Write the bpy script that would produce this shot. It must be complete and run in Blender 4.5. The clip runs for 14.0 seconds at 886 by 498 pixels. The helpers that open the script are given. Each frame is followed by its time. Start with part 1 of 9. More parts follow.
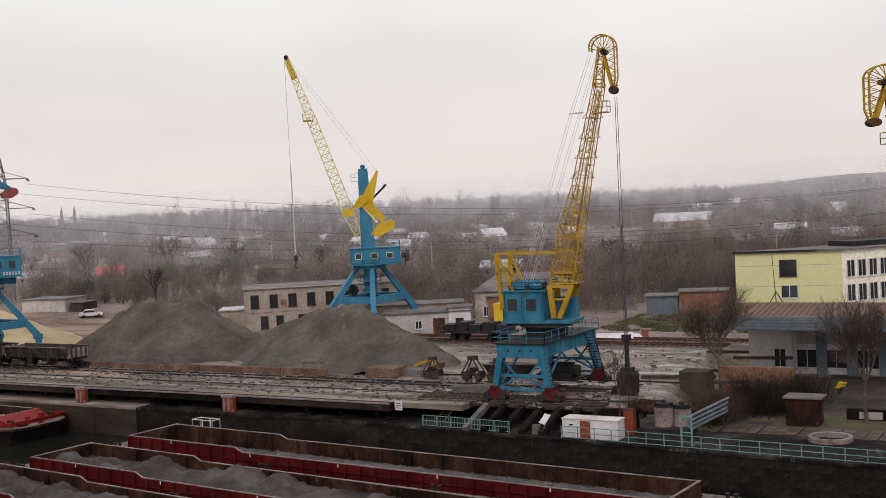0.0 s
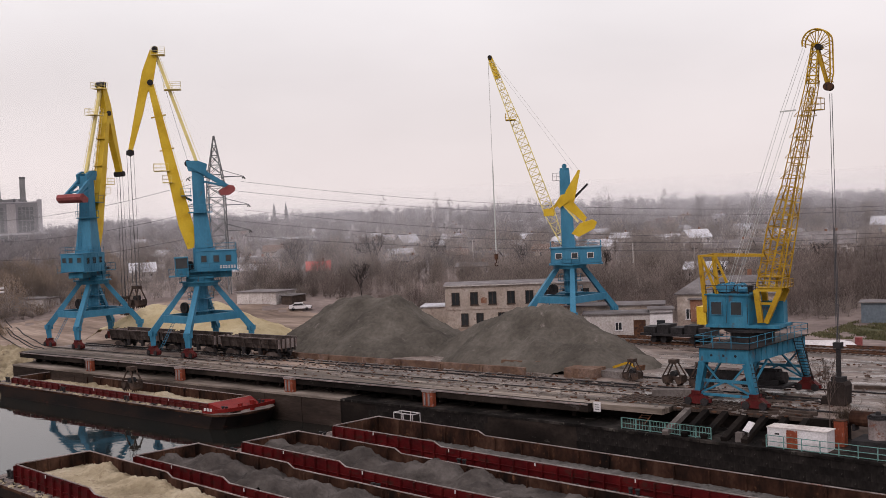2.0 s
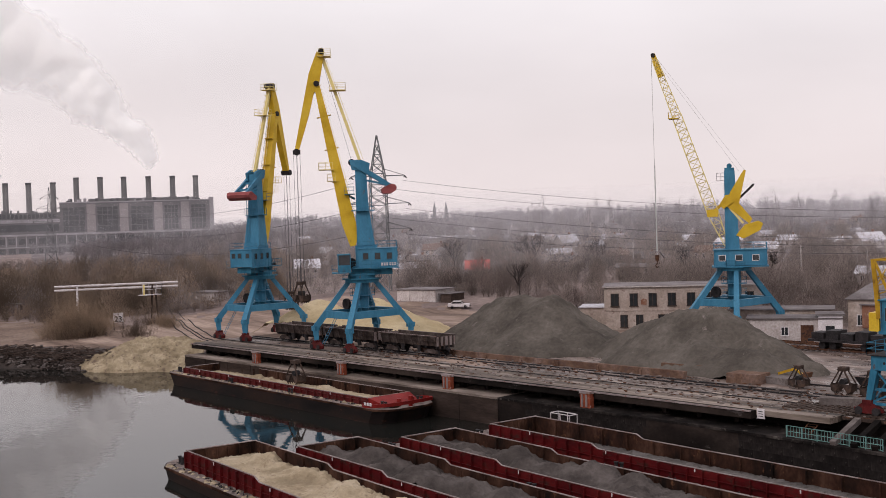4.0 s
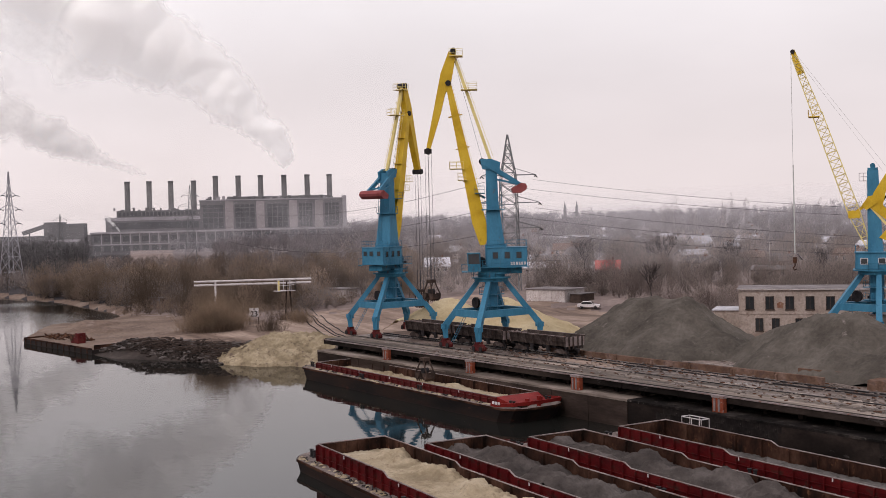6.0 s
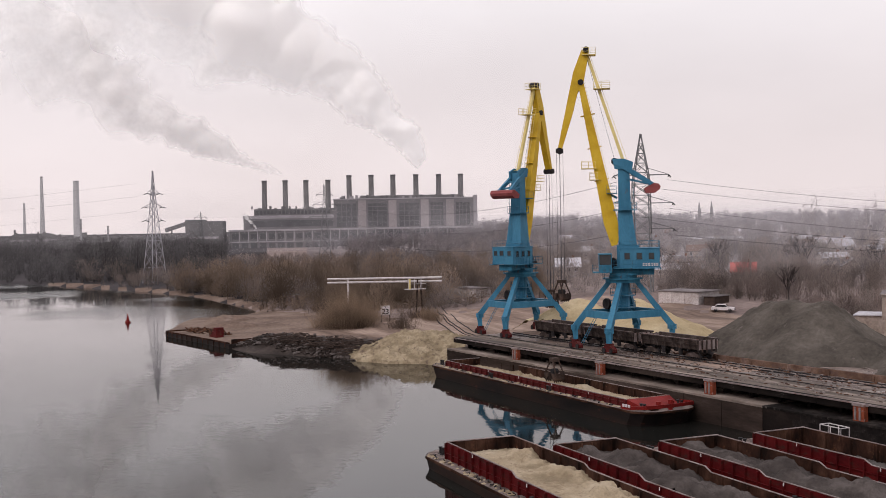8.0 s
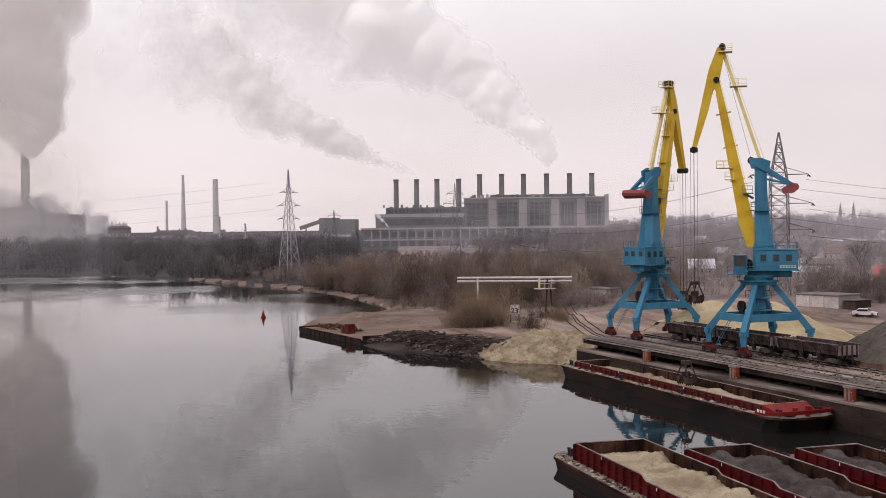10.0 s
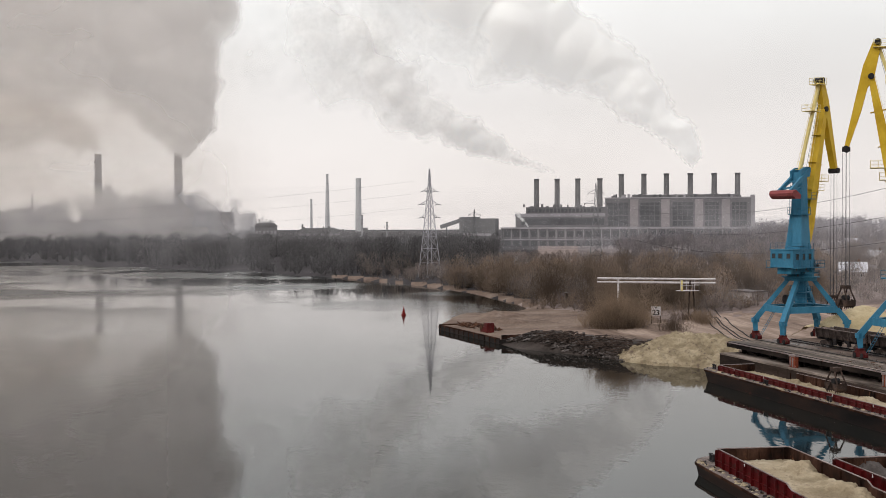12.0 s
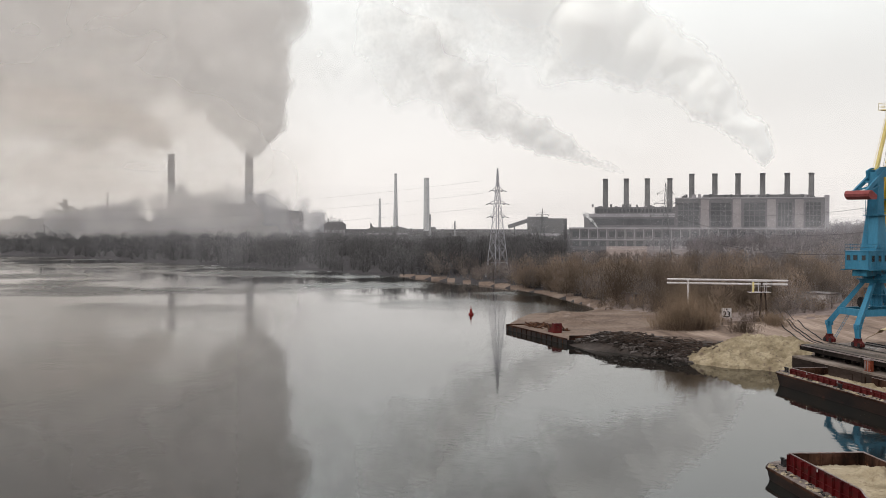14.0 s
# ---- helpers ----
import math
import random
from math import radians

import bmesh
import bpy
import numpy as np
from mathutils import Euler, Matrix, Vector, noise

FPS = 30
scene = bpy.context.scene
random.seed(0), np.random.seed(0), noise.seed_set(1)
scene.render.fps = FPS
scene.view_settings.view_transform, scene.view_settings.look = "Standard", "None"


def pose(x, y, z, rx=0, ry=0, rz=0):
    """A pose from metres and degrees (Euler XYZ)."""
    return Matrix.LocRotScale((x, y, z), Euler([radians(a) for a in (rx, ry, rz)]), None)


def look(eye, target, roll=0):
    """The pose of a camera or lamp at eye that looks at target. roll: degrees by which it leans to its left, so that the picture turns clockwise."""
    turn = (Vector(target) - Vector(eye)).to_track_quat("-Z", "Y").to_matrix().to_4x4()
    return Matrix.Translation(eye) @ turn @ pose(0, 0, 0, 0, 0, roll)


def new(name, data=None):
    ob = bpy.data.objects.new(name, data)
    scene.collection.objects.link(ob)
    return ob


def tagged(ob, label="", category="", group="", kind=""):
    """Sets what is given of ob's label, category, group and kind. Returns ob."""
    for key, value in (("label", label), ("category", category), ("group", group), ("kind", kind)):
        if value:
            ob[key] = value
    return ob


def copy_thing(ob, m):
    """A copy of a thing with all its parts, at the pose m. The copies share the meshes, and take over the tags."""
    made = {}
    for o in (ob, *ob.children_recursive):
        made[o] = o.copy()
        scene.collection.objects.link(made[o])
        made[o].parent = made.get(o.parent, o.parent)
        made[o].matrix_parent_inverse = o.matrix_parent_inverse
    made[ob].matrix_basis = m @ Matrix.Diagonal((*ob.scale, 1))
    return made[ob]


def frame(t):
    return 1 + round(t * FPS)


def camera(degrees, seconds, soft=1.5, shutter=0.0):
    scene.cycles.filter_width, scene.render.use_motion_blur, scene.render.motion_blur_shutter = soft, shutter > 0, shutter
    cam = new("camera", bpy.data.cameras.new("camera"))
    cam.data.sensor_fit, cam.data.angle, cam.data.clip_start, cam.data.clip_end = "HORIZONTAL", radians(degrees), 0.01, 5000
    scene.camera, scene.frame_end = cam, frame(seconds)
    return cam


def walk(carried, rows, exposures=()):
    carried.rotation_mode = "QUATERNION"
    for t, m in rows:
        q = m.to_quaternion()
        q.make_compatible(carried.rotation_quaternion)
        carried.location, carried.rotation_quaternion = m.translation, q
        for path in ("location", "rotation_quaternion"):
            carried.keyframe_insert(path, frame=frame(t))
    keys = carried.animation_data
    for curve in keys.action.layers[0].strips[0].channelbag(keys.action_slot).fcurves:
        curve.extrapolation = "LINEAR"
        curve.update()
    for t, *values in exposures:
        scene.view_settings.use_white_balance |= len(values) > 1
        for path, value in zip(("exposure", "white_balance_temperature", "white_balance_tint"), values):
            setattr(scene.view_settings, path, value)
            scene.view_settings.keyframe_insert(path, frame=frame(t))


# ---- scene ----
# Metres. X runs along the quay (downstream to upstream), Y inland, z = 0 is the river.
EYE = 22.0
QUAY = 4.5
cam = camera(42.7, 14.0, soft=0.5)
PATH = [
    (0.0, pose(0, 0, EYE, 87.808, 2.809, 29.800)),
    (0.5, pose(0, 0, EYE, 87.916, 2.632, 32.414)),
    (1.0, pose(0, 0, EYE, 88.038, 2.489, 35.145)),
    (1.5, pose(0, 0, EYE, 88.129, 2.419, 37.492)),
    (2.0, pose(0, 0, EYE, 88.217, 2.271, 39.938)),
    (2.5, pose(0, 0, EYE, 88.285, 2.149, 42.057)),
    (3.0, pose(0, 0, EYE, 88.356, 2.017, 44.148)),
    (5.5, pose(0, 0, EYE, 88.584, 1.526, 52.975)),
    (6.0, pose(0, 0, EYE, 88.614, 1.401, 54.544)),
    (6.5, pose(0, 0, EYE, 88.655, 1.291, 56.120)),
    (7.0, pose(0, 0, EYE, 88.689, 1.242, 57.878)),
    (7.5, pose(0, 0, EYE, 88.708, 1.133, 59.417)),
    (8.0, pose(0, 0, EYE, 88.733, 1.002, 61.140)),
    (10.5, pose(0, 0, EYE, 88.794, 0.518, 69.454)),
    (11.0, pose(0, 0, EYE, 88.803, 0.410, 71.286)),
    (11.5, pose(0, 0, EYE, 88.799, 0.302, 73.058)),
    (12.0, pose(0, 0, EYE, 88.799, 0.172, 74.779)),
    (12.5, pose(0, 0, EYE, 88.797, 0.055, 76.052)),
    (13.0, pose(0, 0, EYE, 88.783, 0.007, 77.054)),
    (13.5, pose(0, 0, EYE, 88.785, 0.011, 77.704)),
    (14.0, pose(0, 0, EYE, 88.783, -0.045, 78.207)),
]
EXPOSURES = [(0.0, 0.0, 6500, 11), (1.5, 0.0, 6500, 15), (3.0, 0.0, 6500, 18), (8.0, 0.0, 6500, 18), (10.5, 0.0, 6480, 18), (12.0, 0.06, 6450, 9), (14.0, 0.14, 6420, 7)]
walk(cam, PATH, EXPOSURES)

# ---- light: a closed, bright overcast with a faint wide sun ----
SUN_EL, SUN_AZ = radians(40), radians(158)
world = bpy.data.worlds.new("overcast")
scene.world = world
world.use_nodes = True
wt = world.node_tree
wt.nodes.clear()


def wnode(kind, **kw):
    n = wt.nodes.new(kind)
    for k, v in kw.items():
        n.inputs[k].default_value = v
    return n


sky = wt.nodes.new("ShaderNodeTexSky")
sky.sky_type, sky.sun_disc = "NISHITA", False
sky.sun_elevation, sky.sun_rotation, sky.dust_density = SUN_EL, SUN_AZ, 6.0
sky_gain = wt.nodes.new("ShaderNodeVectorMath")
sky_gain.operation = "SCALE"
sky_gain.inputs["Scale"].default_value = 0.12
wt.links.new(sky.outputs[0], sky_gain.inputs[0])
coord = wt.nodes.new("ShaderNodeTexCoord")
sep = wt.nodes.new("ShaderNodeSeparateXYZ")
wt.links.new(coord.outputs["Generated"], sep.inputs[0])
grad = wt.nodes.new("ShaderNodeValToRGB")
grad.color_ramp.elements[0].position, grad.color_ramp.elements[0].color = 0.0, (0.87, 0.80, 0.768, 1)
grad.color_ramp.elements[1].position, grad.color_ramp.elements[1].color = 0.45, (1.12, 1.12, 1.12, 1)
e = grad.color_ramp.elements.new(0.12)
e.color = (0.85, 0.812, 0.792, 1)
e = grad.color_ramp.elements.new(0.2)
e.color = (0.95, 0.938, 0.92, 1)
e = grad.color_ramp.elements.new(0.29)
e.color = (1.02, 1.015, 1.01, 1)
wt.links.new(sep.outputs["Z"], grad.inputs[0])
stretch = wt.nodes.new("ShaderNodeMapping")
stretch.inputs["Scale"].default_value = (1.0, 1.0, 2.6)
wt.links.new(coord.outputs["Generated"], stretch.inputs[0])
clouds = wnode("ShaderNodeTexNoise", Scale=2.2, Detail=5.0, Roughness=0.5)
wt.links.new(stretch.outputs[0], clouds.inputs["Vector"])
cloud_ramp = wt.nodes.new("ShaderNodeMapRange")
cloud_ramp.inputs["From Min"].default_value, cloud_ramp.inputs["From Max"].default_value = 0.3, 0.7
cloud_ramp.inputs["To Min"].default_value, cloud_ramp.inputs["To Max"].default_value = 0.91, 1.06
wt.links.new(clouds.outputs["Fac"], cloud_ramp.inputs["Value"])
shade = wt.nodes.new("ShaderNodeVectorMath")
shade.operation = "SCALE"
wt.links.new(grad.outputs[0], shade.inputs[0])
wt.links.new(cloud_ramp.outputs[0], shade.inputs["Scale"])
veil = wt.nodes.new("ShaderNodeMix")
veil.data_type = "RGBA"
veil.inputs["Factor"].default_value = 0.95
wt.links.new(sky_gain.outputs[0], veil.inputs["A"])
wt.links.new(shade.outputs[0], veil.inputs["B"])
# the overcast is thinner and brighter downstream
toward = wt.nodes.new("ShaderNodeVectorMath")
toward.operation = "DOT_PRODUCT"
toward.inputs[1].default_value = (math.sin(radians(-82)) * math.cos(radians(12)), math.cos(radians(-82)) * math.cos(radians(12)), math.sin(radians(12)))
wt.links.new(coord.outputs["Generated"], toward.inputs[0])
thin_cloud = wt.nodes.new("ShaderNodeMapRange")
thin_cloud.interpolation_type = "SMOOTHSTEP"
for key, value in (("From Min", 0.95), ("From Max", 1.0), ("To Min", 1.0), ("To Max", 1.05)):
    thin_cloud.inputs[key].default_value = value
wt.links.new(toward.outputs["Value"], thin_cloud.inputs["Value"])
glow = wt.nodes.new("ShaderNodeVectorMath")
glow.operation = "SCALE"
wt.links.new(veil.outputs["Result"], glow.inputs[0]), wt.links.new(thin_cloud.outputs[0], glow.inputs["Scale"])
bg = wt.nodes.new("ShaderNodeBackground")
wt.links.new(glow.outputs[0], bg.inputs["Color"])
wout = wt.nodes.new("ShaderNodeOutputWorld")
wt.links.new(bg.outputs[0], wout.inputs[0])

sun = new("sun", bpy.data.lights.new("sun", "SUN"))
sun.data.energy, sun.data.angle, sun.data.color = 0.95, radians(16), (1.0, 0.96, 0.9)
sun.matrix_world = look((math.sin(SUN_AZ) * math.cos(SUN_EL) * 100, math.cos(SUN_AZ) * math.cos(SUN_EL) * 100, math.sin(SUN_EL) * 100), (0, 0, 0))


# ---- materials ----
def mat(name, colors, rough=0.8, scale=1.0, fine=12.0, bump=0.1, metal=0.0, stain=None, stain_amount=0.35, island=0.0, thing=0.0,
        spec=0.07, stretch=(1, 1, 1), wet=0.0, grit=0.25, thin=False):
    """A weathered surface: colours blended by broad noise, modulated by fine noise, with an optional stain colour in patches."""
    m = bpy.data.materials.new(name)
    m.use_nodes = True
    nt = m.node_tree
    p = nt.nodes["Principled BSDF"]
    tc = nt.nodes.new("ShaderNodeTexCoord")
    mp = nt.nodes.new("ShaderNodeMapping")
    mp.inputs["Scale"].default_value = stretch
    nt.links.new(tc.outputs["Object"], mp.inputs[0])
    vec = mp.outputs[0]

    def noise_tex(s, detail=4.0, rough_=0.6):
        n = nt.nodes.new("ShaderNodeTexNoise")
        n.inputs["Scale"].default_value, n.inputs["Detail"].default_value, n.inputs["Roughness"].default_value = s, detail, rough_
        nt.links.new(vec, n.inputs["Vector"])
        return n.outputs["Fac"]

    broad = noise_tex(scale)
    ramp = nt.nodes.new("ShaderNodeValToRGB")
    els = ramp.color_ramp.elements
    cs = [(*c, 1) for c in colors]
    els[0].position, els[0].color = 0.32, cs[0]
    els[1].position, els[1].color = 0.68, cs[-1]
    for i, c in enumerate(cs[1:-1]):
        els.new(0.32 + 0.36 * (i + 1) / (len(cs) - 1)).color = c
    nt.links.new(broad, ramp.inputs[0])
    col = ramp.outputs[0]
    fine_n = noise_tex(fine, 3.0)
    mr = nt.nodes.new("ShaderNodeMapRange")
    mr.inputs["From Min"].default_value, mr.inputs["From Max"].default_value = 0.25, 0.75
    mr.inputs["To Min"].default_value, mr.inputs["To Max"].default_value = 1 - grit, 1 + grit
    nt.links.new(fine_n, mr.inputs["Value"])
    val = mr.outputs[0]
    for amount, socket in ((island, None), (thing, "x")):
        if amount:
            src = nt.nodes.new("ShaderNodeObjectInfo" if socket else "ShaderNodeNewGeometry")
            r = nt.nodes.new("ShaderNodeMapRange")
            r.inputs["To Min"].default_value, r.inputs["To Max"].default_value = 1 - amount, 1 + amount
            nt.links.new(src.outputs["Random" if socket else "Random Per Island"], r.inputs["Value"])
            mu = nt.nodes.new("ShaderNodeMath")
            mu.operation = "MULTIPLY"
            nt.links.new(val, mu.inputs[0]), nt.links.new(r.outputs[0], mu.inputs[1])
            val = mu.outputs[0]
    sc = nt.nodes.new("ShaderNodeVectorMath")
    sc.operation = "SCALE"
    nt.links.new(col, sc.inputs[0]), nt.links.new(val, sc.inputs["Scale"])
    col = sc.outputs[0]
    if stain:
        sn = noise_tex(scale * 2.7 + 0.13, 6.0, 0.7)
        sr = nt.nodes.new("ShaderNodeMapRange")
        sr.inputs["From Min"].default_value, sr.inputs["From Max"].default_value = 0.62 - 0.3 * stain_amount, 0.74 - 0.3 * stain_amount
        nt.links.new(sn, sr.inputs["Value"])
        mx = nt.nodes.new("ShaderNodeMix")
        mx.data_type = "RGBA"
        mx.inputs["B"].default_value = (*stain, 1)
        nt.links.new(sr.outputs[0], mx.inputs["Factor"]), nt.links.new(col, mx.inputs["A"])
        col = mx.outputs["Result"]
    nt.links.new(col, p.inputs["Base Color"])
    p.inputs["Roughness"].default_value, p.inputs["Metallic"].default_value = rough, metal
    p.inputs["Specular IOR Level"].default_value = spec
    if wet:
        wn = noise_tex(scale * 1.6, 5.0, 0.65)
        wr = nt.nodes.new("ShaderNodeMapRange")
        wr.inputs["From Min"].default_value, wr.inputs["From Max"].default_value = 0.5 - wet, 0.62 - wet * 0.5
        wr.inputs["To Min"].default_value, wr.inputs["To Max"].default_value = rough, 0.16
        nt.links.new(wn, wr.inputs["Value"]), nt.links.new(wr.outputs[0], p.inputs["Roughness"])
    if thin:
        # twigs and blades pass half of their light on
        tr = nt.nodes.new("ShaderNodeBsdfTranslucent")
        mixed = nt.nodes.new("ShaderNodeMixShader")
        nt.links.new(col, tr.inputs[0]), nt.links.new(p.outputs[0], mixed.inputs[1]), nt.links.new(tr.outputs[0], mixed.inputs[2])
        nt.links.new(mixed.outputs[0], nt.nodes["Material Output"].inputs[0])
    if bump:
        bn = nt.nodes.new("ShaderNodeBump")
        bn.inputs["Strength"].default_value, bn.inputs["Distance"].default_value = 0.6, bump
        nt.links.new(fine_n, bn.inputs["Height"])
        nt.links.new(bn.outputs[0], p.inputs["Normal"])
    return m


BLUE = mat("crane_blue_paint", [(0.022, 0.118, 0.20), (0.035, 0.155, 0.25), (0.048, 0.182, 0.285)], 0.5, 0.5, 6, 0.01, stain=(0.101, 0.0683, 0.0578), stain_amount=-0.05, spec=0.2, stretch=(1, 1, 0.4), grit=0.12)
BLUE_D = mat("old_blue_paint", [(0.014, 0.095, 0.16), (0.028, 0.145, 0.23), (0.042, 0.175, 0.265)], 0.55, 0.7, 6, 0.01, stain=(0.0909, 0.0585, 0.0473), stain_amount=0.15, spec=0.15, stretch=(1, 1, 0.4), grit=0.12)
YELLOW = mat("crane_yellow_paint", [(0.44, 0.27, 0.013), (0.54, 0.345, 0.02), (0.58, 0.385, 0.036)], 0.5, 0.4, 6, 0.01, stain=(0.22, 0.12, 0.03), stain_amount=-0.05, spec=0.2, grit=0.12)
PALE_Y = mat("faded_yellow_paint", [(0.62, 0.50, 0.20), (0.72, 0.60, 0.27)], 0.6, 0.6, 8, 0.01, stain=(0.20, 0.12, 0.05), stain_amount=0.05, grit=0.12)
REDP = mat("red_lead_paint", [(0.055, 0.008, 0.009), (0.1, 0.015, 0.015)], 0.55, 1.0, 9, 0.01, stain=(0.07, 0.035, 0.025), stain_amount=0.3)
RUST = mat("rusty_steel", [(0.04, 0.02, 0.015), (0.085, 0.04, 0.024), (0.12, 0.06, 0.036)], 0.85, 0.8, 9, 0.02, stain=(0.0303, 0.0214, 0.021), stain_amount=0.4)
CWRED = mat("faded_red_counterweight", [(0.2, 0.05, 0.05), (0.28, 0.085, 0.085)], 0.6, 0.8, 8, 0.01, stain=(0.12, 0.05, 0.045), stain_amount=0.15)
DARK = mat("dark_steel", [(0.016, 0.015, 0.016), (0.0364, 0.0322, 0.0336)], 0.6, 1.0, 8, 0.01)
ROPE = mat("wire_rope", [(0.05, 0.05, 0.055), (0.0909, 0.0829, 0.0893)], 0.6, 1.0, 8, 0.0)
PALE_ROPE = mat("bright_wire_rope", [(0.42, 0.42, 0.41), (0.52, 0.52, 0.51)], 0.5, 1.0, 8, 0.0)
GLASS = mat("dark_window_glass", [(0.015, 0.017, 0.02), (0.03, 0.032, 0.035)], 0.08, 0.3, 1, 0.0, spec=0.5)
WHITE = mat("white_paint", [(0.4646, 0.429, 0.4357), (0.6262, 0.585, 0.6038)], 0.6, 0.6, 7, 0.01, stain=(0.3232, 0.2632, 0.231), stain_amount=0.1)
HULL = mat("tarred_hull", [(0.005, 0.0039, 0.0042), (0.0111, 0.0078, 0.0074), (0.022, 0.012, 0.009)], 0.6, 0.35, 5, 0.02, stain=(0.06, 0.024, 0.016), stain_amount=0.05, spec=0.12, stretch=(0.4, 1, 1.5))
BRED = mat("barge_red_paint", [(0.036, 0.003, 0.004), (0.068, 0.005, 0.006), (0.095, 0.009, 0.009)], 0.55, 0.5, 6, 0.015, stain=(0.04, 0.016, 0.013), stain_amount=0.3, stretch=(0.5, 1, 1))
BRUST = mat("barge_rust", [(0.006, 0.0042, 0.0037), (0.030, 0.013, 0.0085), (0.074, 0.037, 0.025)], 0.8, 0.45, 4, 0.02, stain=(0.14, 0.062, 0.032), stain_amount=0.02, stretch=(1, 1, 0.6), grit=0.3)
BDECK = mat("barge_deck_steel", [(0.0909, 0.0712, 0.0651), (0.2222, 0.1804, 0.1659)], 0.8, 0.6, 8, 0.02, stain=(0.0606, 0.0439, 0.042), stain_amount=0.35)
RIM = mat("pale_worn_rim", [(0.1212, 0.0926, 0.0882), (0.2727, 0.2291, 0.2226)], 0.7, 0.6, 8, 0.01, stain=(0.15, 0.06, 0.04), stain_amount=0.25)
GRAVEL = mat("grey_gravel", [(0.053, 0.0455, 0.039), (0.080, 0.069, 0.0595), (0.112, 0.0975, 0.085)], 0.95, 0.22, 2.2, 0.35, stain=(0.1818, 0.154, 0.1428), stain_amount=-0.02, grit=0.22, stretch=(1, 1, 0.45))
WET_GRAVEL = mat("damp_dark_gravel", [(0.0364, 0.0302, 0.0284), (0.0606, 0.0507, 0.0473), (0.101, 0.0858, 0.0809)], 0.9, 0.4, 3.5, 0.3, stain=(0.101, 0.0858, 0.0809), stain_amount=-0.05, grit=0.14)
STONE = mat("crushed_stone", [(0.06, 0.053, 0.050), (0.125, 0.113, 0.108)], 0.95, 0.4, 3.0, 0.3, stain=(0.045, 0.038, 0.034), stain_amount=0.3)
SAND = mat("river_sand", [(0.20, 0.155, 0.102), (0.305, 0.245, 0.168), (0.40, 0.335, 0.248)], 0.95, 0.35, 3.0, 0.3, grit=0.12, stain=(0.19, 0.14, 0.095), stain_amount=0.2)
SHORE_SAND = mat("rough_brown_sand", [(0.165, 0.127, 0.082), (0.26, 0.207, 0.138), (0.36, 0.295, 0.205)], 0.95, 0.4, 2.2, 0.45, grit=0.15, stain=(0.1212, 0.0877, 0.0683), stain_amount=0.25)
YELLOW_SAND = mat("yellowish_sand", [(0.30, 0.235, 0.135), (0.39, 0.31, 0.19), (0.46, 0.375, 0.245)], 0.95, 0.2, 3.0, 0.2, grit=0.1, stain=(0.22, 0.17, 0.10), stain_amount=0.1)
CONC = mat("old_concrete", [(0.0859, 0.0712, 0.0672), (0.1313, 0.1111, 0.1061), (0.1818, 0.158, 0.1522)], 0.9, 0.35, 5, 0.04, stain=(0.0808, 0.0634, 0.0578), stain_amount=0.3)
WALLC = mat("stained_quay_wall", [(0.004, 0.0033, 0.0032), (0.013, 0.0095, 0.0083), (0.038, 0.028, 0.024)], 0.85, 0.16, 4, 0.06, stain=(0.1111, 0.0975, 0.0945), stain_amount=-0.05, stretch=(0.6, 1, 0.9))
PARA = mat("rusty_parapet", [(0.08, 0.046, 0.033), (0.13, 0.079, 0.057), (0.1818, 0.1238, 0.1029)], 0.9, 0.6, 5, 0.03, stain=(0.0909, 0.0585, 0.0525), stain_amount=0.3)
ORANGE = mat("orange_fender_paint", [(0.15, 0.036, 0.02), (0.24, 0.062, 0.032)], 0.7, 0.9, 6, 0.02, stain=(0.3232, 0.273, 0.2625), stain_amount=0.15)
TEAL = mat("pale_green_railing_paint", [(0.09, 0.185, 0.175), (0.14, 0.25, 0.235)], 0.6, 1, 8, 0.0)
DECKM = mat("dirty_quay_deck", [(0.024, 0.0174, 0.0139), (0.10, 0.0745, 0.0595), (0.29, 0.235, 0.200)], 0.7, 0.35, 4, 0.03, stain=(0.3838, 0.3217, 0.3045), stain_amount=0.03, stretch=(0.12, 2.2, 1), spec=0.2, grit=0.4)
EDGE = mat("pale_quay_edge", [(0.10, 0.082, 0.074), (0.25, 0.213, 0.20)], 0.75, 0.5, 6, 0.01, stain=(0.0505, 0.039, 0.0347), stain_amount=0.3)


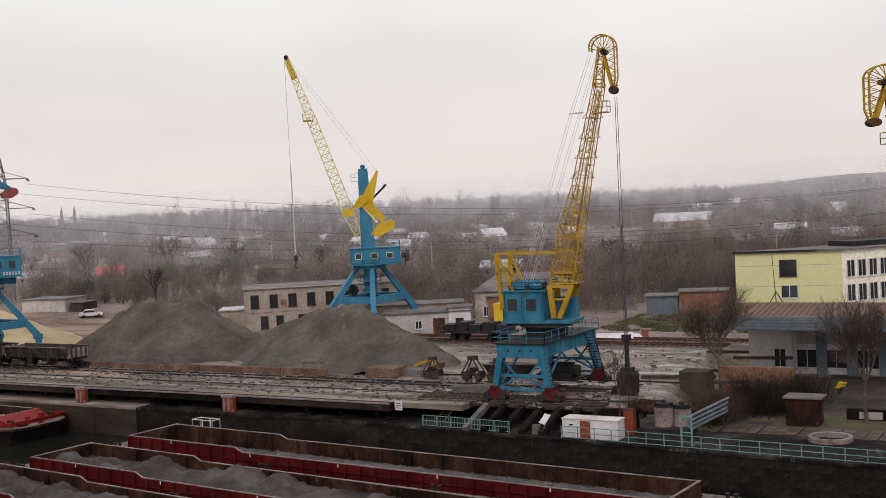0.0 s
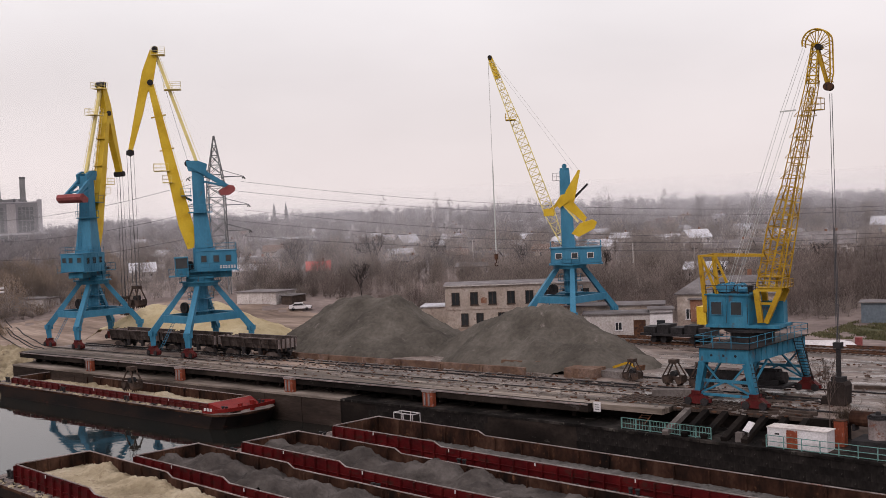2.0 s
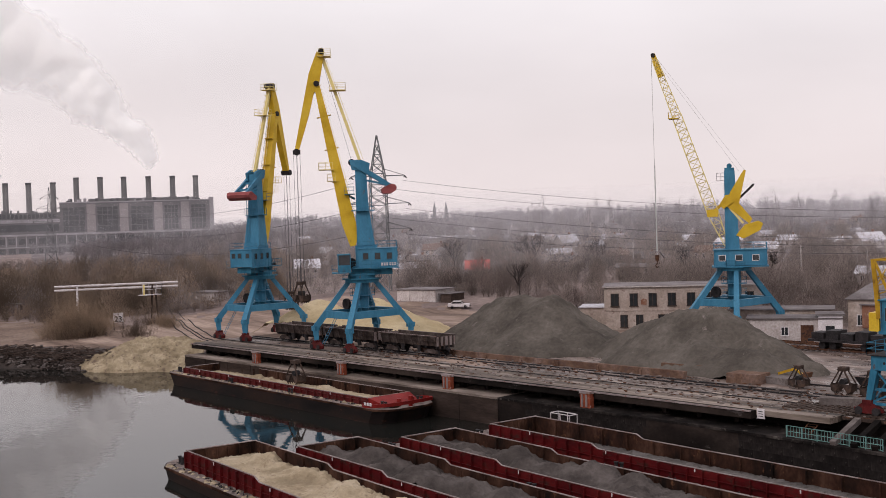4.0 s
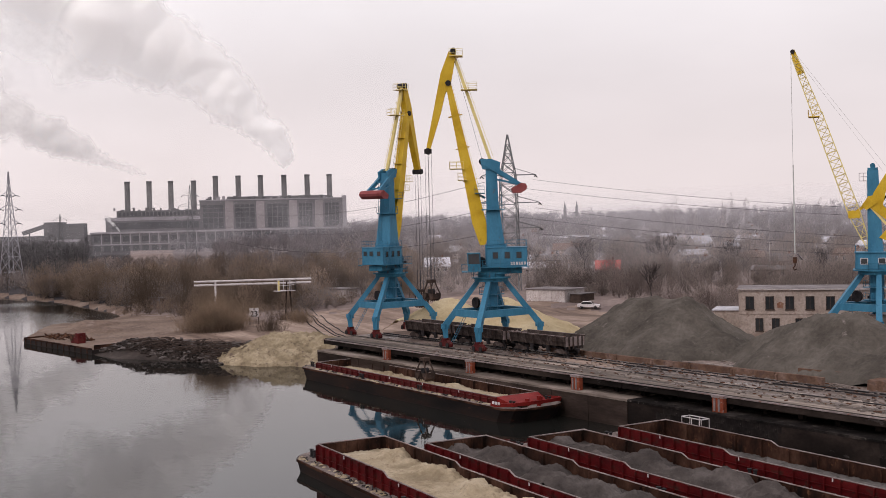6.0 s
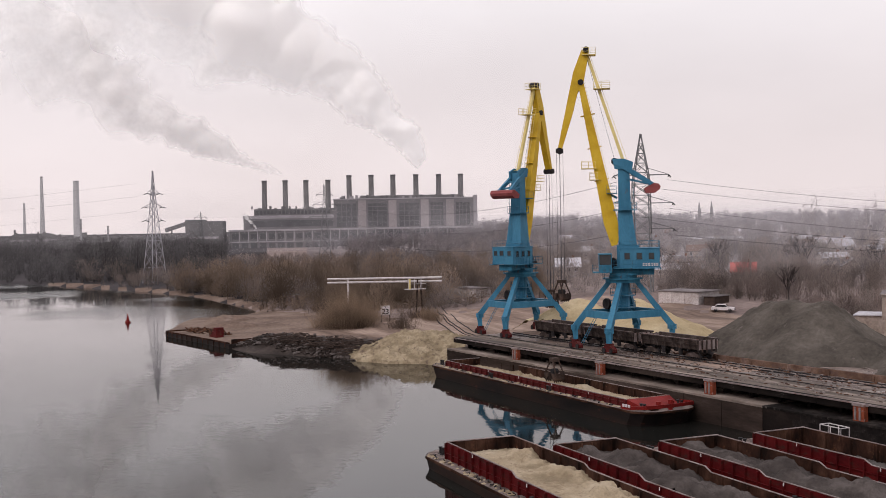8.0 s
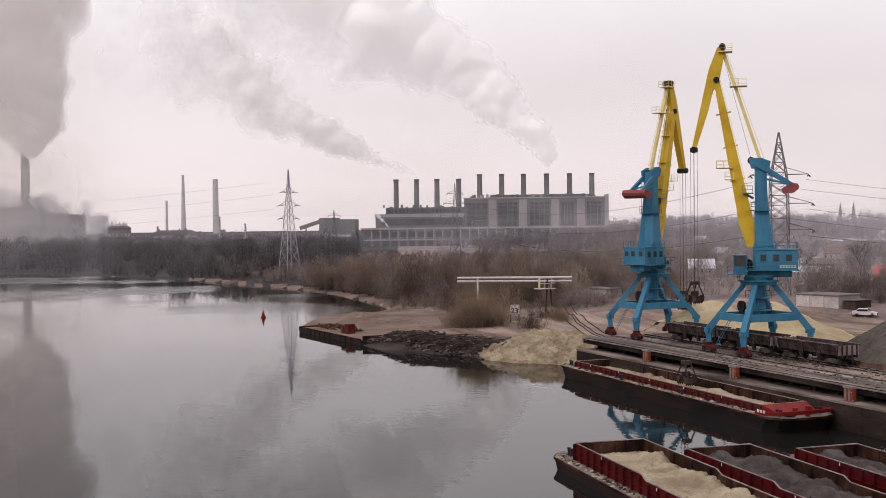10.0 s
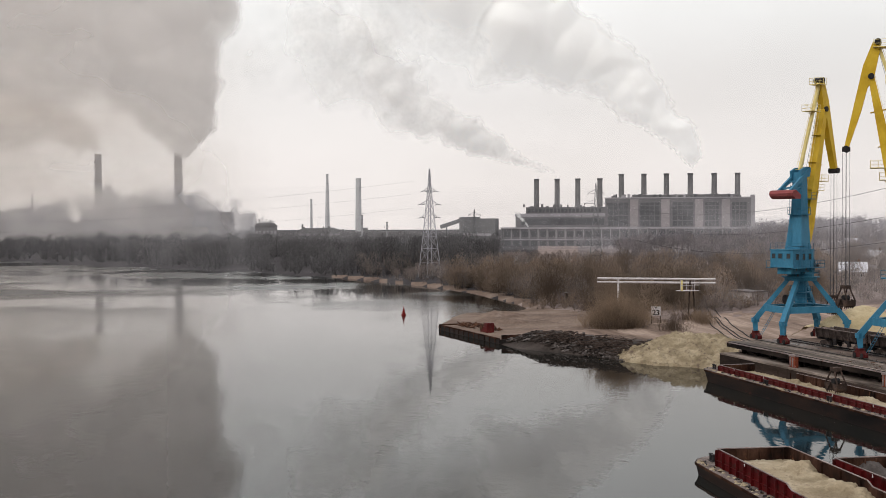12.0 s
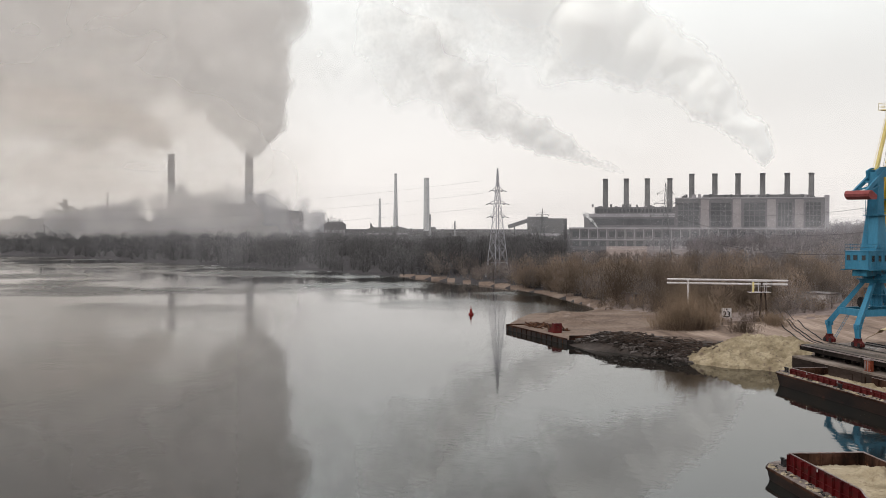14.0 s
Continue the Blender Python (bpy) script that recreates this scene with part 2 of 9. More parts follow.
# ---- building blocks ----
class Solid:
    """Collects prisms, bars and sheets into one mesh; every point passes through the matrix m."""

    def __init__(self, m=None):
        self.v, self.f, self.m = [], [], m or Matrix()

    def add(self, vs, fs):
        o = len(self.v)
        self.v += [tuple(self.m @ Vector(p)) for p in vs]
        self.f += [tuple(i + o for i in f) for f in fs]

    def box(self, x0, x1, y0, y1, z0, z1):
        self.add([(x, y, z) for z in (z0, z1) for x, y in ((x0, y0), (x1, y0), (x1, y1), (x0, y1))],
                 [(3, 2, 1, 0), (4, 5, 6, 7), (0, 1, 5, 4), (1, 2, 6, 5), (2, 3, 7, 6), (3, 0, 4, 7)])
        return self

    def bar(self, p, q, w=0.1, h=None, w2=None, h2=None):
        """A square bar from p to q, w wide sideways and h deep, tapering to w2, h2."""
        p, q = Vector(p), Vector(q)
        d = (q - p).normalized()
        side = d.cross(Vector((0, 0, 1)))
        side = side.normalized() if side.length > 1e-3 else Vector((1, 0, 0))
        up = side.cross(d)
        h = w if h is None else h
        w2, h2 = (w if w2 is None else w2), (h if h2 is None else h2)
        vs = []
        for c, a, b in ((p, w / 2, h / 2), (q, w2 / 2, h2 / 2)):
            vs += [c - side * a - up * b, c + side * a - up * b, c + side * a + up * b, c - side * a + up * b]
        self.add(vs, [(3, 2, 1, 0), (4, 5, 6, 7), (0, 1, 5, 4), (1, 2, 6, 5), (2, 3, 7, 6), (3, 0, 4, 7)])
        return self

    def rod(self, p, q, r=0.1, r2=None, n=8, caps=True):
        p, q = Vector(p), Vector(q)
        d = (q - p).normalized()
        a = d.orthogonal().normalized()
        b = d.cross(a)
        r2 = r if r2 is None else r2
        ring = [(math.cos(2 * math.pi * i / n), math.sin(2 * math.pi * i / n)) for i in range(n)]
        vs = [p + (a * c + b * s) * r for c, s in ring] + [q + (a * c + b * s) * r2 for c, s in ring]
        fs = [(i, (i + 1) % n, n + (i + 1) % n, n + i) for i in range(n)]
        if caps:
            fs += [tuple(range(n))[::-1], tuple(range(n, 2 * n))]
        self.add(vs, fs)
        return self

    def path(self, pts, r=0.05, n=6):
        """A bent tube through the points, in one piece."""
        pts = [Vector(p) for p in pts]
        vs, a = [], None
        for i, p in enumerate(pts):
            d = (pts[min(i + 1, len(pts) - 1)] - pts[max(i - 1, 0)]).normalized()
            a = d.orthogonal() if a is None else a - d * a.dot(d)
            a = a.normalized() if a.length > 1e-4 else d.orthogonal().normalized()
            c = d.cross(a)
            vs += [p + (a * math.cos(6.28319 * k / n) + c * math.sin(6.28319 * k / n)) * r for k in range(n)]
        fs = [(i * n + k, i * n + (k + 1) % n, (i + 1) * n + (k + 1) % n, (i + 1) * n + k) for i in range(len(pts) - 1) for k in range(n)]
        self.add(vs, fs + [tuple(range(n))[::-1], tuple(range(len(vs) - n, len(vs)))])
        return self

    def slab(self, poly, y0, y1):
        """A polygon of (x, z) points, drawn out in y."""
        n = len(poly)
        self.add([(x, y0, z) for x, z in poly] + [(x, y1, z) for x, z in poly],
                 [tuple(range(n)), tuple(range(n, 2 * n))[::-1]] + [(i, i + n, (i + 1) % n + n, (i + 1) % n) for i in range(n)])
        return self

    def plate(self, poly, z0, z1):
        """A polygon of (x, y) points, drawn up in z."""
        n = len(poly)
        self.add([(x, y, z0) for x, y in poly] + [(x, y, z1) for x, y in poly],
                 [tuple(range(n))[::-1], tuple(range(n, 2 * n))] + [(i, (i + 1) % n, (i + 1) % n + n, i + n) for i in range(n)])
        return self

    def railing(self, pts, h=1.05, step=1.4, r=0.03, bars=2, n=4):
        for p, q in zip(pts, pts[1:]):
            p, q = Vector(p), Vector(q)
            k = max(1, round((q - p).length / step))
            for i in range(k + 1):
                c = p.lerp(q, i / k)
                self.rod(c, c + Vector((0, 0, h)), r, n=n, caps=False)
            for j in range(bars):
                z = Vector((0, 0, h * (j + 1) / bars))
                self.rod(p + z, q + z, r, n=n, caps=False)
        return self

    def ladder(self, p, q, side=(0, 1, 0), w=0.5, r=0.03, step=0.4):
        p, q, s = Vector(p), Vector(q), Vector(side) * (w / 2)
        self.rod(p - s, q - s, r, n=4, caps=False)
        self.rod(p + s, q + s, r, n=4, caps=False)
        k = max(1, int((q - p).length / step))
        for i in range(1, k):
            c = p.lerp(q, i / k)
            self.rod(c - s, c + s, r * 0.8, n=3, caps=False)
        return self

    def lattice(self, p, q, w, h, w2=None, h2=None, bays=8, chord=0.14, web=0.07, n=4):
        """A four-chord lattice girder from p to q."""
        p, q = Vector(p), Vector(q)
        d = (q - p).normalized()
        side = d.cross(Vector((0, 0, 1))).normalized()
        up = side.cross(d)
        w2, h2 = (w if w2 is None else w2), (h if h2 is None else h2)

        def ring(t):
            a, b, c = w + (w2 - w) * t, h + (h2 - h) * t, p.lerp(q, t)
            return [c + side * a / 2 * i + up * b / 2 * j for i, j in ((-1, -1), (1, -1), (1, 1), (-1, 1))]

        a, b = ring(0), ring(1)
        for i in range(4):
            self.rod(a[i], b[i], chord / 2, n=n, caps=False)
        for k in range(bays + 1):
            r0 = ring(k / bays)
            for i in range(4):
                self.rod(r0[i], r0[(i + 1) % 4], web / 2, n=3, caps=False)
            if k < bays:
                r1 = ring((k + 1) / bays)
                for i in range(4):
                    if (k + i) % 2:
                        self.rod(r0[i], r1[(i + 1) % 4], web / 2, n=3, caps=False)
                    else:
                        self.rod(r0[(i + 1) % 4], r1[i], web / 2, n=3, caps=False)
        return self

    def mesh(self, name, material, smooth=False):
        me = bpy.data.meshes.new(name)
        me.from_pydata(self.v, [], self.f)
        me.materials.append(material)
        if smooth:
            me.shade_smooth()
        me.update()
        return me


def empty(name, m, label="", category="", group="", kind=""):
    ob = new(name)
    ob.matrix_world = m
    return tagged(ob, label, category, group, kind)


def part(name, b, material, parent, label="", smooth=False):
    """One mesh object under a thing or a part."""
    ob = new(name, b.mesh(name, material, smooth))
    ob.parent = parent
    return tagged(ob, label)


def thing(name, b, material, label, category, m=None, group="", kind="", smooth=False):
    ob = new(name, b.mesh(name, material, smooth))
    if m:
        ob.matrix_world = m
    return tagged(ob, label, category, group, kind)


def field(name, xs, ys, height, material, smooth=True):
    """A sheet z = height(x, y) over the grid xs, ys, as a mesh."""
    X, Y = np.meshgrid(xs, ys)
    Z = height(X, Y)
    nx, ny = len(xs), len(ys)
    co = np.stack([X.ravel(), Y.ravel(), Z.ravel()], 1)
    i = np.arange((ny - 1) * (nx - 1))
    a = i // (nx - 1) * nx + i % (nx - 1)
    quads = np.stack([a, a + 1, a + nx + 1, a + nx], 1)
    return raw_mesh(name, co, quads, material, smooth)


def raw_mesh(name, co, faces, material, smooth=False):
    """A mesh from numpy arrays of points and of equal-sided faces."""
    me = bpy.data.meshes.new(name)
    k = faces.shape[1]
    me.vertices.add(len(co))
    me.vertices.foreach_set("co", np.asarray(co, np.float32).ravel())
    me.loops.add(faces.size)
    me.loops.foreach_set("vertex_index", faces.astype(np.int32).ravel())
    me.polygons.add(len(faces))
    me.polygons.foreach_set("loop_start", np.arange(0, faces.size, k, dtype=np.int32))
    me.materials.append(material)
    me.update(calc_edges=True)
    if smooth:
        me.shade_smooth()
    return me


def waves(X, Y, scale, seed=0, octaves=4):
    """Smooth pseudo-noise from turned sines, about -1 to 1."""
    r = np.random.RandomState(seed)
    out, amp, tot = np.zeros_like(X, float), 1.0, 0.0
    for o in range(octaves):
        for _ in range(3):
            a, ph = r.rand() * 6.283, r.rand() * 6.283
            k = 2 ** o / scale * (0.7 + 0.6 * r.rand()) * 6.283
            out += amp * np.sin(k * (X * math.cos(a) + Y * math.sin(a)) + ph + 1.7 * np.sin(0.6 * k * (Y * math.cos(a) - X * math.sin(a)) + 2 * ph)) / 3
        tot += amp
        amp *= 0.55
    return out / tot * 1.8

# ---- ground: one sheet from the yard to the hills, with the river bed cut into it ----
SHORE = [(600, 86), (-152, 86), (-158, 88.5), (-164, 87), (-165, 80), (-175, 73.5), (-184, 69), (-190, 65.5), (-197, 65), (-215, 64.5), (-236, 62.5),
         (-262, 74), (-266, 90), (-280, 99), (-295, 102), (-343, 104), (-390, 101), (-424, 92), (-469, 82), (-525, 60), (-667, -21),
         (-809, -100), (-861, -145), (-1400, -450), (-2500, -1100), (-2500, -2200), (-900, -900), (600, -600)]


def shore_distance(X, Y):
    """Metres from the river's edge: positive on land."""
    P = np.array(SHORE, float)
    Q = np.roll(P, -1, 0)
    best = np.full(X.shape, 1e9)
    inside = np.zeros(X.shape, bool)
    for (ax, ay), (bx, by) in zip(P, Q):
        dx, dy = bx - ax, by - ay
        t = np.clip(((X - ax) * dx + (Y - ay) * dy) / (dx * dx + dy * dy), 0, 1)
        best = np.minimum(best, np.hypot(X - ax - t * dx, Y - ay - t * dy))
        if dy:
            inside ^= ((ay > Y) != (by > Y)) & (X < dx * (Y - ay) / dy + ax)
    return np.where(inside, -best, best)


def step(a, b, x):
    t = np.clip((x - a) / (b - a), 0, 1)
    return t * t * (3 - 2 * t)


def ground_height(X, Y):
    X, Y = np.asarray(X, float), np.asarray(Y, float)
    d = shore_distance(X, Y)
    D = np.hypot(X, Y)
    az = np.degrees(np.arctan2(X, Y))
    # natural bank, rising to a river flat
    bank = np.where(d < 0, np.maximum(-3, 0.6 * d), np.minimum(d * 0.4, 1.0) + 3.5 * step(4, 75, d))
    bank = bank + 1.3 * step(1.5, 6, d) * step(-202, -196, X) * step(-150, -165, X)
    bank = bank + np.where(d > 2, 0.15 * waves(X, Y, 14, 3), 0)
    # the filled quay yard, and the lower court beside it
    yard = -3 + 7.5 * step(86.9, 90.2, Y)
    court = -3 + 5.8 * step(82, 84, Y) + 1.7 * step(121, 140, Y)
    east = step(-32.5, -29.5, X + 0.15 * (Y - 90))
    made = yard * (1 - east) + court * east
    quay = step(-160, -153, X)
    z = bank * (1 - quay) + made * quay
    z = z + 0.05 * waves(X, Y, 9, 5) * (Y > 91)
    hill = step(-68, -54, az) * 0.0135 * (np.clip(D, 220, 1600) - 220) * (Y > 60)
    hill = hill + 25 * step(1900, 2600, D) * step(-19, -9, az) * (1 + 0.06 * waves(X, Y, 700, 4))
    return z + hill + 0.35 * waves(X, Y, 160, 8) * step(200, 420, D) * (z > 0)


def ground_z(x, y):
    return float(ground_height(np.array([x]), np.array([y]))[0])


LITTER = mat("leaf_litter_and_scrub", [(0.1263, 0.0955, 0.0893), (0.1919, 0.1482, 0.1365), (0.2525, 0.1979, 0.1817)], 0.95, 0.06, 0.8, 0.15, stain=(0.2222, 0.1804, 0.1628), stain_amount=0.0)
YARD = mat("wet_dirty_concrete_yard", [(0.036, 0.0245, 0.0204), (0.104, 0.0745, 0.062), (0.215, 0.164, 0.143)], 0.62, 0.3, 2.4, 0.04, stain=(0.2525, 0.2096, 0.1995), stain_amount=-0.04, stretch=(0.5, 1.3, 1), spec=0.22, wet=0.025)
SANDY = mat("trodden_sand", [(0.101, 0.0712, 0.0578), (0.202, 0.1462, 0.1187), (0.3131, 0.2389, 0.1974)], 0.95, 0.12, 1.0, 0.05, stain=(0.3434, 0.273, 0.231), stain_amount=0.0, stretch=(0.35, 1.8, 1))
GRASS = mat("wet_winter_grass", [(0.05, 0.047, 0.026), (0.07, 0.068, 0.038), (0.09, 0.073, 0.05)], 0.95, 0.2, 4, 0.1, stain=(0.10, 0.07, 0.05), stain_amount=0.25)
SPIT = mat("pinkish_gravel_flat", [(0.095, 0.066, 0.053), (0.15, 0.107, 0.086), (0.20, 0.152, 0.125)], 0.95, 0.08, 1.5, 0.05, stain=(0.202, 0.156, 0.1365), stain_amount=0.15)
MUD = mat("dark_wet_bank", [(0.0222, 0.0175, 0.0158), (0.0424, 0.0331, 0.0294), (0.0657, 0.0517, 0.0473)], 0.7, 0.3, 2, 0.1)

az = np.radians(np.concatenate([np.arange(-180, -108, 6.0), np.arange(-108, -4, 0.4), np.arange(-4, 181, 6.0)]))
rad = [15.0]
while rad[-1] < 4600:
    r = rad[-1]
    rad.append(r + (8 if r < 70 else 1.3 if r < 190 else 2.2 if r < 330 else r * 0.03))
rad = np.array(rad)
A_, R_ = np.meshgrid(az, rad)
GX, GY = R_ * np.sin(A_), R_ * np.cos(A_)
GZ = ground_height(GX, GY)
na, nr = len(az), len(rad)
idx = np.arange((nr - 1) * (na - 1))
q0 = idx // (na - 1) * na + idx % (na - 1)
quads = np.stack([q0, q0 + 1, q0 + na + 1, q0 + na], 1)[:, ::-1]
gm = raw_mesh("ground", np.stack([GX.ravel(), GY.ravel(), GZ.ravel()], 1), quads, LITTER, True)
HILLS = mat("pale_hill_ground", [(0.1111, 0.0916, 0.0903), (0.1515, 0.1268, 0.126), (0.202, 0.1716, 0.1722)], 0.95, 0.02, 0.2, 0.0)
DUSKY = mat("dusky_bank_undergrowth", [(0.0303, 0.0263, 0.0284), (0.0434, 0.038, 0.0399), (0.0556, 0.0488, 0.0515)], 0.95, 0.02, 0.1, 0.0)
for m_ in (YARD, SANDY, GRASS, SPIT, MUD, HILLS, DUSKY):
    gm.materials.append(m_)
cx, cy = GX.ravel()[quads].mean(1), GY.ravel()[quads].mean(1)
fd, wob = shore_distance(cx, cy), 3.5 * waves(cx, cy, 11, 21)
slot = np.zeros(len(quads), np.int32)
slot[(cy < 127 + wob) & (cx > -112 + wob)] = 1
slot[(cx <= -96 + wob) & (cx > -205 + 2 * wob) & (cy < 146 + wob)] = 2
slot[(cx <= -112 + wob) & (cx > -162) & (cy < 97)] = 1
slot[(cx > -54 + wob) & (cx < -38) & (cy > 143 + wob) & (cy < 159)] = 3
slot[(cx > -31 + wob) & (cx < 25) & (cy < 118 + wob) & (cy > 82)] = 5
slot[(cx > -29 + wob) & (cx < 0) & (cy < 97 + wob) & (cy > 91.5) & (wob > -1.0)] = 3
slot[(cx > -30 + wob * 0.4) & (cx < -25.5) & (cy < 93) & (cy > 82)] = 3
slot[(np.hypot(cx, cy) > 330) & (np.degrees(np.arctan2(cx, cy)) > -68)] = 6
slot[(cx < -196 + 2 * wob) & (cx > -285) & (cy < 101 + wob) & (fd > 1)] = 4
slot[(fd < 3.0 + wob * 0.4) & (cx < -156) & (cx > -199)] = 5
slot[(fd < 9.0 + wob) & (cx < -166) & (cx > -197)] = 5
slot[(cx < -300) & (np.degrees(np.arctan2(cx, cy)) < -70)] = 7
slot[(fd > 0) & (fd < 4.5 + wob * 0.4) & (cx < -262) & (cx > -480)] = 4
gm.polygons.foreach_set("material_index", slot)
ground = tagged(new("ground", gm), "wet winter ground of yard, river flat and wooded hills", "ground", kind="structure")

# ---- river ----
WATER = bpy.data.materials.new("calm_grey_river")
WATER.use_nodes = True
nt = WATER.node_tree
p = nt.nodes["Principled BSDF"]
p.inputs["Base Color"].default_value = (0.010, 0.010, 0.009, 1)
p.inputs["IOR"].default_value = 1.28
tc = nt.nodes.new("ShaderNodeTexCoord")
# patches ruffled by the wind: broad ones on the open river, fine streaks inside them
def water_noise(scale_, stretch_, detail, turn=0.5):
    mp, nz = nt.nodes.new("ShaderNodeMapping"), nt.nodes.new("ShaderNodeTexNoise")
    mp.inputs["Scale"].default_value, mp.inputs["Rotation"].default_value = stretch_, (0, 0, turn)
    nz.inputs["Scale"].default_value, nz.inputs["Detail"].default_value = scale_, detail
    nt.links.new(tc.outputs["Object"], mp.inputs[0]), nt.links.new(mp.outputs[0], nz.inputs["Vector"])
    return nz.outputs["Fac"]


def water_math(op, a, c):
    n = nt.nodes.new("ShaderNodeMath")
    n.operation = op
    for socket, v in ((n.inputs[0], a), (n.inputs[1], c)):
        if isinstance(v, (int, float)):
            socket.default_value = v
        else:
            nt.links.new(v, socket)
    return n.outputs[0]


def water_range(v, lo, hi, to_lo, to_hi):
    n = nt.nodes.new("ShaderNodeMapRange")
    n.interpolation_type = "SMOOTHSTEP"
    for key, x_ in (("From Min", lo), ("From Max", hi), ("To Min", to_lo), ("To Max", to_hi)):
        n.inputs[key].default_value = x_
    nt.links.new(v, n.inputs["Value"])
    return n.outputs[0]


where = nt.nodes.new("ShaderNodeSeparateXYZ")
nt.links.new(tc.outputs["Object"], where.inputs[0])
open_river = water_range(where.outputs["X"], -190.0, -420.0, 0.0, 1.0)
ruffled = water_math("MULTIPLY", water_range(water_noise(0.016, (1, 1, 1), 5.0), 0.44, 0.6, 0.0, 1.0), open_river)
nt.links.new(water_math("ADD", water_range(water_noise(0.03, (1, 1, 1), 3.0), 0.4, 0.7, 0.02, 0.05), water_math("MULTIPLY", ruffled, 0.26)), p.inputs["Roughness"])
fine = water_math("MULTIPLY", water_noise(1.1, (0.6, 1.0, 1), 3.0), water_math("ADD", 0.006, water_math("MULTIPLY", ruffled, 0.07)))
slow = water_math("MULTIPLY", water_noise(0.12, (1, 1.6, 1), 3.0), 0.018)
bn = nt.nodes.new("ShaderNodeBump")
bn.inputs["Distance"].default_value, bn.inputs["Strength"].default_value = 1.0, 1.0
nt.links.new(water_math("ADD", fine, slow), bn.inputs["Height"]), nt.links.new(bn.outputs[0], p.inputs["Normal"])
ang = np.linspace(0, 2 * math.pi, 65)[:-1]
wm = raw_mesh("water", np.concatenate([np.array([[0, 0, 0]]), np.stack([4500 * np.cos(ang), 4500 * np.sin(ang), 0 * ang], 1)]),
              np.stack([np.zeros(64, int), np.arange(1, 65), np.roll(np.arange(1, 65), -1)], 1), WATER)
tagged(new("water", wm), "calm dark grey river with faint ripples", "river", kind="structure")

# ---- quay: lower wall with a ledge, and the upper deck on piers ----
LEDGE = 3.0


def ledge_y(x):
    """Front of the lower wall: it swings out towards the court."""
    return 83.6 if x < -58 else 83.6 - 0.075 * (x + 58)


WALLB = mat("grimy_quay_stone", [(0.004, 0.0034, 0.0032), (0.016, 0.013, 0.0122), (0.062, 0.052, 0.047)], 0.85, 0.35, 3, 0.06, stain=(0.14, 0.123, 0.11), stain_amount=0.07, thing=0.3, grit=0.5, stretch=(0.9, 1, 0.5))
LEDGEM = mat("grimy_ledge_concrete", [(0.06, 0.047, 0.040), (0.18, 0.144, 0.124), (0.32, 0.264, 0.232)], 0.85, 0.4, 5, 0.04, stain=(0.202, 0.1677, 0.1575), stain_amount=-0.08, stretch=(0.2, 1, 1))
b = Solid()
x = -151.0
while x < 60:
    b.plate([(x + 0.02, ledge_y(x)), (x + 11.98, ledge_y(x + 12)), (x + 11.98, 88.3), (x + 0.02, 88.3)], -3, LEDGE - 0.22)
    x += 12
wall_rand = random.Random(12)
BROWN_WALL = mat("brown_stained_quay_wall", [(0.012, 0.0084, 0.0072), (0.036, 0.025, 0.021), (0.085, 0.063, 0.054)], 0.85, 0.2, 4, 0.06, stain=(0.0121, 0.0097, 0.0095), stain_amount=0.1, stretch=(0.3, 1, 1.4))
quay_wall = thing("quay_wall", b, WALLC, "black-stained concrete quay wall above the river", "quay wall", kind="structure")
b, near_black = Solid(), Solid()
x = -151.0
while x < 60:
    (b if x < -88 else near_black).plate([(x + 0.03, ledge_y(x) - 0.12), (x + 5.97, ledge_y(x + 6) - 0.12), (x + 5.97, 88.2), (x + 0.03, 88.2)], LEDGE - 0.22, LEDGE)
    x += 6
blocks = [Solid().box(-0.997, 0.997, -0.02 - 0.004 * k, 0.02, 0.002, 0.606).mesh("stone", WALLB) for k in range(3)]
for i in range(56):
    for j in range(4):
        o = new("stone", blocks[wall_rand.randrange(3)])
        o.parent = quay_wall
        o.location = (-80.0 + 2.0 * i + (j % 2), ledge_y(-80.0 + 2.0 * i + (j % 2)), 0.3 + 0.61 * j)
        o.rotation_euler = (0, 0, 0 if o.location.x < -58 else -0.075)
x = -151.0
while x < -85:
    part("facing_panel", Solid().box(x + 0.05, x + 5.95, ledge_y(x) - 0.07, ledge_y(x) - 0.004, -2, LEDGE - 0.26), BROWN_WALL, quay_wall, "brown stained facing panel")
    x += 6
part("coping", b, LEDGEM, quay_wall, "grimy concrete ledge on top of the wall")
part("coping", near_black, WALLB, quay_wall, "near-black ledge on top of the wall")
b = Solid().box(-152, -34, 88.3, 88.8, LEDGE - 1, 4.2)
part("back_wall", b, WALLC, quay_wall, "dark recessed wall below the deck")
deck = None
b = Solid()
x = -152.0
while x < -55:
    b.box(x + 0.04, x + 7.96, 85.5, 91.6, 4.08, 4.56)
    x += 8
deck = thing("quay_deck", b, DECKM, "worn concrete quay deck slabs with debris", "quay deck", kind="structure")
b = Solid()
x = -151.0
while x < -55:
    b.box(x, x + 7.97, 84.75 + 0.04 * math.sin(x * 3), 85.496, 3.86, 4.56 + 0.012 * math.sin(x * 5))
    part("edge_angle", Solid().box(x + 0.02, x + 7.95, 84.62 + 0.04 * math.sin(x * 3), 84.80 + 0.04 * math.sin(x * 3), 4.47, 4.60 + 0.012 * math.sin(x * 5)), RIM, deck, "pale worn steel edge")
    x += 8.0
# the shadow band below the deck edge is put into this beam's black
part("edge_beam", b, WALLC, deck, "edge beam with the shadow band in its black")
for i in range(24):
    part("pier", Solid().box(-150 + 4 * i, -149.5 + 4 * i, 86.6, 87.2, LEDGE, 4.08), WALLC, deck)


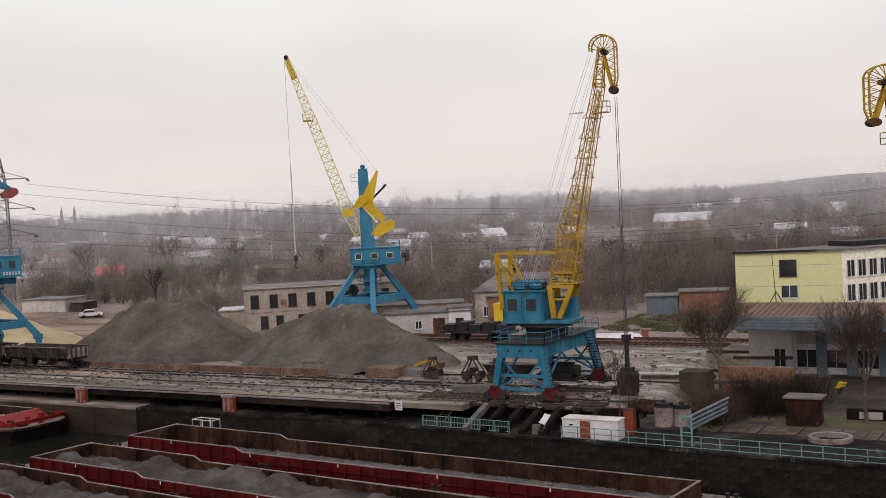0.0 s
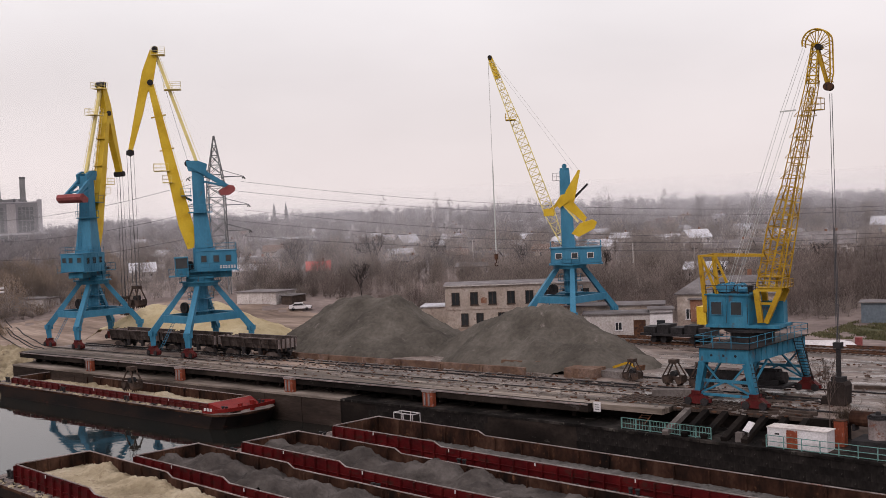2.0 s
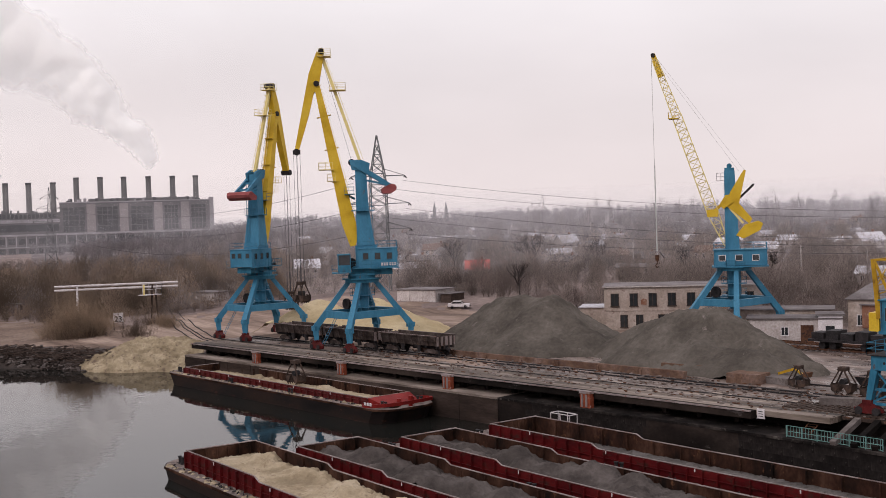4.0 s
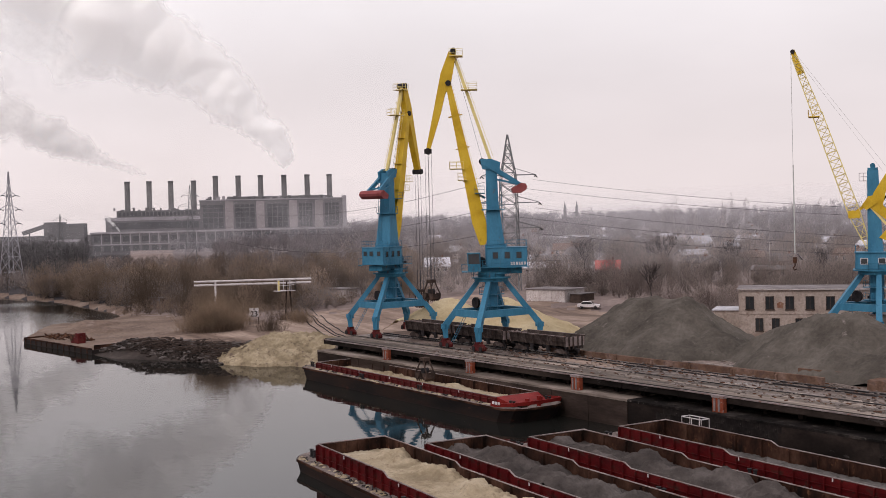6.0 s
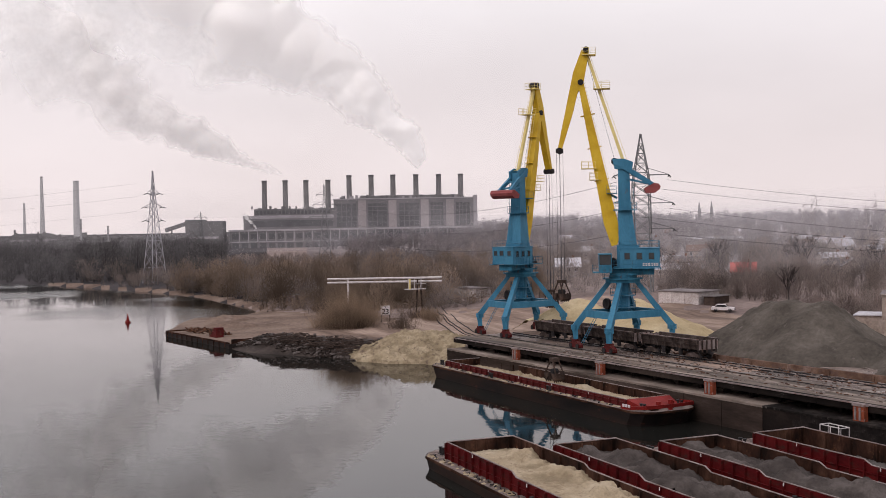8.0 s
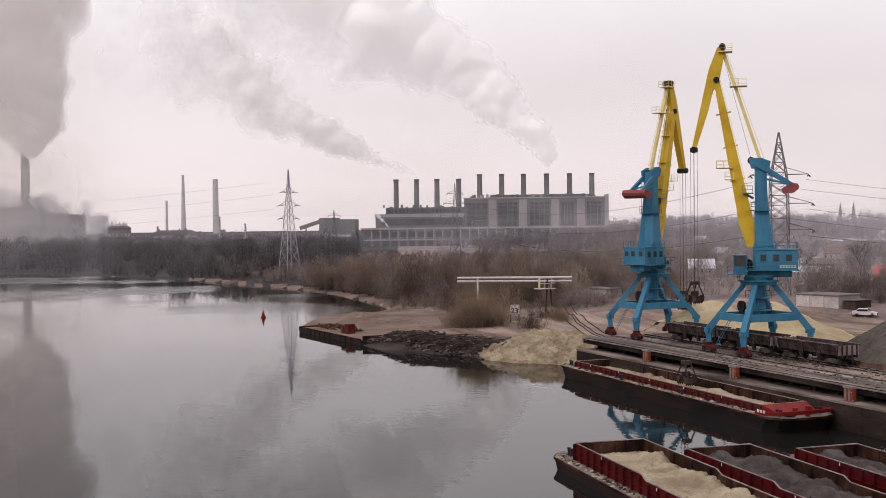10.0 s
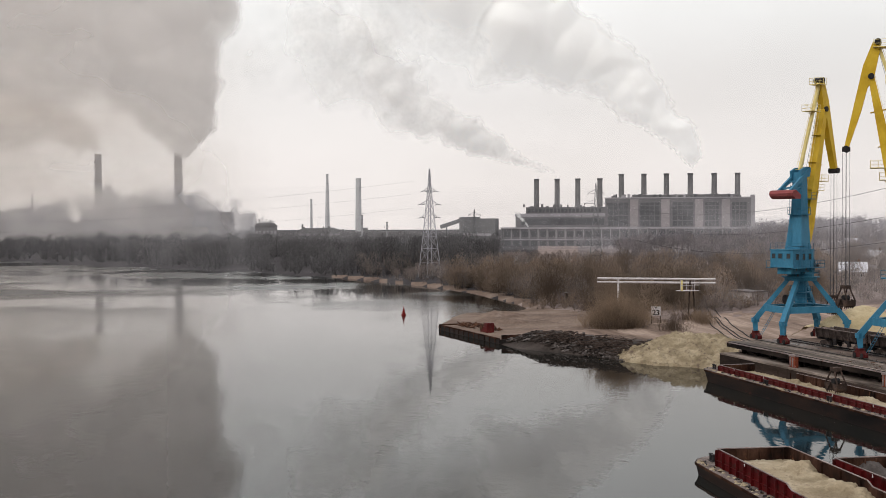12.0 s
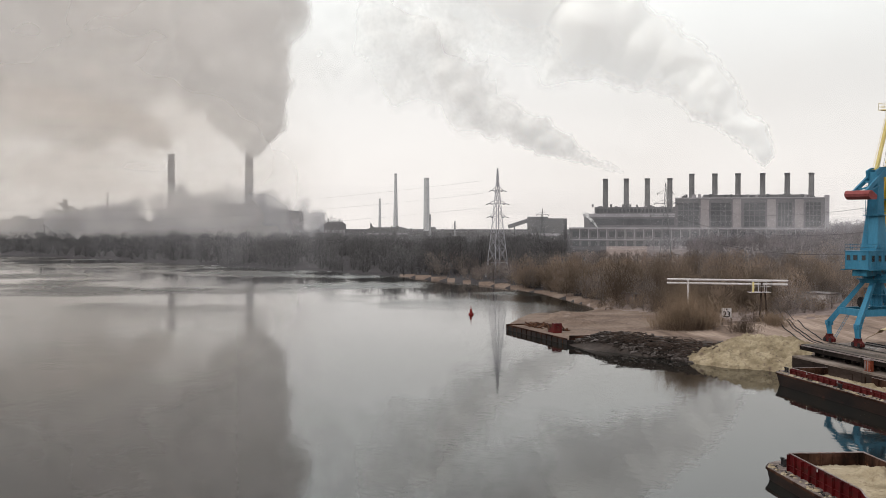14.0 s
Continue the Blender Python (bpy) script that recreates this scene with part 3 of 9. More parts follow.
def fender(x):
    ob = empty("fender_block", Matrix.Translation((x, 84.1, LEDGE)), "flaking orange and white concrete fender block on the ledge", "fender", "fender blocks")
    part("block", Solid().box(-0.65, 0.65, 0.05, 0.58, 0, 1.4), ORANGE, ob)
    part("cap", Solid().box(-0.72, 0.72, -0.02, 0.6, 1.4, 1.65), RIM, ob, "pale cap")
    for s in (-0.45, 0.1):
        part("fender_strip", Solid().box(s, s + 0.2, -0.05, 0.05, 0.1, 1.3), RIM, ob)
    return ob


for x in (-132.8, -113.4, -93.7, -73.4):
    fender(x)

# rails of the crane tracks and the wagon siding
for y in (90.5, 101.0, 94.6, 96.12):
    b = Solid()
    x0, x1 = (-152, -36) if y in (94.6, 96.12) else (-152, -33.5)
    b.box(x0, x1, y - 0.07, y + 0.07, 4.5, 4.64)
    thing("rail", b, DARK, "worn dark steel rail set in the yard", "rail", kind="structure")

strip_rand = random.Random(31)
for y in (88.6, 91.3, 96.6):
    x = -150.0
    while x < -56:
        L_ = strip_rand.uniform(1.5, 7)
        if strip_rand.random() < 0.6:
            part("paving_strip", Solid().bar((x, y, 4.57), (x + L_, y + strip_rand.uniform(-0.1, 0.1), 4.575), strip_rand.uniform(0.25, 0.7), 0.05), EDGE, deck)
        x += L_ + strip_rand.uniform(0.3, 3)

b = Solid()
x = -113.0
while x < -71:
    b.box(x, x + 5.9, 97.3, 97.75, 4.4, 5.2 + 0.06 * math.sin(x * 3))
    b.box(x + 0.1, x + 0.35, 97.1, 97.3, 4.4, 5.05)
    x += 6
thing("parapet", b, PARA, "rust-streaked concrete retaining parapet before the gravel", "wall", kind="structure")


# ---- portal cranes ----
def bogie(name, x, y, parent, along=2.4):
    b = Solid()
    b.slab([(x - along / 2, 0.3), (x + along / 2, 0.3), (x + along / 2, 0.75), (x + 0.5, 1.15), (x - 0.5, 1.15), (x - along / 2, 0.75)], y - 0.32, y + 0.32)
    b.box(x - 0.4, x + 0.4, y - 0.4, y + 0.4, 1.15, 1.45)
    b.box(x - along / 2 - 0.25, x - along / 2, y - 0.15, y + 0.15, 0.45, 0.75)
    b.box(x + along / 2, x + along / 2 + 0.25, y - 0.15, y + 0.15, 0.45, 0.75)
    bg_ = part(name, b, REDP, parent, "dark red wheel bogie")
    for s in (-0.75, 0.75):
        part("wheel", Solid().rod((x + s, y - 0.42, 0.52), (x + s, y + 0.42, 0.52), 0.34, n=12), DARK, bg_)
    return bg_


def portal(crane, bx=3.75, by=5.25, paint=None, rail=0.18):
    """Four bent legs on bogies, tied by a ring of box beams, under a turntable."""
    paint = paint or BLUE
    knee, top = 3.1, 9.25
    for sx in (-1, 1):
        for sy in (-1, 1):
            bogie("bogie", sx * bx, sy * by, crane)
            foot, kn, hd = (sx * bx, sy * by, 1.4), (sx * bx * 1.02, sy * by * 1.02, knee), (sx * 1.25, sy * 1.35, top)
            b = Solid()
            b.bar(foot, kn, 0.62, 0.62, 0.8, 0.8)
            b.bar(kn, hd, 0.8, 0.85, 0.6, 0.6)
            b.bar((kn[0] * 0.99, kn[1] * 0.99, knee - 0.35), (kn[0] * 0.99, kn[1] * 0.99, knee + 0.3), 0.86)
            leg = part("portal_leg", b, paint, crane)
            if sx < 0 and sy < 0:
                part("ladder", Solid().ladder((foot[0] + 1.5, foot[1], 1.0), (-1.2, -3.1, 5.4), (1, 0, 0), 0.5, 0.035), paint, leg)
    f = 0.30
    cx_, cy_ = bx * 1.02 + (1.25 - bx * 1.02) * f, by * 1.02 + (1.35 - by * 1.02) * f
    zc = knee + (top - knee) * f
    for p, q in (((-cx_, -cy_), (cx_, -cy_)), ((cx_, -cy_), (cx_, cy_)), ((cx_, cy_), (-cx_, cy_)), ((-cx_, cy_), (-cx_, -cy_))):
        part("cross_beam", Solid().bar((*p, zc), (*q, zc), 0.55, 0.95), paint, crane)
    b = Solid().rod((0, 0, zc - 0.6), (0, 0, top), 0.85, 0.95, n=12)
    b.box(-cx_, cx_, -0.3, 0.3, zc - 0.4, zc + 0.4)
    column = part("column", b, paint, crane)
    b = Solid()
    for z in (zc + 0.75, zc + 2.4):
        b.rod((0, 0, z), (0, 0, z + 0.08), 1.75, n=14)
        b.railing([(1.7 * math.cos(a), 1.7 * math.sin(a), z) for a in np.linspace(0, 6.283, 9)], 0.95, 1.6, 0.03)
    b.ladder((1.0, -1.2, zc + 0.4), (1.0, -1.2, top), (1, 0, 0), 0.5)
    part("service_platform", b, paint, column)
    part("cable_drum", Solid().rod((-2.3, -1.2, zc + 1.2), (-2.3, -0.8, zc + 1.2), 0.75, n=14), DARK, column, "dark cable drum")
    b = Solid().rod((0, 0, top - 0.1), (0, 0, top + 0.35), 2.35, n=24)
    b.rod((0, 0, top + 0.35), (0, 0, top + 0.5), 2.75, n=24)
    b.rod((0, 0, top + 0.5), (0, 0, top + 0.95), 1.9, n=20)
    part("turntable", b, BLUE_D, crane, "dark blue turntable ring")
    b = Solid().railing([(2.7 * math.cos(a), 2.7 * math.sin(a), top + 0.5) for a in np.linspace(0, 6.283, 15)], 0.9, 1.2, 0.025)
    part("ring_railing", b, BLUE_D, crane)


def window_row(parent, m, xs, y, z0, z1, w, frame_mat=None):
    """Windows with frames on a wall at y, at the places xs, in the frame m."""
    for x in xs:
        s = -1 if y < 0 else 1
        g = part("window", Solid(m).box(x - w / 2, x + w / 2, y - 0.02, y + 0.03 * s + 0.02, z0, z1), GLASS, parent, "dark glass window")
        b = Solid(m)
        for a, c, lo, hi in ((x - w / 2 - 0.07, x - w / 2, z0 - 0.07, z1 + 0.07), (x + w / 2, x + w / 2 + 0.07, z0 - 0.07, z1 + 0.07),
                             (x - w / 2, x + w / 2, z0 - 0.07, z0), (x - w / 2, x + w / 2, z1, z1 + 0.07)):
            b.box(a, c, y - 0.05, y + 0.06, lo, hi)
        part("frame", b, frame_mat or BLUE_D, g)


def boom_crane(x, y, slew, head, apex, kink, tip, label, sign=False):
    """Level-luffing portal crane with a solid boom and a bent jib. head, apex, kink, tip: (reach, height above the rail)."""
    crane = empty("portal_crane", Matrix.Translation((x, y, QUAY)), label, "crane", "quay cranes")
    portal(crane)
    m = Matrix.Rotation(slew, 4, "Z")
    # machine house and cabin
    b = Solid(m).box(-4.9, 0.4, -1.9, 1.9, 11.15, 13.75)
    b.box(-5.0, 0.5, -2.0, 2.0, 13.75, 13.84)
    house = part("machine_house", b, BLUE, crane)
    for i in range(7):
        for s in (-1.94, 1.9):
            part("wall_rib", Solid(m).box(-4.8 + i * 0.88, -4.74 + i * 0.88, s, s + 0.04, 11.2, 13.7), BLUE, house)
    window_row(house, m, (-3.8, -2.2, -0.6), -1.92, 12.3, 13.15, 0.7)
    window_row(house, m, (-3.8, -2.2, -0.6), 1.92, 12.3, 13.15, 0.7)
    for i in range(6 if sign else 0):
        for s in (-1.96, 1.92):
            part("sign_bar", Solid(m).box(-4.7 + i * 0.36, -4.45 + i * 0.36, s, s + 0.04, 11.4, 11.8), WHITE, house, "white sign bar")
    m2 = m @ Matrix.Rotation(math.pi / 2, 4, "Z")
    window_row(house, m2, (-1.2, 0.2, 1.3), 4.91, 12.5, 13.2, 0.6)
    b = Solid(m).box(-4.2, 1.4, -1.2, 1.2, 10.2, 11.05).box(-1.8, 1.7, -1.9, 1.9, 10.2, 10.45)
    b.rod((0.9, -1.5, 10.9), (0.9, 1.5, 10.9), 0.5, n=12)
    frame_ = part("slewing_frame", b, BLUE_D, crane, "grimy blue slewing frame under the house")
    b = Solid(m).box(-5.1, 2.4, -2.5, -1.9, 11.05, 11.13).box(-5.1, 2.4, 1.9, 2.5, 11.05, 11.13).box(0.4, 2.4, -1.9, 1.9, 11.05, 11.13)
    b.railing([(-5.0, -2.5, 11.13), (2.4, -2.5, 11.13), (2.4, 2.5, 11.13), (-5.0, 2.5, 11.13)], 1.0, 1.3, 0.03)
    part("walkway", b, BLUE_D, frame_)
    part("hoist_winch", Solid(m).rod((1.3, -1.2, 11.9), (1.3, 0.4, 11.9), 0.6, n=14).box(0.5, 2.2, -1.6, 0.6, 11.13, 11.5), DARK, frame_, "dark greasy hoist winch")
    part("roof_railing", Solid(m).railing([(-4.9, -1.9, 13.84), (0.4, -1.9, 13.84), (0.4, 1.9, 13.84), (-4.9, 1.9, 13.84), (-4.9, -1.9, 13.84)], 0.9, 1.5, 0.025), BLUE_D, house)
    b = Solid(m).box(1.45, 3.2, 0.9, 2.9, 10.7, 11.6)
    b.box(1.45, 3.3, 0.8, 3.0, 13.0, 13.15)
    for px, py in ((1.5, 0.95), (3.15, 0.95), (1.5, 2.85), (3.15, 2.85)):
        b.box(px - 0.06, px + 0.06, py - 0.06, py + 0.06, 11.6, 13.0)
    cab = part("operator_cabin", b, BLUE_D, crane)
    part("cabin_glass", Solid(m).box(1.52, 3.12, 0.98, 2.82, 11.6, 13.0), GLASS, cab, "dark cabin glass")
    part("cabin_balcony", Solid(m).box(1.4, 4.0, 0.6, 3.2, 10.55, 10.68).railing([(4.0, 0.6, 10.68), (4.0, 3.2, 10.68), (1.5, 3.2, 10.68)], 0.95, 1.2, 0.03), BLUE_D, cab)
    # tower
    b = Solid(m)
    b.bar((-0.7, 0, 11.1), (-0.7, 0, 14.2), 2.9, 2.6)
    b.bar((-0.7, 0, 14.2), (-0.4, 0, 19.0), 2.7, 2.4, 1.9, 1.8)
    b.bar((-0.4, 0, 19.0), (-0.3, 0, 25.2), 1.75, 1.7, 1.45, 1.5)
    b.rod((-0.4, 0, 18.9), (-0.4, 0, 19.05), 1.7, n=12)
    for s in (-0.75, 0.75):
        b.slab([(1.2, 25.9), (0.9, 24.6), (-1.4, 24.2), (-1.6, 25.4), (-0.4, 25.9)], s - 0.15, s + 0.15)
    tower = part("tower", b, BLUE, crane)
    b = Solid(m)
    b.railing([(-0.4 + 1.7 * math.cos(a), 1.7 * math.sin(a), 19.05) for a in np.linspace(0, 6.283, 10)], 0.95, 1.4, 0.025)
    b.ladder((-1.9, 0.6, 14), (-1.45, 0.6, 24.5), (0, 1, 0), 0.5)
    b.box(0.6, 2.0, -1.3, 1.3, 21.2, 21.3)
    b.railing([(0.7, -1.3, 21.3), (2.0, -1.3, 21.3), (2.0, 1.3, 21.3), (0.7, 1.3, 21.3)], 0.95, 1.2, 0.025)
    part("tower_walkway", b, BLUE_D, tower)
    part("head_sheave", Solid(m).rod((0.9, -0.7, 25.6), (0.9, 0.7, 25.6), 0.45, n=12), DARK, tower, "dark rope sheave")
    # luffing counterweight lever
    b = Solid(m)
    for s in (-1.0, 1.0):
        b.bar((0.9, s * 0.8, 25.6), (-4.4, s, 22.2), 0.35, 0.75, 0.3, 0.5)
        b.bar((-0.6, s * 0.8, 23.2), (-3.6, s, 22.5), 0.2, 0.2)
    b.bar((-1.9, -1.0, 23.8), (-1.9, 1.0, 23.8), 0.25)
    b.bar((-3.4, -1.0, 22.8), (-3.4, 1.0, 22.8), 0.25)
    lever = part("counterweight_lever", b, BLUE, crane)
    part("counterweight", Solid(m).slab([(-5.0, 21.6), (-4.4, 21.2), (-3.2, 21.2), (-3.0, 21.8), (-4.3, 22.5), (-4.9, 22.4), (-5.15, 22.0)], -2.0, 2.0), CWRED, lever, "dull red counterweight block")
    # boom
    root = Vector((0.9, 14.2))
    hd = Vector(head)
    d = (hd - root).normalized()
    nrm = Vector((-d.y, d.x))
    poly = [root - nrm * 0.55, root + d * 3.2 - nrm * 0.95, root.lerp(hd, 0.55) - nrm * 0.68, hd - nrm * 0.38,
            hd + nrm * 0.38, root.lerp(hd, 0.55) + nrm * 0.68, root + d * 3.2 + nrm * 0.95, root + d * 1.2 + nrm * 0.9, root + nrm * 0.2]
    b = Solid(m).slab([tuple(v) for v in poly], -0.62, 0.62)
    for k in (0.2, 0.4, 0.6, 0.8):
        c = root.lerp(hd, k)
        b.bar((c.x - nrm.x * 0.98, 0, c.y - nrm.y * 0.98), (c.x + nrm.x * 0.98, 0, c.y + nrm.y * 0.98), 1.3, 0.08)
    boom = part("boom", b, YELLOW, crane)
    for k in (0.47, 0.40):
        c = root.lerp(hd, k)
        w_ = 2.4 if k > 0.45 else 1.6
        b = Solid(m).box(c.x + 0.4, c.x + w_, -1.1, 1.1, c.y, c.y + 0.08)
        part("boom_platform", b, PALE_Y, boom)
        b = Solid(m).railing([(c.x + 0.5, -1.1, c.y), (c.x + w_, -1.1, c.y), (c.x + w_, 1.1, c.y), (c.x + 0.5, 1.1, c.y)], 1.0, 1.1, 0.03)
        part("boom_railing", b, PALE_Y, boom)
    part("boom_ladder", Solid(m).ladder((root.x - nrm.x * -1.0, 0.4, root.y + 1.5), (hd.x + nrm.x * 0.5, 0.4, hd.y), (0, 1, 0), 0.45, 0.03), PALE_Y, boom)
    # jib
    ap, kk, tp = Vector(apex), Vector(kink), Vector(tip)
    jd = (tp - kk).normalized()
    jn = Vector((-jd.y, jd.x))
    poly = [ap + Vector((-0.45, 0.2)), ap + Vector((0.35, 0.25)), kk, tp + jn * 0.26, tp - jn * 0.26, hd.lerp(tp, 0.45) - jn * 0.22, hd + Vector((0.45, -1.4)), hd + Vector((-0.35, -0.1)), ap + Vector((-0.5, -0.9))]
    b = Solid(m).slab([tuple(v) for v in poly], -0.5, 0.5)
    jib = part("jib", b, YELLOW, crane)
    part("tip_sheave", Solid(m).rod((tp.x, -0.8, tp.y - 0.1), (tp.x, 0.8, tp.y - 0.1), 0.42, n=14).box(tp.x - 0.5, tp.x + 0.5, -0.45, 0.45, tp.y - 0.4, tp.y + 0.2), DARK, jib, "dark rope sheaves")
    part("apex_sheave", Solid(m).rod((ap.x - 0.3, -0.75, ap.y + 0.3), (ap.x - 0.3, 0.75, ap.y + 0.3), 0.42, n=12), DARK, jib, "dark rope sheaves")
    part("pivot_pin", Solid(m).rod((hd.x, -0.8, hd.y), (hd.x, 0.8, hd.y), 0.4, n=12), DARK, jib, "dark pivot pin")
    # stay from the tower to the apex
    a0, a1 = Vector((-0.3, 0, 25.6)), Vector((ap.x - 0.3, 0, ap.y))
    b = Solid(m).bar(a0, a1, 0.42, 0.42)
    stay = part("stay", b, PALE_Y, crane, "pale yellow stay with ladder")
    b = Solid(m).ladder(a0 + Vector((-0.45, 0, 0.3)), a1 + Vector((-0.45, 0, -0.3)), (0, 1, 0), 0.5, 0.025)
    for k in range(12):
        c = (a0.lerp(a1, k / 11)) + Vector((-0.6, 0, 0))
        b.bar(c + Vector((0, -0.35, 0)), c + Vector((0, 0.35, 0)), 0.04)
    part("stay_ladder", b, PALE_Y, stay)
    for k, s in ((0.66, 1.5), (0.97, 1.1)):
        c = a0.lerp(a1, k)
        b = Solid(m).box(c.x - s, c.x + 0.7, -0.9, 0.9, c.z, c.z + 0.08)
        part("stay_platform", b, PALE_Y, stay)
        b = Solid(m).railing([(c.x + 0.7, -0.9, c.z), (c.x - s, -0.9, c.z), (c.x - s, 0.9, c.z), (c.x + 0.7, 0.9, c.z)], 1.0, 0.9, 0.03)
        part("stay_railing", b, PALE_Y, stay)
    # luffing rack and hoist ropes along the jib
    part("luffing_rack", Solid(m).bar((0.6, 0.0, 20.6), (root.lerp(hd, 0.33).x, 0, root.lerp(hd, 0.33).y), 0.3), BLUE_D, crane)
    b = Solid(m)
    for s in (-0.3, 0.3):
        b.path([(0.9, s, 25.9), (ap.x, s, ap.y + 0.6)], 0.02, 4)
    part("running_rope", b, ROPE, crane)
    return crane


GRABM = mat("grimy_grab_steel", [(0.0222, 0.0166, 0.0147), (0.0505, 0.0351, 0.0294), (0.0859, 0.0536, 0.042)], 0.75, 1.2, 7, 0.02)


def grab(x, y, z, top, open_=0.5, spread=0.45, label="black open clamshell grab hanging on wire ropes", size=1.0):
    """A clamshell grab whose jaws end at z, on four ropes up to top (0: none, it stands)."""
    ob = empty("clamshell_grab", Matrix.Translation((x, y, z)) @ Matrix.Scale(size, 4), label, "grab", "grabs")
    for s in (-1, 1):
        b = Solid()
        b.add([(s * 0.05, yy, 1.05) for yy in (-0.7, 0.7)] + [(s * 1.25, yy, 0.95) for yy in (-0.7, 0.7)] +
              [(s * 1.15, yy, 0.25) for yy in (-0.7, 0.7)] + [(s * open_, yy, 0.0) for yy in (-0.7, 0.7)],
              [(2, 3, 5, 4), (4, 5, 7, 6), (0, 2, 4, 6), (1, 7, 5, 3)])
        for i in range(5):
            b.bar((s * open_, -0.6 + 0.3 * i, 0.05), (s * (open_ - 0.12), -0.6 + 0.3 * i, -0.12), 0.1)
        part("jaw", b, GRABM, ob)
        b = Solid()
        for yy in (-0.6, 0.6):
            b.bar((s * 1.15, yy, 0.95), (s * 0.28, yy * 0.7, 2.5), 0.14)
        part("arm", b, GRABM, ob)
    part("head", Solid().box(-0.45, 0.45, -0.5, 0.5, 2.4, 2.85), GRABM, ob)
    part("sheave", Solid().rod((0, -0.4, 1.2), (0, 0.4, 1.2), 0.35, n=10), DARK, ob)
    if top:
        b = Solid()
        for sx in (-spread, spread):
            for sy in (-0.25, 0.25):
                b.rod((sx, sy, 2.8), (sx * 0.9, sy, top - z), 0.022, n=4, caps=False)
                b.rod((sx, sy, 2.8), (sx, sy, 6.0), 0.045, n=5)
        part("rope", b, ROPE, ob, "wire ropes")
    return ob


def aim(az_deg):
    """Slew angle of a boom that points to this compass bearing, clockwise from inland."""
    return math.radians(90 - az_deg)


C1, C2 = (-148.9, 95.75), (-123.3, 95.75)
s2, s1 = aim(-142.8), aim(-24.0)
boom_crane(*C2, s2, (5.3, 36.4), (4.8, 40.5), (6.3, 37.8), (8.3, 27.3), "tall blue and yellow portal crane with raised boom on the quay", sign=True)
boom_crane(*C1, s1, (5.6, 34.9), (5.0, 38.9), (6.55, 36.2), (8.8, 25.8), "blue and yellow portal crane beside the sand pile on the quay")
grab(C2[0] + 8.3 * math.cos(s2), C2[1] + 8.3 * math.sin(s2), 11.2, 31.3, 0.75)
grab(C1[0] + 8.8 * math.cos(s1), C1[1] + 8.8 * math.sin(s1), 8.2, 29.9, 0.6)


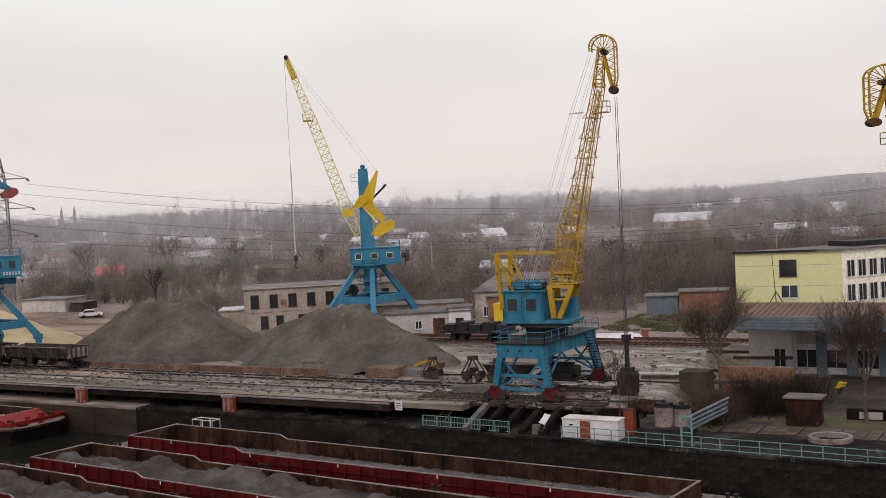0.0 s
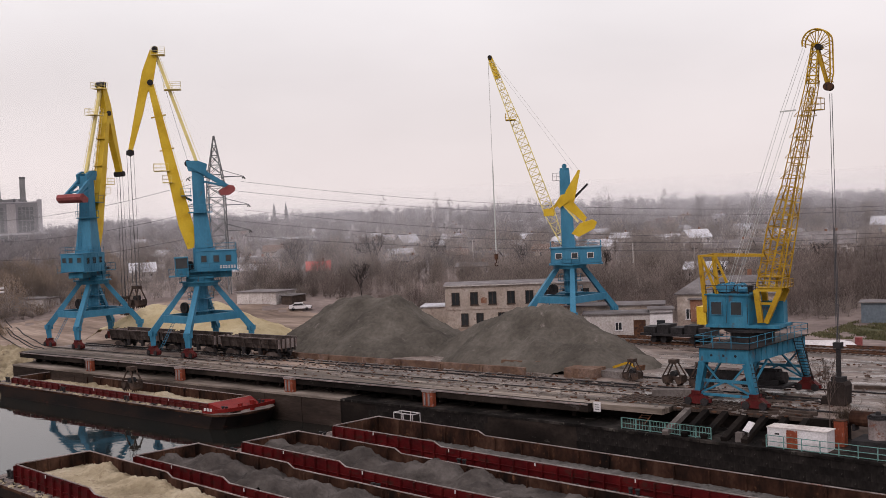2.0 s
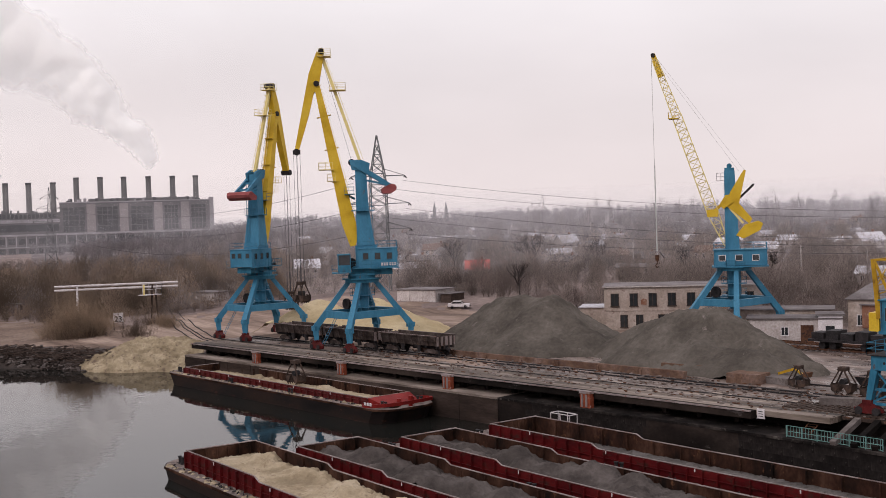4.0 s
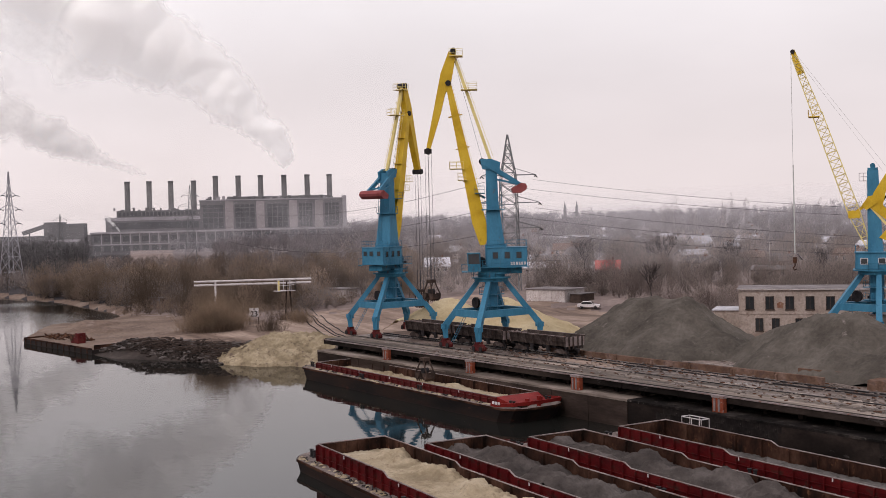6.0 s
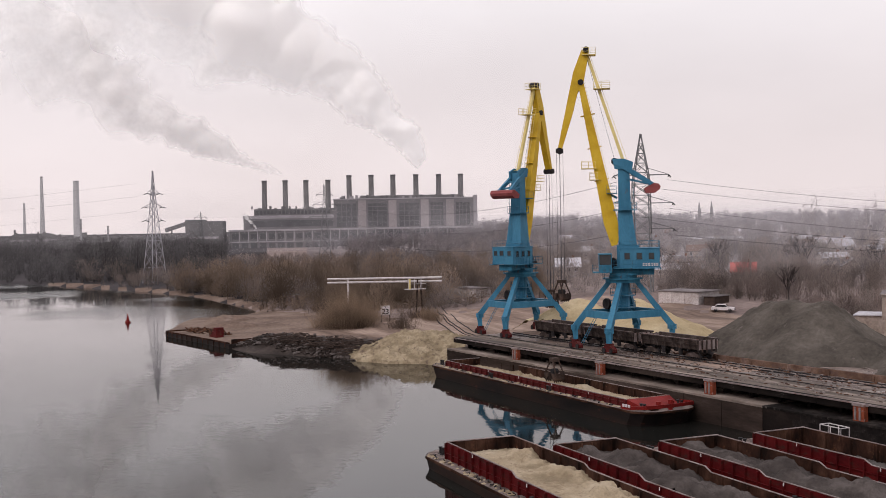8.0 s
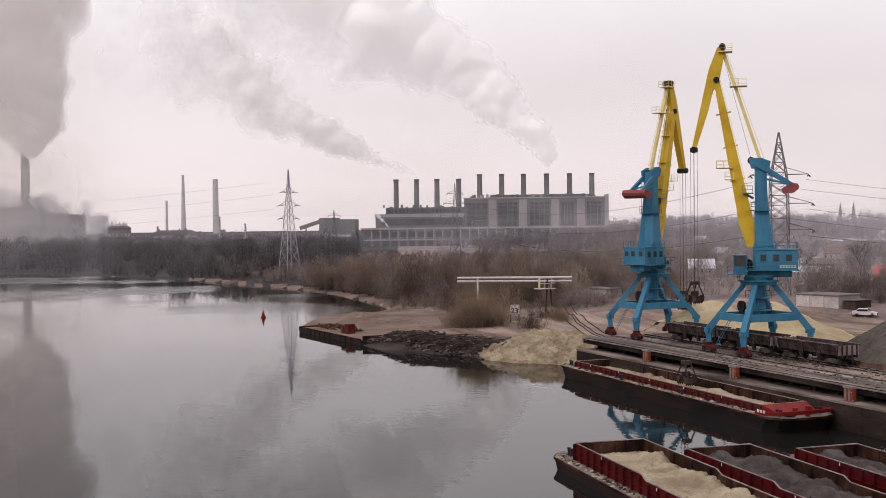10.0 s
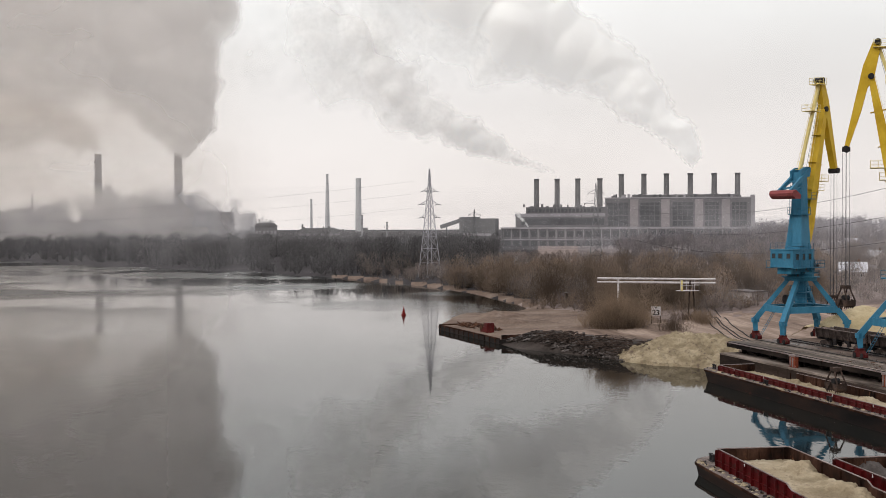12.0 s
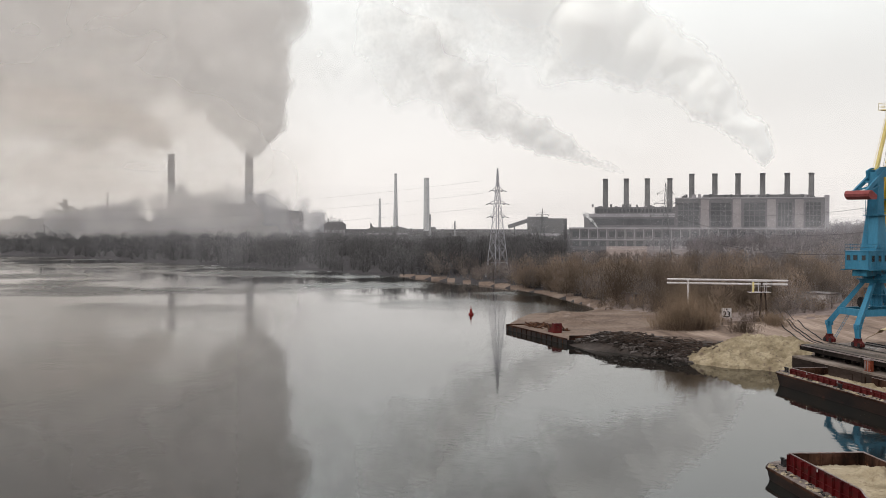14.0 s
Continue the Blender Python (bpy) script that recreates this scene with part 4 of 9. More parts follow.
def lattice_crane(x, y, slew):
    """Portal crane with a pale lattice boom, a mast and a rocking counterweight."""
    crane = empty("portal_crane", Matrix.Translation((x, y, QUAY)), "blue portal crane with a pale yellow lattice boom behind the gravel", "crane", "quay cranes")
    portal(crane)
    m = Matrix.Rotation(slew, 4, "Z")
    b = Solid(m).box(-4.4, 2.6, -2.3, 2.3, 9.9, 12.0)
    b.box(-4.55, 2.75, -2.45, 2.45, 12.0, 12.12)
    b.box(-4.6, 2.9, -2.5, 2.5, 9.7, 9.85)
    house = part("machine_house", b, BLUE, crane)
    for i in range(8):
        for s in (-2.34, 2.3):
            part("wall_rib", Solid(m).box(-4.4 + i * 0.98, -4.34 + i * 0.98, s, s + 0.04, 9.95, 11.95), BLUE, house)
    window_row(house, m, (-2.9, -0.7, 1.5), -2.32, 10.6, 11.3, 0.8, WHITE)
    window_row(house, m, (-2.9, -0.7, 1.5), 2.32, 10.6, 11.3, 0.8, WHITE)
    m2 = m @ Matrix.Rotation(math.pi / 2, 4, "Z")
    window_row(house, m2, (-1.2, 1.2), 4.41, 10.6, 11.3, 0.8, WHITE)
    part("roof_railing", Solid(m).railing([(-4.4, -2.3, 12.12), (2.6, -2.3, 12.12), (2.6, 2.3, 12.12), (-4.4, 2.3, 12.12), (-4.4, -2.3, 12.12)], 0.85, 1.6, 0.03), BLUE, house)
    b = Solid(m).bar((0.1, 0, 12.0), (0.3, 0, 22.9), 1.9, 1.9, 1.3, 1.4)
    mast = part("mast", b, BLUE, crane)
    b = Solid(m).box(0.8, 2.0, -0.5, 0.5, 21.5, 21.58).railing([(0.9, -0.5, 21.58), (2.0, -0.5, 21.58), (2.0, 0.5, 21.58), (0.9, 0.5, 21.58)], 1.0, 0.6, 0.04)
    b.ladder((1.2, 0.4, 12.2), (1.05, 0.4, 21.5), (0, 1, 0), 0.45)
    part("mast_platform", b, WHITE, mast)
    # rocking counterweight beam
    b = Solid(m)
    for s in (-0.75, 0.75):
        b.slab([(0.9, 18.2), (0.2, 20.0), (-1.6, 22.9), (-1.9, 22.8), (-0.9, 18.3), (-2.6, 16.2), (-2.2, 15.5), (-0.1, 17.3)], s - 0.2, s + 0.2)
    rocker = part("rocker", b, YELLOW, crane)
    part("counterweight", Solid(m).slab([(-0.4, 14.0), (-1.4, 13.5), (-3.6, 14.6), (-4.0, 15.5), (-3.4, 15.9), (-1.6, 15.4)], -1.1, 1.1), YELLOW, rocker, "yellow counterweight block")
    part("luffing_strut", Solid(m).bar((-0.7, 0, 17.5), (-0.8, 0, 18.9), 0.3).bar((-0.6, 0, 18.7), (-2.9, 0, 20.9), 0.22, 0.3), DARK, rocker, "dark luffing strut")
    part("luffing_rack", Solid(m).bar((2.6, 0.0, 17.3), (-0.4, 0.0, 19.6), 0.35, 0.4), YELLOW, rocker)
    part("gear_case", Solid(m).slab([(-0.2, 18.6), (1.2, 17.6), (1.7, 18.3), (0.9, 19.5), (0.1, 19.6)], -1.15, 1.15), YELLOW, rocker, "bulky yellow gear case on the mast")
    part("tie_bar", Solid(m).bar((0.9, 0.75, 18.4), (-1.4, 0.75, 15.6), 0.2, 0.3).bar((0.9, -0.75, 18.4), (-1.4, -0.75, 15.6), 0.2, 0.3), PALE_Y, rocker)
    part("mast_head", Solid(m).box(-0.35, 0.95, -0.6, 0.6, 22.9, 23.25).rod((0.3, -0.5, 23.5), (0.3, 0.5, 23.5), 0.35, n=12), BLUE_D, mast)
    part("pivot", Solid(m).rod((0.4, -1.0, 18.9), (0.4, 1.0, 18.9), 0.35, n=12), DARK, rocker)
    # boom
    root, mid, neck, tip = (0.9, 0, 12.6), (2.6, 0, 17.1), (7.2, 0, 30.8), (10.0, 0, 38.6)
    b = Solid(m).lattice(root, mid, 1.3, 0.5, 1.9, 1.5, 3, 0.16, 0.09)
    b.lattice(mid, neck, 1.9, 1.5, 1.5, 1.3, 13, 0.16, 0.09)
    b.lattice(neck, tip, 1.4, 1.2, 0.6, 0.7, 8, 0.15, 0.09)
    boom = part("boom", b, PALE_Y, crane, "pale yellow lattice boom")
    part("boom_head", Solid(m).bar((9.1, 0, 36.3), (10.25, 0, 39.5), 0.7, 0.9, 0.5, 0.6), YELLOW, boom)
    part("boom_sheave", Solid(m).rod((10.2, -0.4, 39.3), (10.2, 0.4, 39.3), 0.3, n=12), DARK, boom)
    b = Solid(m).box(6.9, 8.3, -1.0, 1.0, 30.3, 30.4)
    b.railing([(7.0, -1, 30.4), (8.3, -1, 30.4), (8.3, 1, 30.4)], 0.9, 1, 0.03)
    part("boom_platform", b, YELLOW, boom)
    part("boom_joint", Solid(m).box(1.9, 3.4, -1.1, 1.1, 16.6, 17.6), YELLOW, boom)
    b = Solid(m)
    for s in (-0.6, 0.6):
        b.path([(-1.35 + s * 0.7, s, 22.8), (9.9 + s * 0.3, s * 0.6, 38.9)], 0.022, 4)
    part("stay_rope", b, PALE_ROPE, crane)
    b = Solid(m).rod((10.45, 0, 39.2), (10.35, 0, 11.5), 0.035, n=5, caps=False)
    b.rod((10.38, 0, 24.0), (10.35, 0, 12.0), 0.09, n=6)
    hoist = part("hoist_rope", b, PALE_ROPE, crane)
    b = Solid(m).box(10.1, 10.6, -0.25, 0.25, 10.7, 11.5).path([(10.35, 0, 10.7), (10.35, 0, 10.3), (10.6, 0, 10.05), (10.45, 0, 9.75), (10.15, 0, 9.85)], 0.09, 6)
    part("hook", b, RUST, hoist, "rusty lifting hook")
    return crane


lattice_crane(-89.2, 134.0, aim(-123.6))


OCHRE = mat("faded_ochre_paint", [(0.28, 0.15, 0.010), (0.385, 0.222, 0.015), (0.45, 0.275, 0.028)], 0.55, 0.6, 6, 0.01, stain=(0.12, 0.06, 0.02), stain_amount=0.1, spec=0.15, grit=0.15)


def gooseneck_crane(x, y, slew, z=QUAY, luff=1.0, reach=1.0):
    """Old gantry crane: braced end frames, a deck with railings, a house, an A-frame and a lattice boom with a curved neck."""
    yel = OCHRE
    crane = empty("gantry_crane", Matrix.Translation((x, y, z)), "old blue gantry crane with yellow lattice boom and curved neck", "crane", "quay cranes")
    hx, hy, top = 2.65, 5.5, 3.95
    for sy in (-1, 1):
        for sx in (-1, 1):
            bogie("bogie", sx * hx, sy * hy, crane, 2.0)
            b = Solid().bar((sx * hx, sy * hy, 1.0), (sx * 2.0, sy * hy, top), 0.55, 0.5, 0.75, 0.6)
            leg = part("portal_leg", b, BLUE_D, crane)
            if sy < 0 and sx > 0 or sy > 0 and sx > 0:
                part("step_iron", Solid().ladder((sx * hx + 0.35, sy * hy - 0.1, 0.9), (sx * 2.0 + 0.45, sy * hy - 0.1, top), (1, 0, 0), 0.3, 0.04, 0.35), DARK, leg)
        b = Solid().bar((-2.45, sy * hy, 2.35), (2.45, sy * hy, 2.35), 0.2, 0.25)
        b.bar((-2.55, sy * hy, 1.15), (2.55, sy * hy, 1.15), 0.2, 0.22)
        b.bar((-2.5, sy * hy, 1.2), (0, sy * hy, 2.35), 0.16).bar((2.5, sy * hy, 1.2), (0, sy * hy, 2.35), 0.16)
        b.bar((-2.0, sy * hy, top), (-0.6, sy * hy, 2.35), 0.14).bar((2.0, sy * hy, top), (0.6, sy * hy, 2.35), 0.14)
        part("end_bracing", b, BLUE_D, crane)
    for sx in (-1, 1):
        b = Solid().bar((sx * 2.0, -hy - 0.3, top + 0.6), (sx * 2.0, hy + 0.6, top + 0.6), 0.5, 1.15)
        for i in range(11):
            b.box(sx * 2.0 - 0.3, sx * 2.0 + 0.3, -5.5 + i * 1.1, -5.42 + i * 1.1, top + 0.05, top + 1.15)
        b.bar((sx * 2.1, -hy + 0.2, 1.6), (sx * 2.0, -1.5, top), 0.15).bar((sx * 2.1, hy - 0.2, 1.6), (sx * 2.0, 1.5, top), 0.15)
        part("side_girder", b, BLUE_D, crane)
    for y0_ in (-hy - 0.32, hy + 0.02):
        gd = part("end_girder", Solid().box(-2.1, 2.1, y0_, y0_ + 0.3, top, top + 1.2), BLUE_D, crane)
        for xx in (-1.1, 0.0, 1.1):
            part("rope_hole", Solid().rod((xx, y0_ - 0.012, top + 0.62), (xx, y0_ + 0.02, top + 0.62), 0.12, n=10), DARK, gd)
    b = Solid().box(-1.4, 0.2, 2.4, 4.4, 0.9, 1.7).rod((0.3, 3.0, 1.6), (1.7, 3.0, 1.6), 0.55, n=12).rod((-1.0, 3.2, 1.9), (1.1, 3.2, 1.9), 0.45, n=12).box(-1.9, 1.9, 1.6, 4.8, 0.75, 0.95)
    part("drive_machinery", b, DARK, crane, "dark greasy drive machinery between the legs")
    dk = part("deck", Solid().box(-2.5, 2.5, -hy - 0.5, hy + 0.7, top + 1.2, top + 1.28), DARK, crane, "dark plate deck")
    zd = top + 1.28
    part("deck_railing", Solid().railing([(-2.5, -hy - 0.5, zd), (2.5, -hy - 0.5, zd), (2.5, hy + 0.7, zd), (-2.5, hy + 0.7, zd), (-2.5, -hy - 0.5, zd)], 1.0, 1.5, 0.035), BLUE_D, dk)
    part("stair", Solid().ladder((2.9, hy + 0.3, 0.2), (2.7, hy - 2.2, top + 1.2), (1, 0, 0), 0.8, 0.05, 0.3), DARK, crane)
    part("winch", Solid().rod((-0.9, 3.0, 1.7), (0.9, 3.0, 1.7), 0.6, n=14).box(-1.2, 1.2, 2.2, 3.8, 0.95, 1.4), DARK, crane, "dark winch drum below the deck")
    part("turntable", Solid().rod((0, 0, zd), (0, 0, zd + 0.9), 1.9, n=20).rod((0, 0, zd + 0.9), (0, 0, zd + 1.1), 2.4, n=20), DARK, crane, "dark turntable")
    m = Matrix.Rotation(slew, 4, "Z")
    b = Solid(m).box(-3.4, 0.35, -1.75, 1.75, 6.75, 9.35)
    house = part("machine_house", b, BLUE_D, crane)
    part("house_roof", Solid(m).box(-3.6, 0.5, -1.9, 1.9, 9.35, 9.47), BLUE_D, house)
    part("house_floor", Solid(m).box(-3.6, 3.0, -1.8, 1.8, 6.5, 6.75), BLUE_D, house)
    part("side_cabin", Solid(m).box(0.35, 2.6, 0.7, 1.75, 6.75, 8.7), BLUE_D, house)
    for xx in (-3.35, -1.6, 0.2):
        for s in (-1.8, 1.75):
            part("corner_post", Solid(m).box(xx - 0.06, xx + 0.06, s, s + 0.05, 6.8, 9.3), BLUE_D, house)
    for s in (-1.78, 1.78):
        window_row(house, m, (-2.55, -0.75), s, 7.65, 8.75, 0.95, BLUE)
    m2 = m @ Matrix.Rotation(math.pi / 2, 4, "Z")
    window_row(house, m2, (0.0,), 3.42, 7.7, 8.7, 0.9, BLUE)
    b = Solid(m)
    for xx, r in ((-2.7, 0.26), (-1.9, 0.36), (-0.9, 0.3)):
        b.rod((xx, -0.9, 9.9), (xx, 0.9, 9.9), r, n=12).rod((xx, -0.5, 9.9), (xx, -0.42, 9.9), r + 0.12, n=12).rod((xx, 0.42, 9.9), (xx, 0.5, 9.9), r + 0.12, n=12)
    b.box(-2.4, -1.5, -1.35, -0.95, 9.6, 10.15).rod((-0.6, -1.2, 9.8), (0.1, -1.2, 9.8), 0.24, n=10)
    part("roof_winch", b, BLUE, house, "blue rope winches on the roof")
    b = Solid(m).box(-3.1, -0.2, -1.15, 1.15, 9.47, 9.62).box(-3.2, -2.95, -0.9, 0.9, 9.6, 10.1).box(-0.3, -0.1, -0.9, 0.9, 9.6, 10.05)
    b.rod((-2.3, 0.2, 9.9), (-1.2, 0.1, 10.1), 0.09, n=6).rod((-1.4, -0.7, 9.9), (-0.5, -0.6, 10.0), 0.09, n=6)
    part("winch_base", b, DARK, house, "dark oily winch base")
    part("roof_railing", Solid(m).railing([(-3.5, -1.8, 9.47), (0.4, -1.8, 9.47), (0.4, 1.8, 9.47), (-3.5, 1.8, 9.47)], 0.75, 1.0, 0.028), DARK, house)
    for xx in (-3.3, -1.65, 0.25):
        part("door_seam", Solid(m).box(xx - 0.02, xx + 0.02, -1.815, -1.8, 6.9, 9.2), DARK, house)
    part("under_floor", Solid(m).box(-3.3, 2.6, -1.6, 1.6, 6.3, 6.5), DARK, house)
    part("counterweight", Solid(m).box(-4.5, -3.6, -1.6, 1.6, 6.7, 8.3), YELLOW, house, "yellow counterweight box")
    b = Solid(m)
    for s in (-1.6, 1.6):
        b.bar((-3.55, s, 7.8), (-4.05, s, 12.9), 0.2, 0.5, 0.2, 0.3).bar((-2.5, s, 9.4), (-3.85, s, 12.7), 0.12, 0.26, 0.12, 0.18)
        for k in range(4):
            b.bar((-3.7 - 0.1 * k, s, 9.9 + 0.7 * k), (-2.8 - 0.27 * k, s, 10.2 + 0.65 * k), 0.08)
        b.bar((-4.05, s, 12.85), (1.7, s * 0.75, 12.75), 0.12, 0.14)
    b.bar((-3.8, -1.6, 10.6), (-3.95, 1.6, 12.3), 0.08).bar((-3.8, 1.6, 10.6), (-3.95, -1.6, 12.3), 0.08)
    b.bar((-4.05, -1.5, 12.8), (-4.05, 1.5, 12.8), 0.22)
    part("a_frame", b, yel, crane)
    # boom
    m = m @ Matrix.Translation((0, 0, 9.8)) @ Matrix.Diagonal((reach, 1, luff, 1)) @ Matrix.Translation((0, 0, -9.8))
    b = Solid(m)
    for s in (-0.95, 0.95):
        b.bar((1.05, s, 6.9), (0.75, s, 9.8), 0.35, 0.45).bar((1.5, s, 6.9), (2.75, s, 9.8), 0.35, 0.4).bar((0.75, s, 9.8), (2.85, s, 9.8), 0.25, 0.3)
        b.bar((1.05, s, 8.6), (2.1, s, 8.6), 0.2)
    b.lattice((1.75, 0, 9.9), (2.75, 0, 15.1), 1.8, 2.0, 1.6, 1.9, 5, 0.15, 0.08)
    b.lattice((2.75, 0, 15.1), (3.65, 0, 18.6), 1.6, 1.9, 1.3, 1.3, 3, 0.12, 0.07)
    b.lattice((3.65, 0, 18.6), (5.6, 0, 27.6), 1.3, 1.3, 0.85, 0.8, 9, 0.10, 0.055)
    for s in (-1, 1):
        b.bar((1.75, s * 1.0, 9.9), (3.65, s * 0.75, 18.6), 0.09, 0.14).bar((3.65, s * 0.75, 18.6), (5.5, s * 0.5, 27.0), 0.06, 0.08)
        for k in range(9):
            zz, xx = 10.6 + 1.75 * k, 1.9 + 0.375 * k
            hw = 1.0 - 0.035 * k
            b.bar((xx - hw, s * hw * 0.95, zz), (xx + hw, s * hw * 0.95, zz), 0.05)
            b.bar((xx - hw, s * hw * 0.95, zz), (xx + 0.15, s * hw * 0.95, zz + 0.9), 0.04).bar((xx + hw, s * hw * 0.95, zz), (xx + 0.15, s * hw * 0.95, zz + 0.9), 0.04)
    boom = part("boom", b, yel, crane)
    b = Solid(m)
    for zz, w_ in ((9.95, 1.35), (10.9, 1.2)):
        b.box(1.0, 1.0 + w_ * 1.6, -1.15, 1.15, zz, zz + 0.07).railing([(1.0, -1.15, zz), (1.0 + w_ * 1.6, -1.15, zz), (1.0 + w_ * 1.6, 1.15, zz)], 0.7, 0.7, 0.03)
    part("foot_platform", b, yel, boom, "stacked yellow platforms at the boom foot")
    b = Solid(m)
    b.lattice((5.5, 0, 27.3), (5.9, 0, 30.6), 0.75, 0.8, 0.45, 0.5, 5, 0.13, 0.08)
    b.bar((5.95, 0.25, 30.6), (6.75, 0.25, 27.0), 0.16, 0.2, 0.16, 0.18).bar((5.95, -0.25, 30.6), (6.75, -0.25, 27.0), 0.16, 0.2, 0.16, 0.18)
    part("jib_neck", b, yel, boom)
    b = Solid(m)
    cx0, cz0, R = 6.02, 30.15, 1.08
    for s in (-0.45, 0.45):
        arc = [(cx0 + R * math.cos(a), s, cz0 + 0.55 + R * math.sin(a)) for a in np.linspace(math.pi * 1.08, 0, 15)]
        b.path(arc + [(cx0 + R, s, 28.0), (6.9, s * 0.5, 26.9)], 0.07, 5)
        for a in np.linspace(math.pi, 0, 7):
            b.rod((5.95, s * 0.6, 30.4), (cx0 + R * math.cos(a), s, cz0 + 0.55 + R * math.sin(a)), 0.035, n=4, caps=False)
        for k in range(5):
            z0 = 30.5 - 0.65 * k
            b.rod((6.3 + 0.12 * k, s * 0.5, z0 - 0.3), (cx0 + R, s, z0), 0.035, n=4, caps=False)
            b.rod((6.3 + 0.12 * k, s * 0.5, z0 - 0.3), (cx0 + R, s, z0 - 0.65), 0.035, n=4, caps=False)
    for a in np.linspace(math.pi * 1.05, 0, 9):
        b.rod((cx0 + R * math.cos(a), -0.45, cz0 + 0.55 + R * math.sin(a)), (cx0 + R * math.cos(a), 0.45, cz0 + 0.55 + R * math.sin(a)), 0.035, n=4, caps=False)
    part("rope_guide", b, yel, boom, "curved yellow rope guide")
    part("neck_sheave", Solid(m).rod((6.15, -0.4, 30.3), (6.15, 0.4, 30.3), 0.26, n=12), DARK, boom)
    part("tip_sheave", Solid(m).rod((6.8, -0.35, 26.9), (6.8, 0.35, 26.9), 0.36, n=14), RUST, boom)
    b = Solid(m).box(4.9, 6.3, -0.5, 0.5, 25.0, 25.06).railing([(5.3, -0.5, 25.06), (6.3, -0.5, 25.06), (6.3, 0.5, 25.06), (5.3, 0.5, 25.06)], 0.95, 0.7, 0.03)
    for k in range(6):
        zz = 12 + 2.1 * k
        xx = 2.2 + (zz - 10) * 0.2
        b.box(xx - 0.5, xx + 0.4, -0.6, 0.1, zz, zz + 0.05)
    b.ladder((2.2, 0.2, 10), (5.4, 0.2, 27), (0, 1, 0), 0.4, 0.03)
    part("boom_platform", b, yel, boom)
    b = Solid(m)
    for s in (-0.35, 0.35):
        b.path([(cx0 - R, s, 30.3), (3.0, s, 25.0), (-1.9, s, 10.2)], 0.018, 4)
        b.path([(5.4, s, 29.8), (-1.2, s, 10.2)], 0.018, 4)
    b.bar((3.0, -0.4, 25.1), (4.0, 0.4, 25.2), 0.12)
    part("stay_rope", b, PALE_ROPE, crane)
    return crane


C4 = (-43.5, 93.9)
s4 = aim(-24.9 + 110)
gooseneck_crane(*C4, s4, reach=1.064)
gooseneck_crane(-5.2, 85.6, aim(-122), 2.85, 0.79, 1.3)
WOODD_ = mat("greasy_grab_steel", [(0.0202, 0.0156, 0.0147), (0.0454, 0.0331, 0.0294)], 0.7, 1.0, 6, 0.02)
# its closed grab stands on the yard below the tip
gx, gy = C4[0] + 7.4 * math.cos(s4), C4[1] + 7.4 * math.sin(s4)
ob = empty("scrap_grab", Matrix.Translation((gx, gy, QUAY)), "dark rusty closed grab standing on the yard", "grab", "grabs")
b = Solid().slab([(-0.75, 0.15), (-0.6, 0), (0.6, 0), (0.75, 0.15), (0.8, 1.7), (0.65, 2.0), (-0.65, 2.0), (-0.8, 1.7)], -0.75, 0.75)
for s in (-0.55, 0.0, 0.55):
    b.box(s - 0.06, s + 0.06, -0.82, -0.75, 0.1, 1.9)
b.slab([(-1.5, 0), (-0.6, 0), (-0.8, 0.8), (-1.3, 0.7)], -0.5, 0.4)
part("bucket", b, WOODD_, ob)
part("head", Solid().box(-0.5, 0.5, -0.5, 0.5, 2.0, 2.4).rod((0, 0, 2.4), (0, 0, 5.0), 0.22, 0.2, n=10).box(-0.35, 0.35, -0.3, 0.3, 4.8, 5.3), DARK, ob)
b = Solid()
for s in (-0.13, 0.13):
    b.rod((s, 0, 5.2), (s * 0.7, 0, 26.3), 0.03, n=4, caps=False)
b.rod((0, 0, 5.2), (0, 0, 15.0), 0.06, 0.05, n=6)
part("rope", b, ROPE, ob, "dark bundled wire ropes")


# ---- barges ----
PALEPIPE = mat("whitish_pipe_paint", [(0.4242, 0.39, 0.3885), (0.5555, 0.5168, 0.525)], 0.6, 1.0, 6, 0.0)
def heap_field(cones, base, xs, ys, seed, rough=0.07, slope=0.6, floor=0.0):
    """Overlapping heaps at their angle of rest: cones are (x, y, height)."""
    def h(X, Y):
        Z = np.full(X.shape, floor, float)
        wx, wy = X + 0.5 * waves(X, Y, 3.0, seed), Y + 0.5 * waves(X, Y, 3.0, seed + 1)
        for cx_, cy_, ch in cones:
            Z = np.maximum(Z, ch - slope * np.sqrt((wx - cx_) ** 2 + (wy - cy_) ** 2 + 0.15))
        return base + Z + rough * waves(X, Y, 1.4, seed + 2) + rough * 0.7 * waves(X, Y, 0.5, seed + 3, 2)
    return h


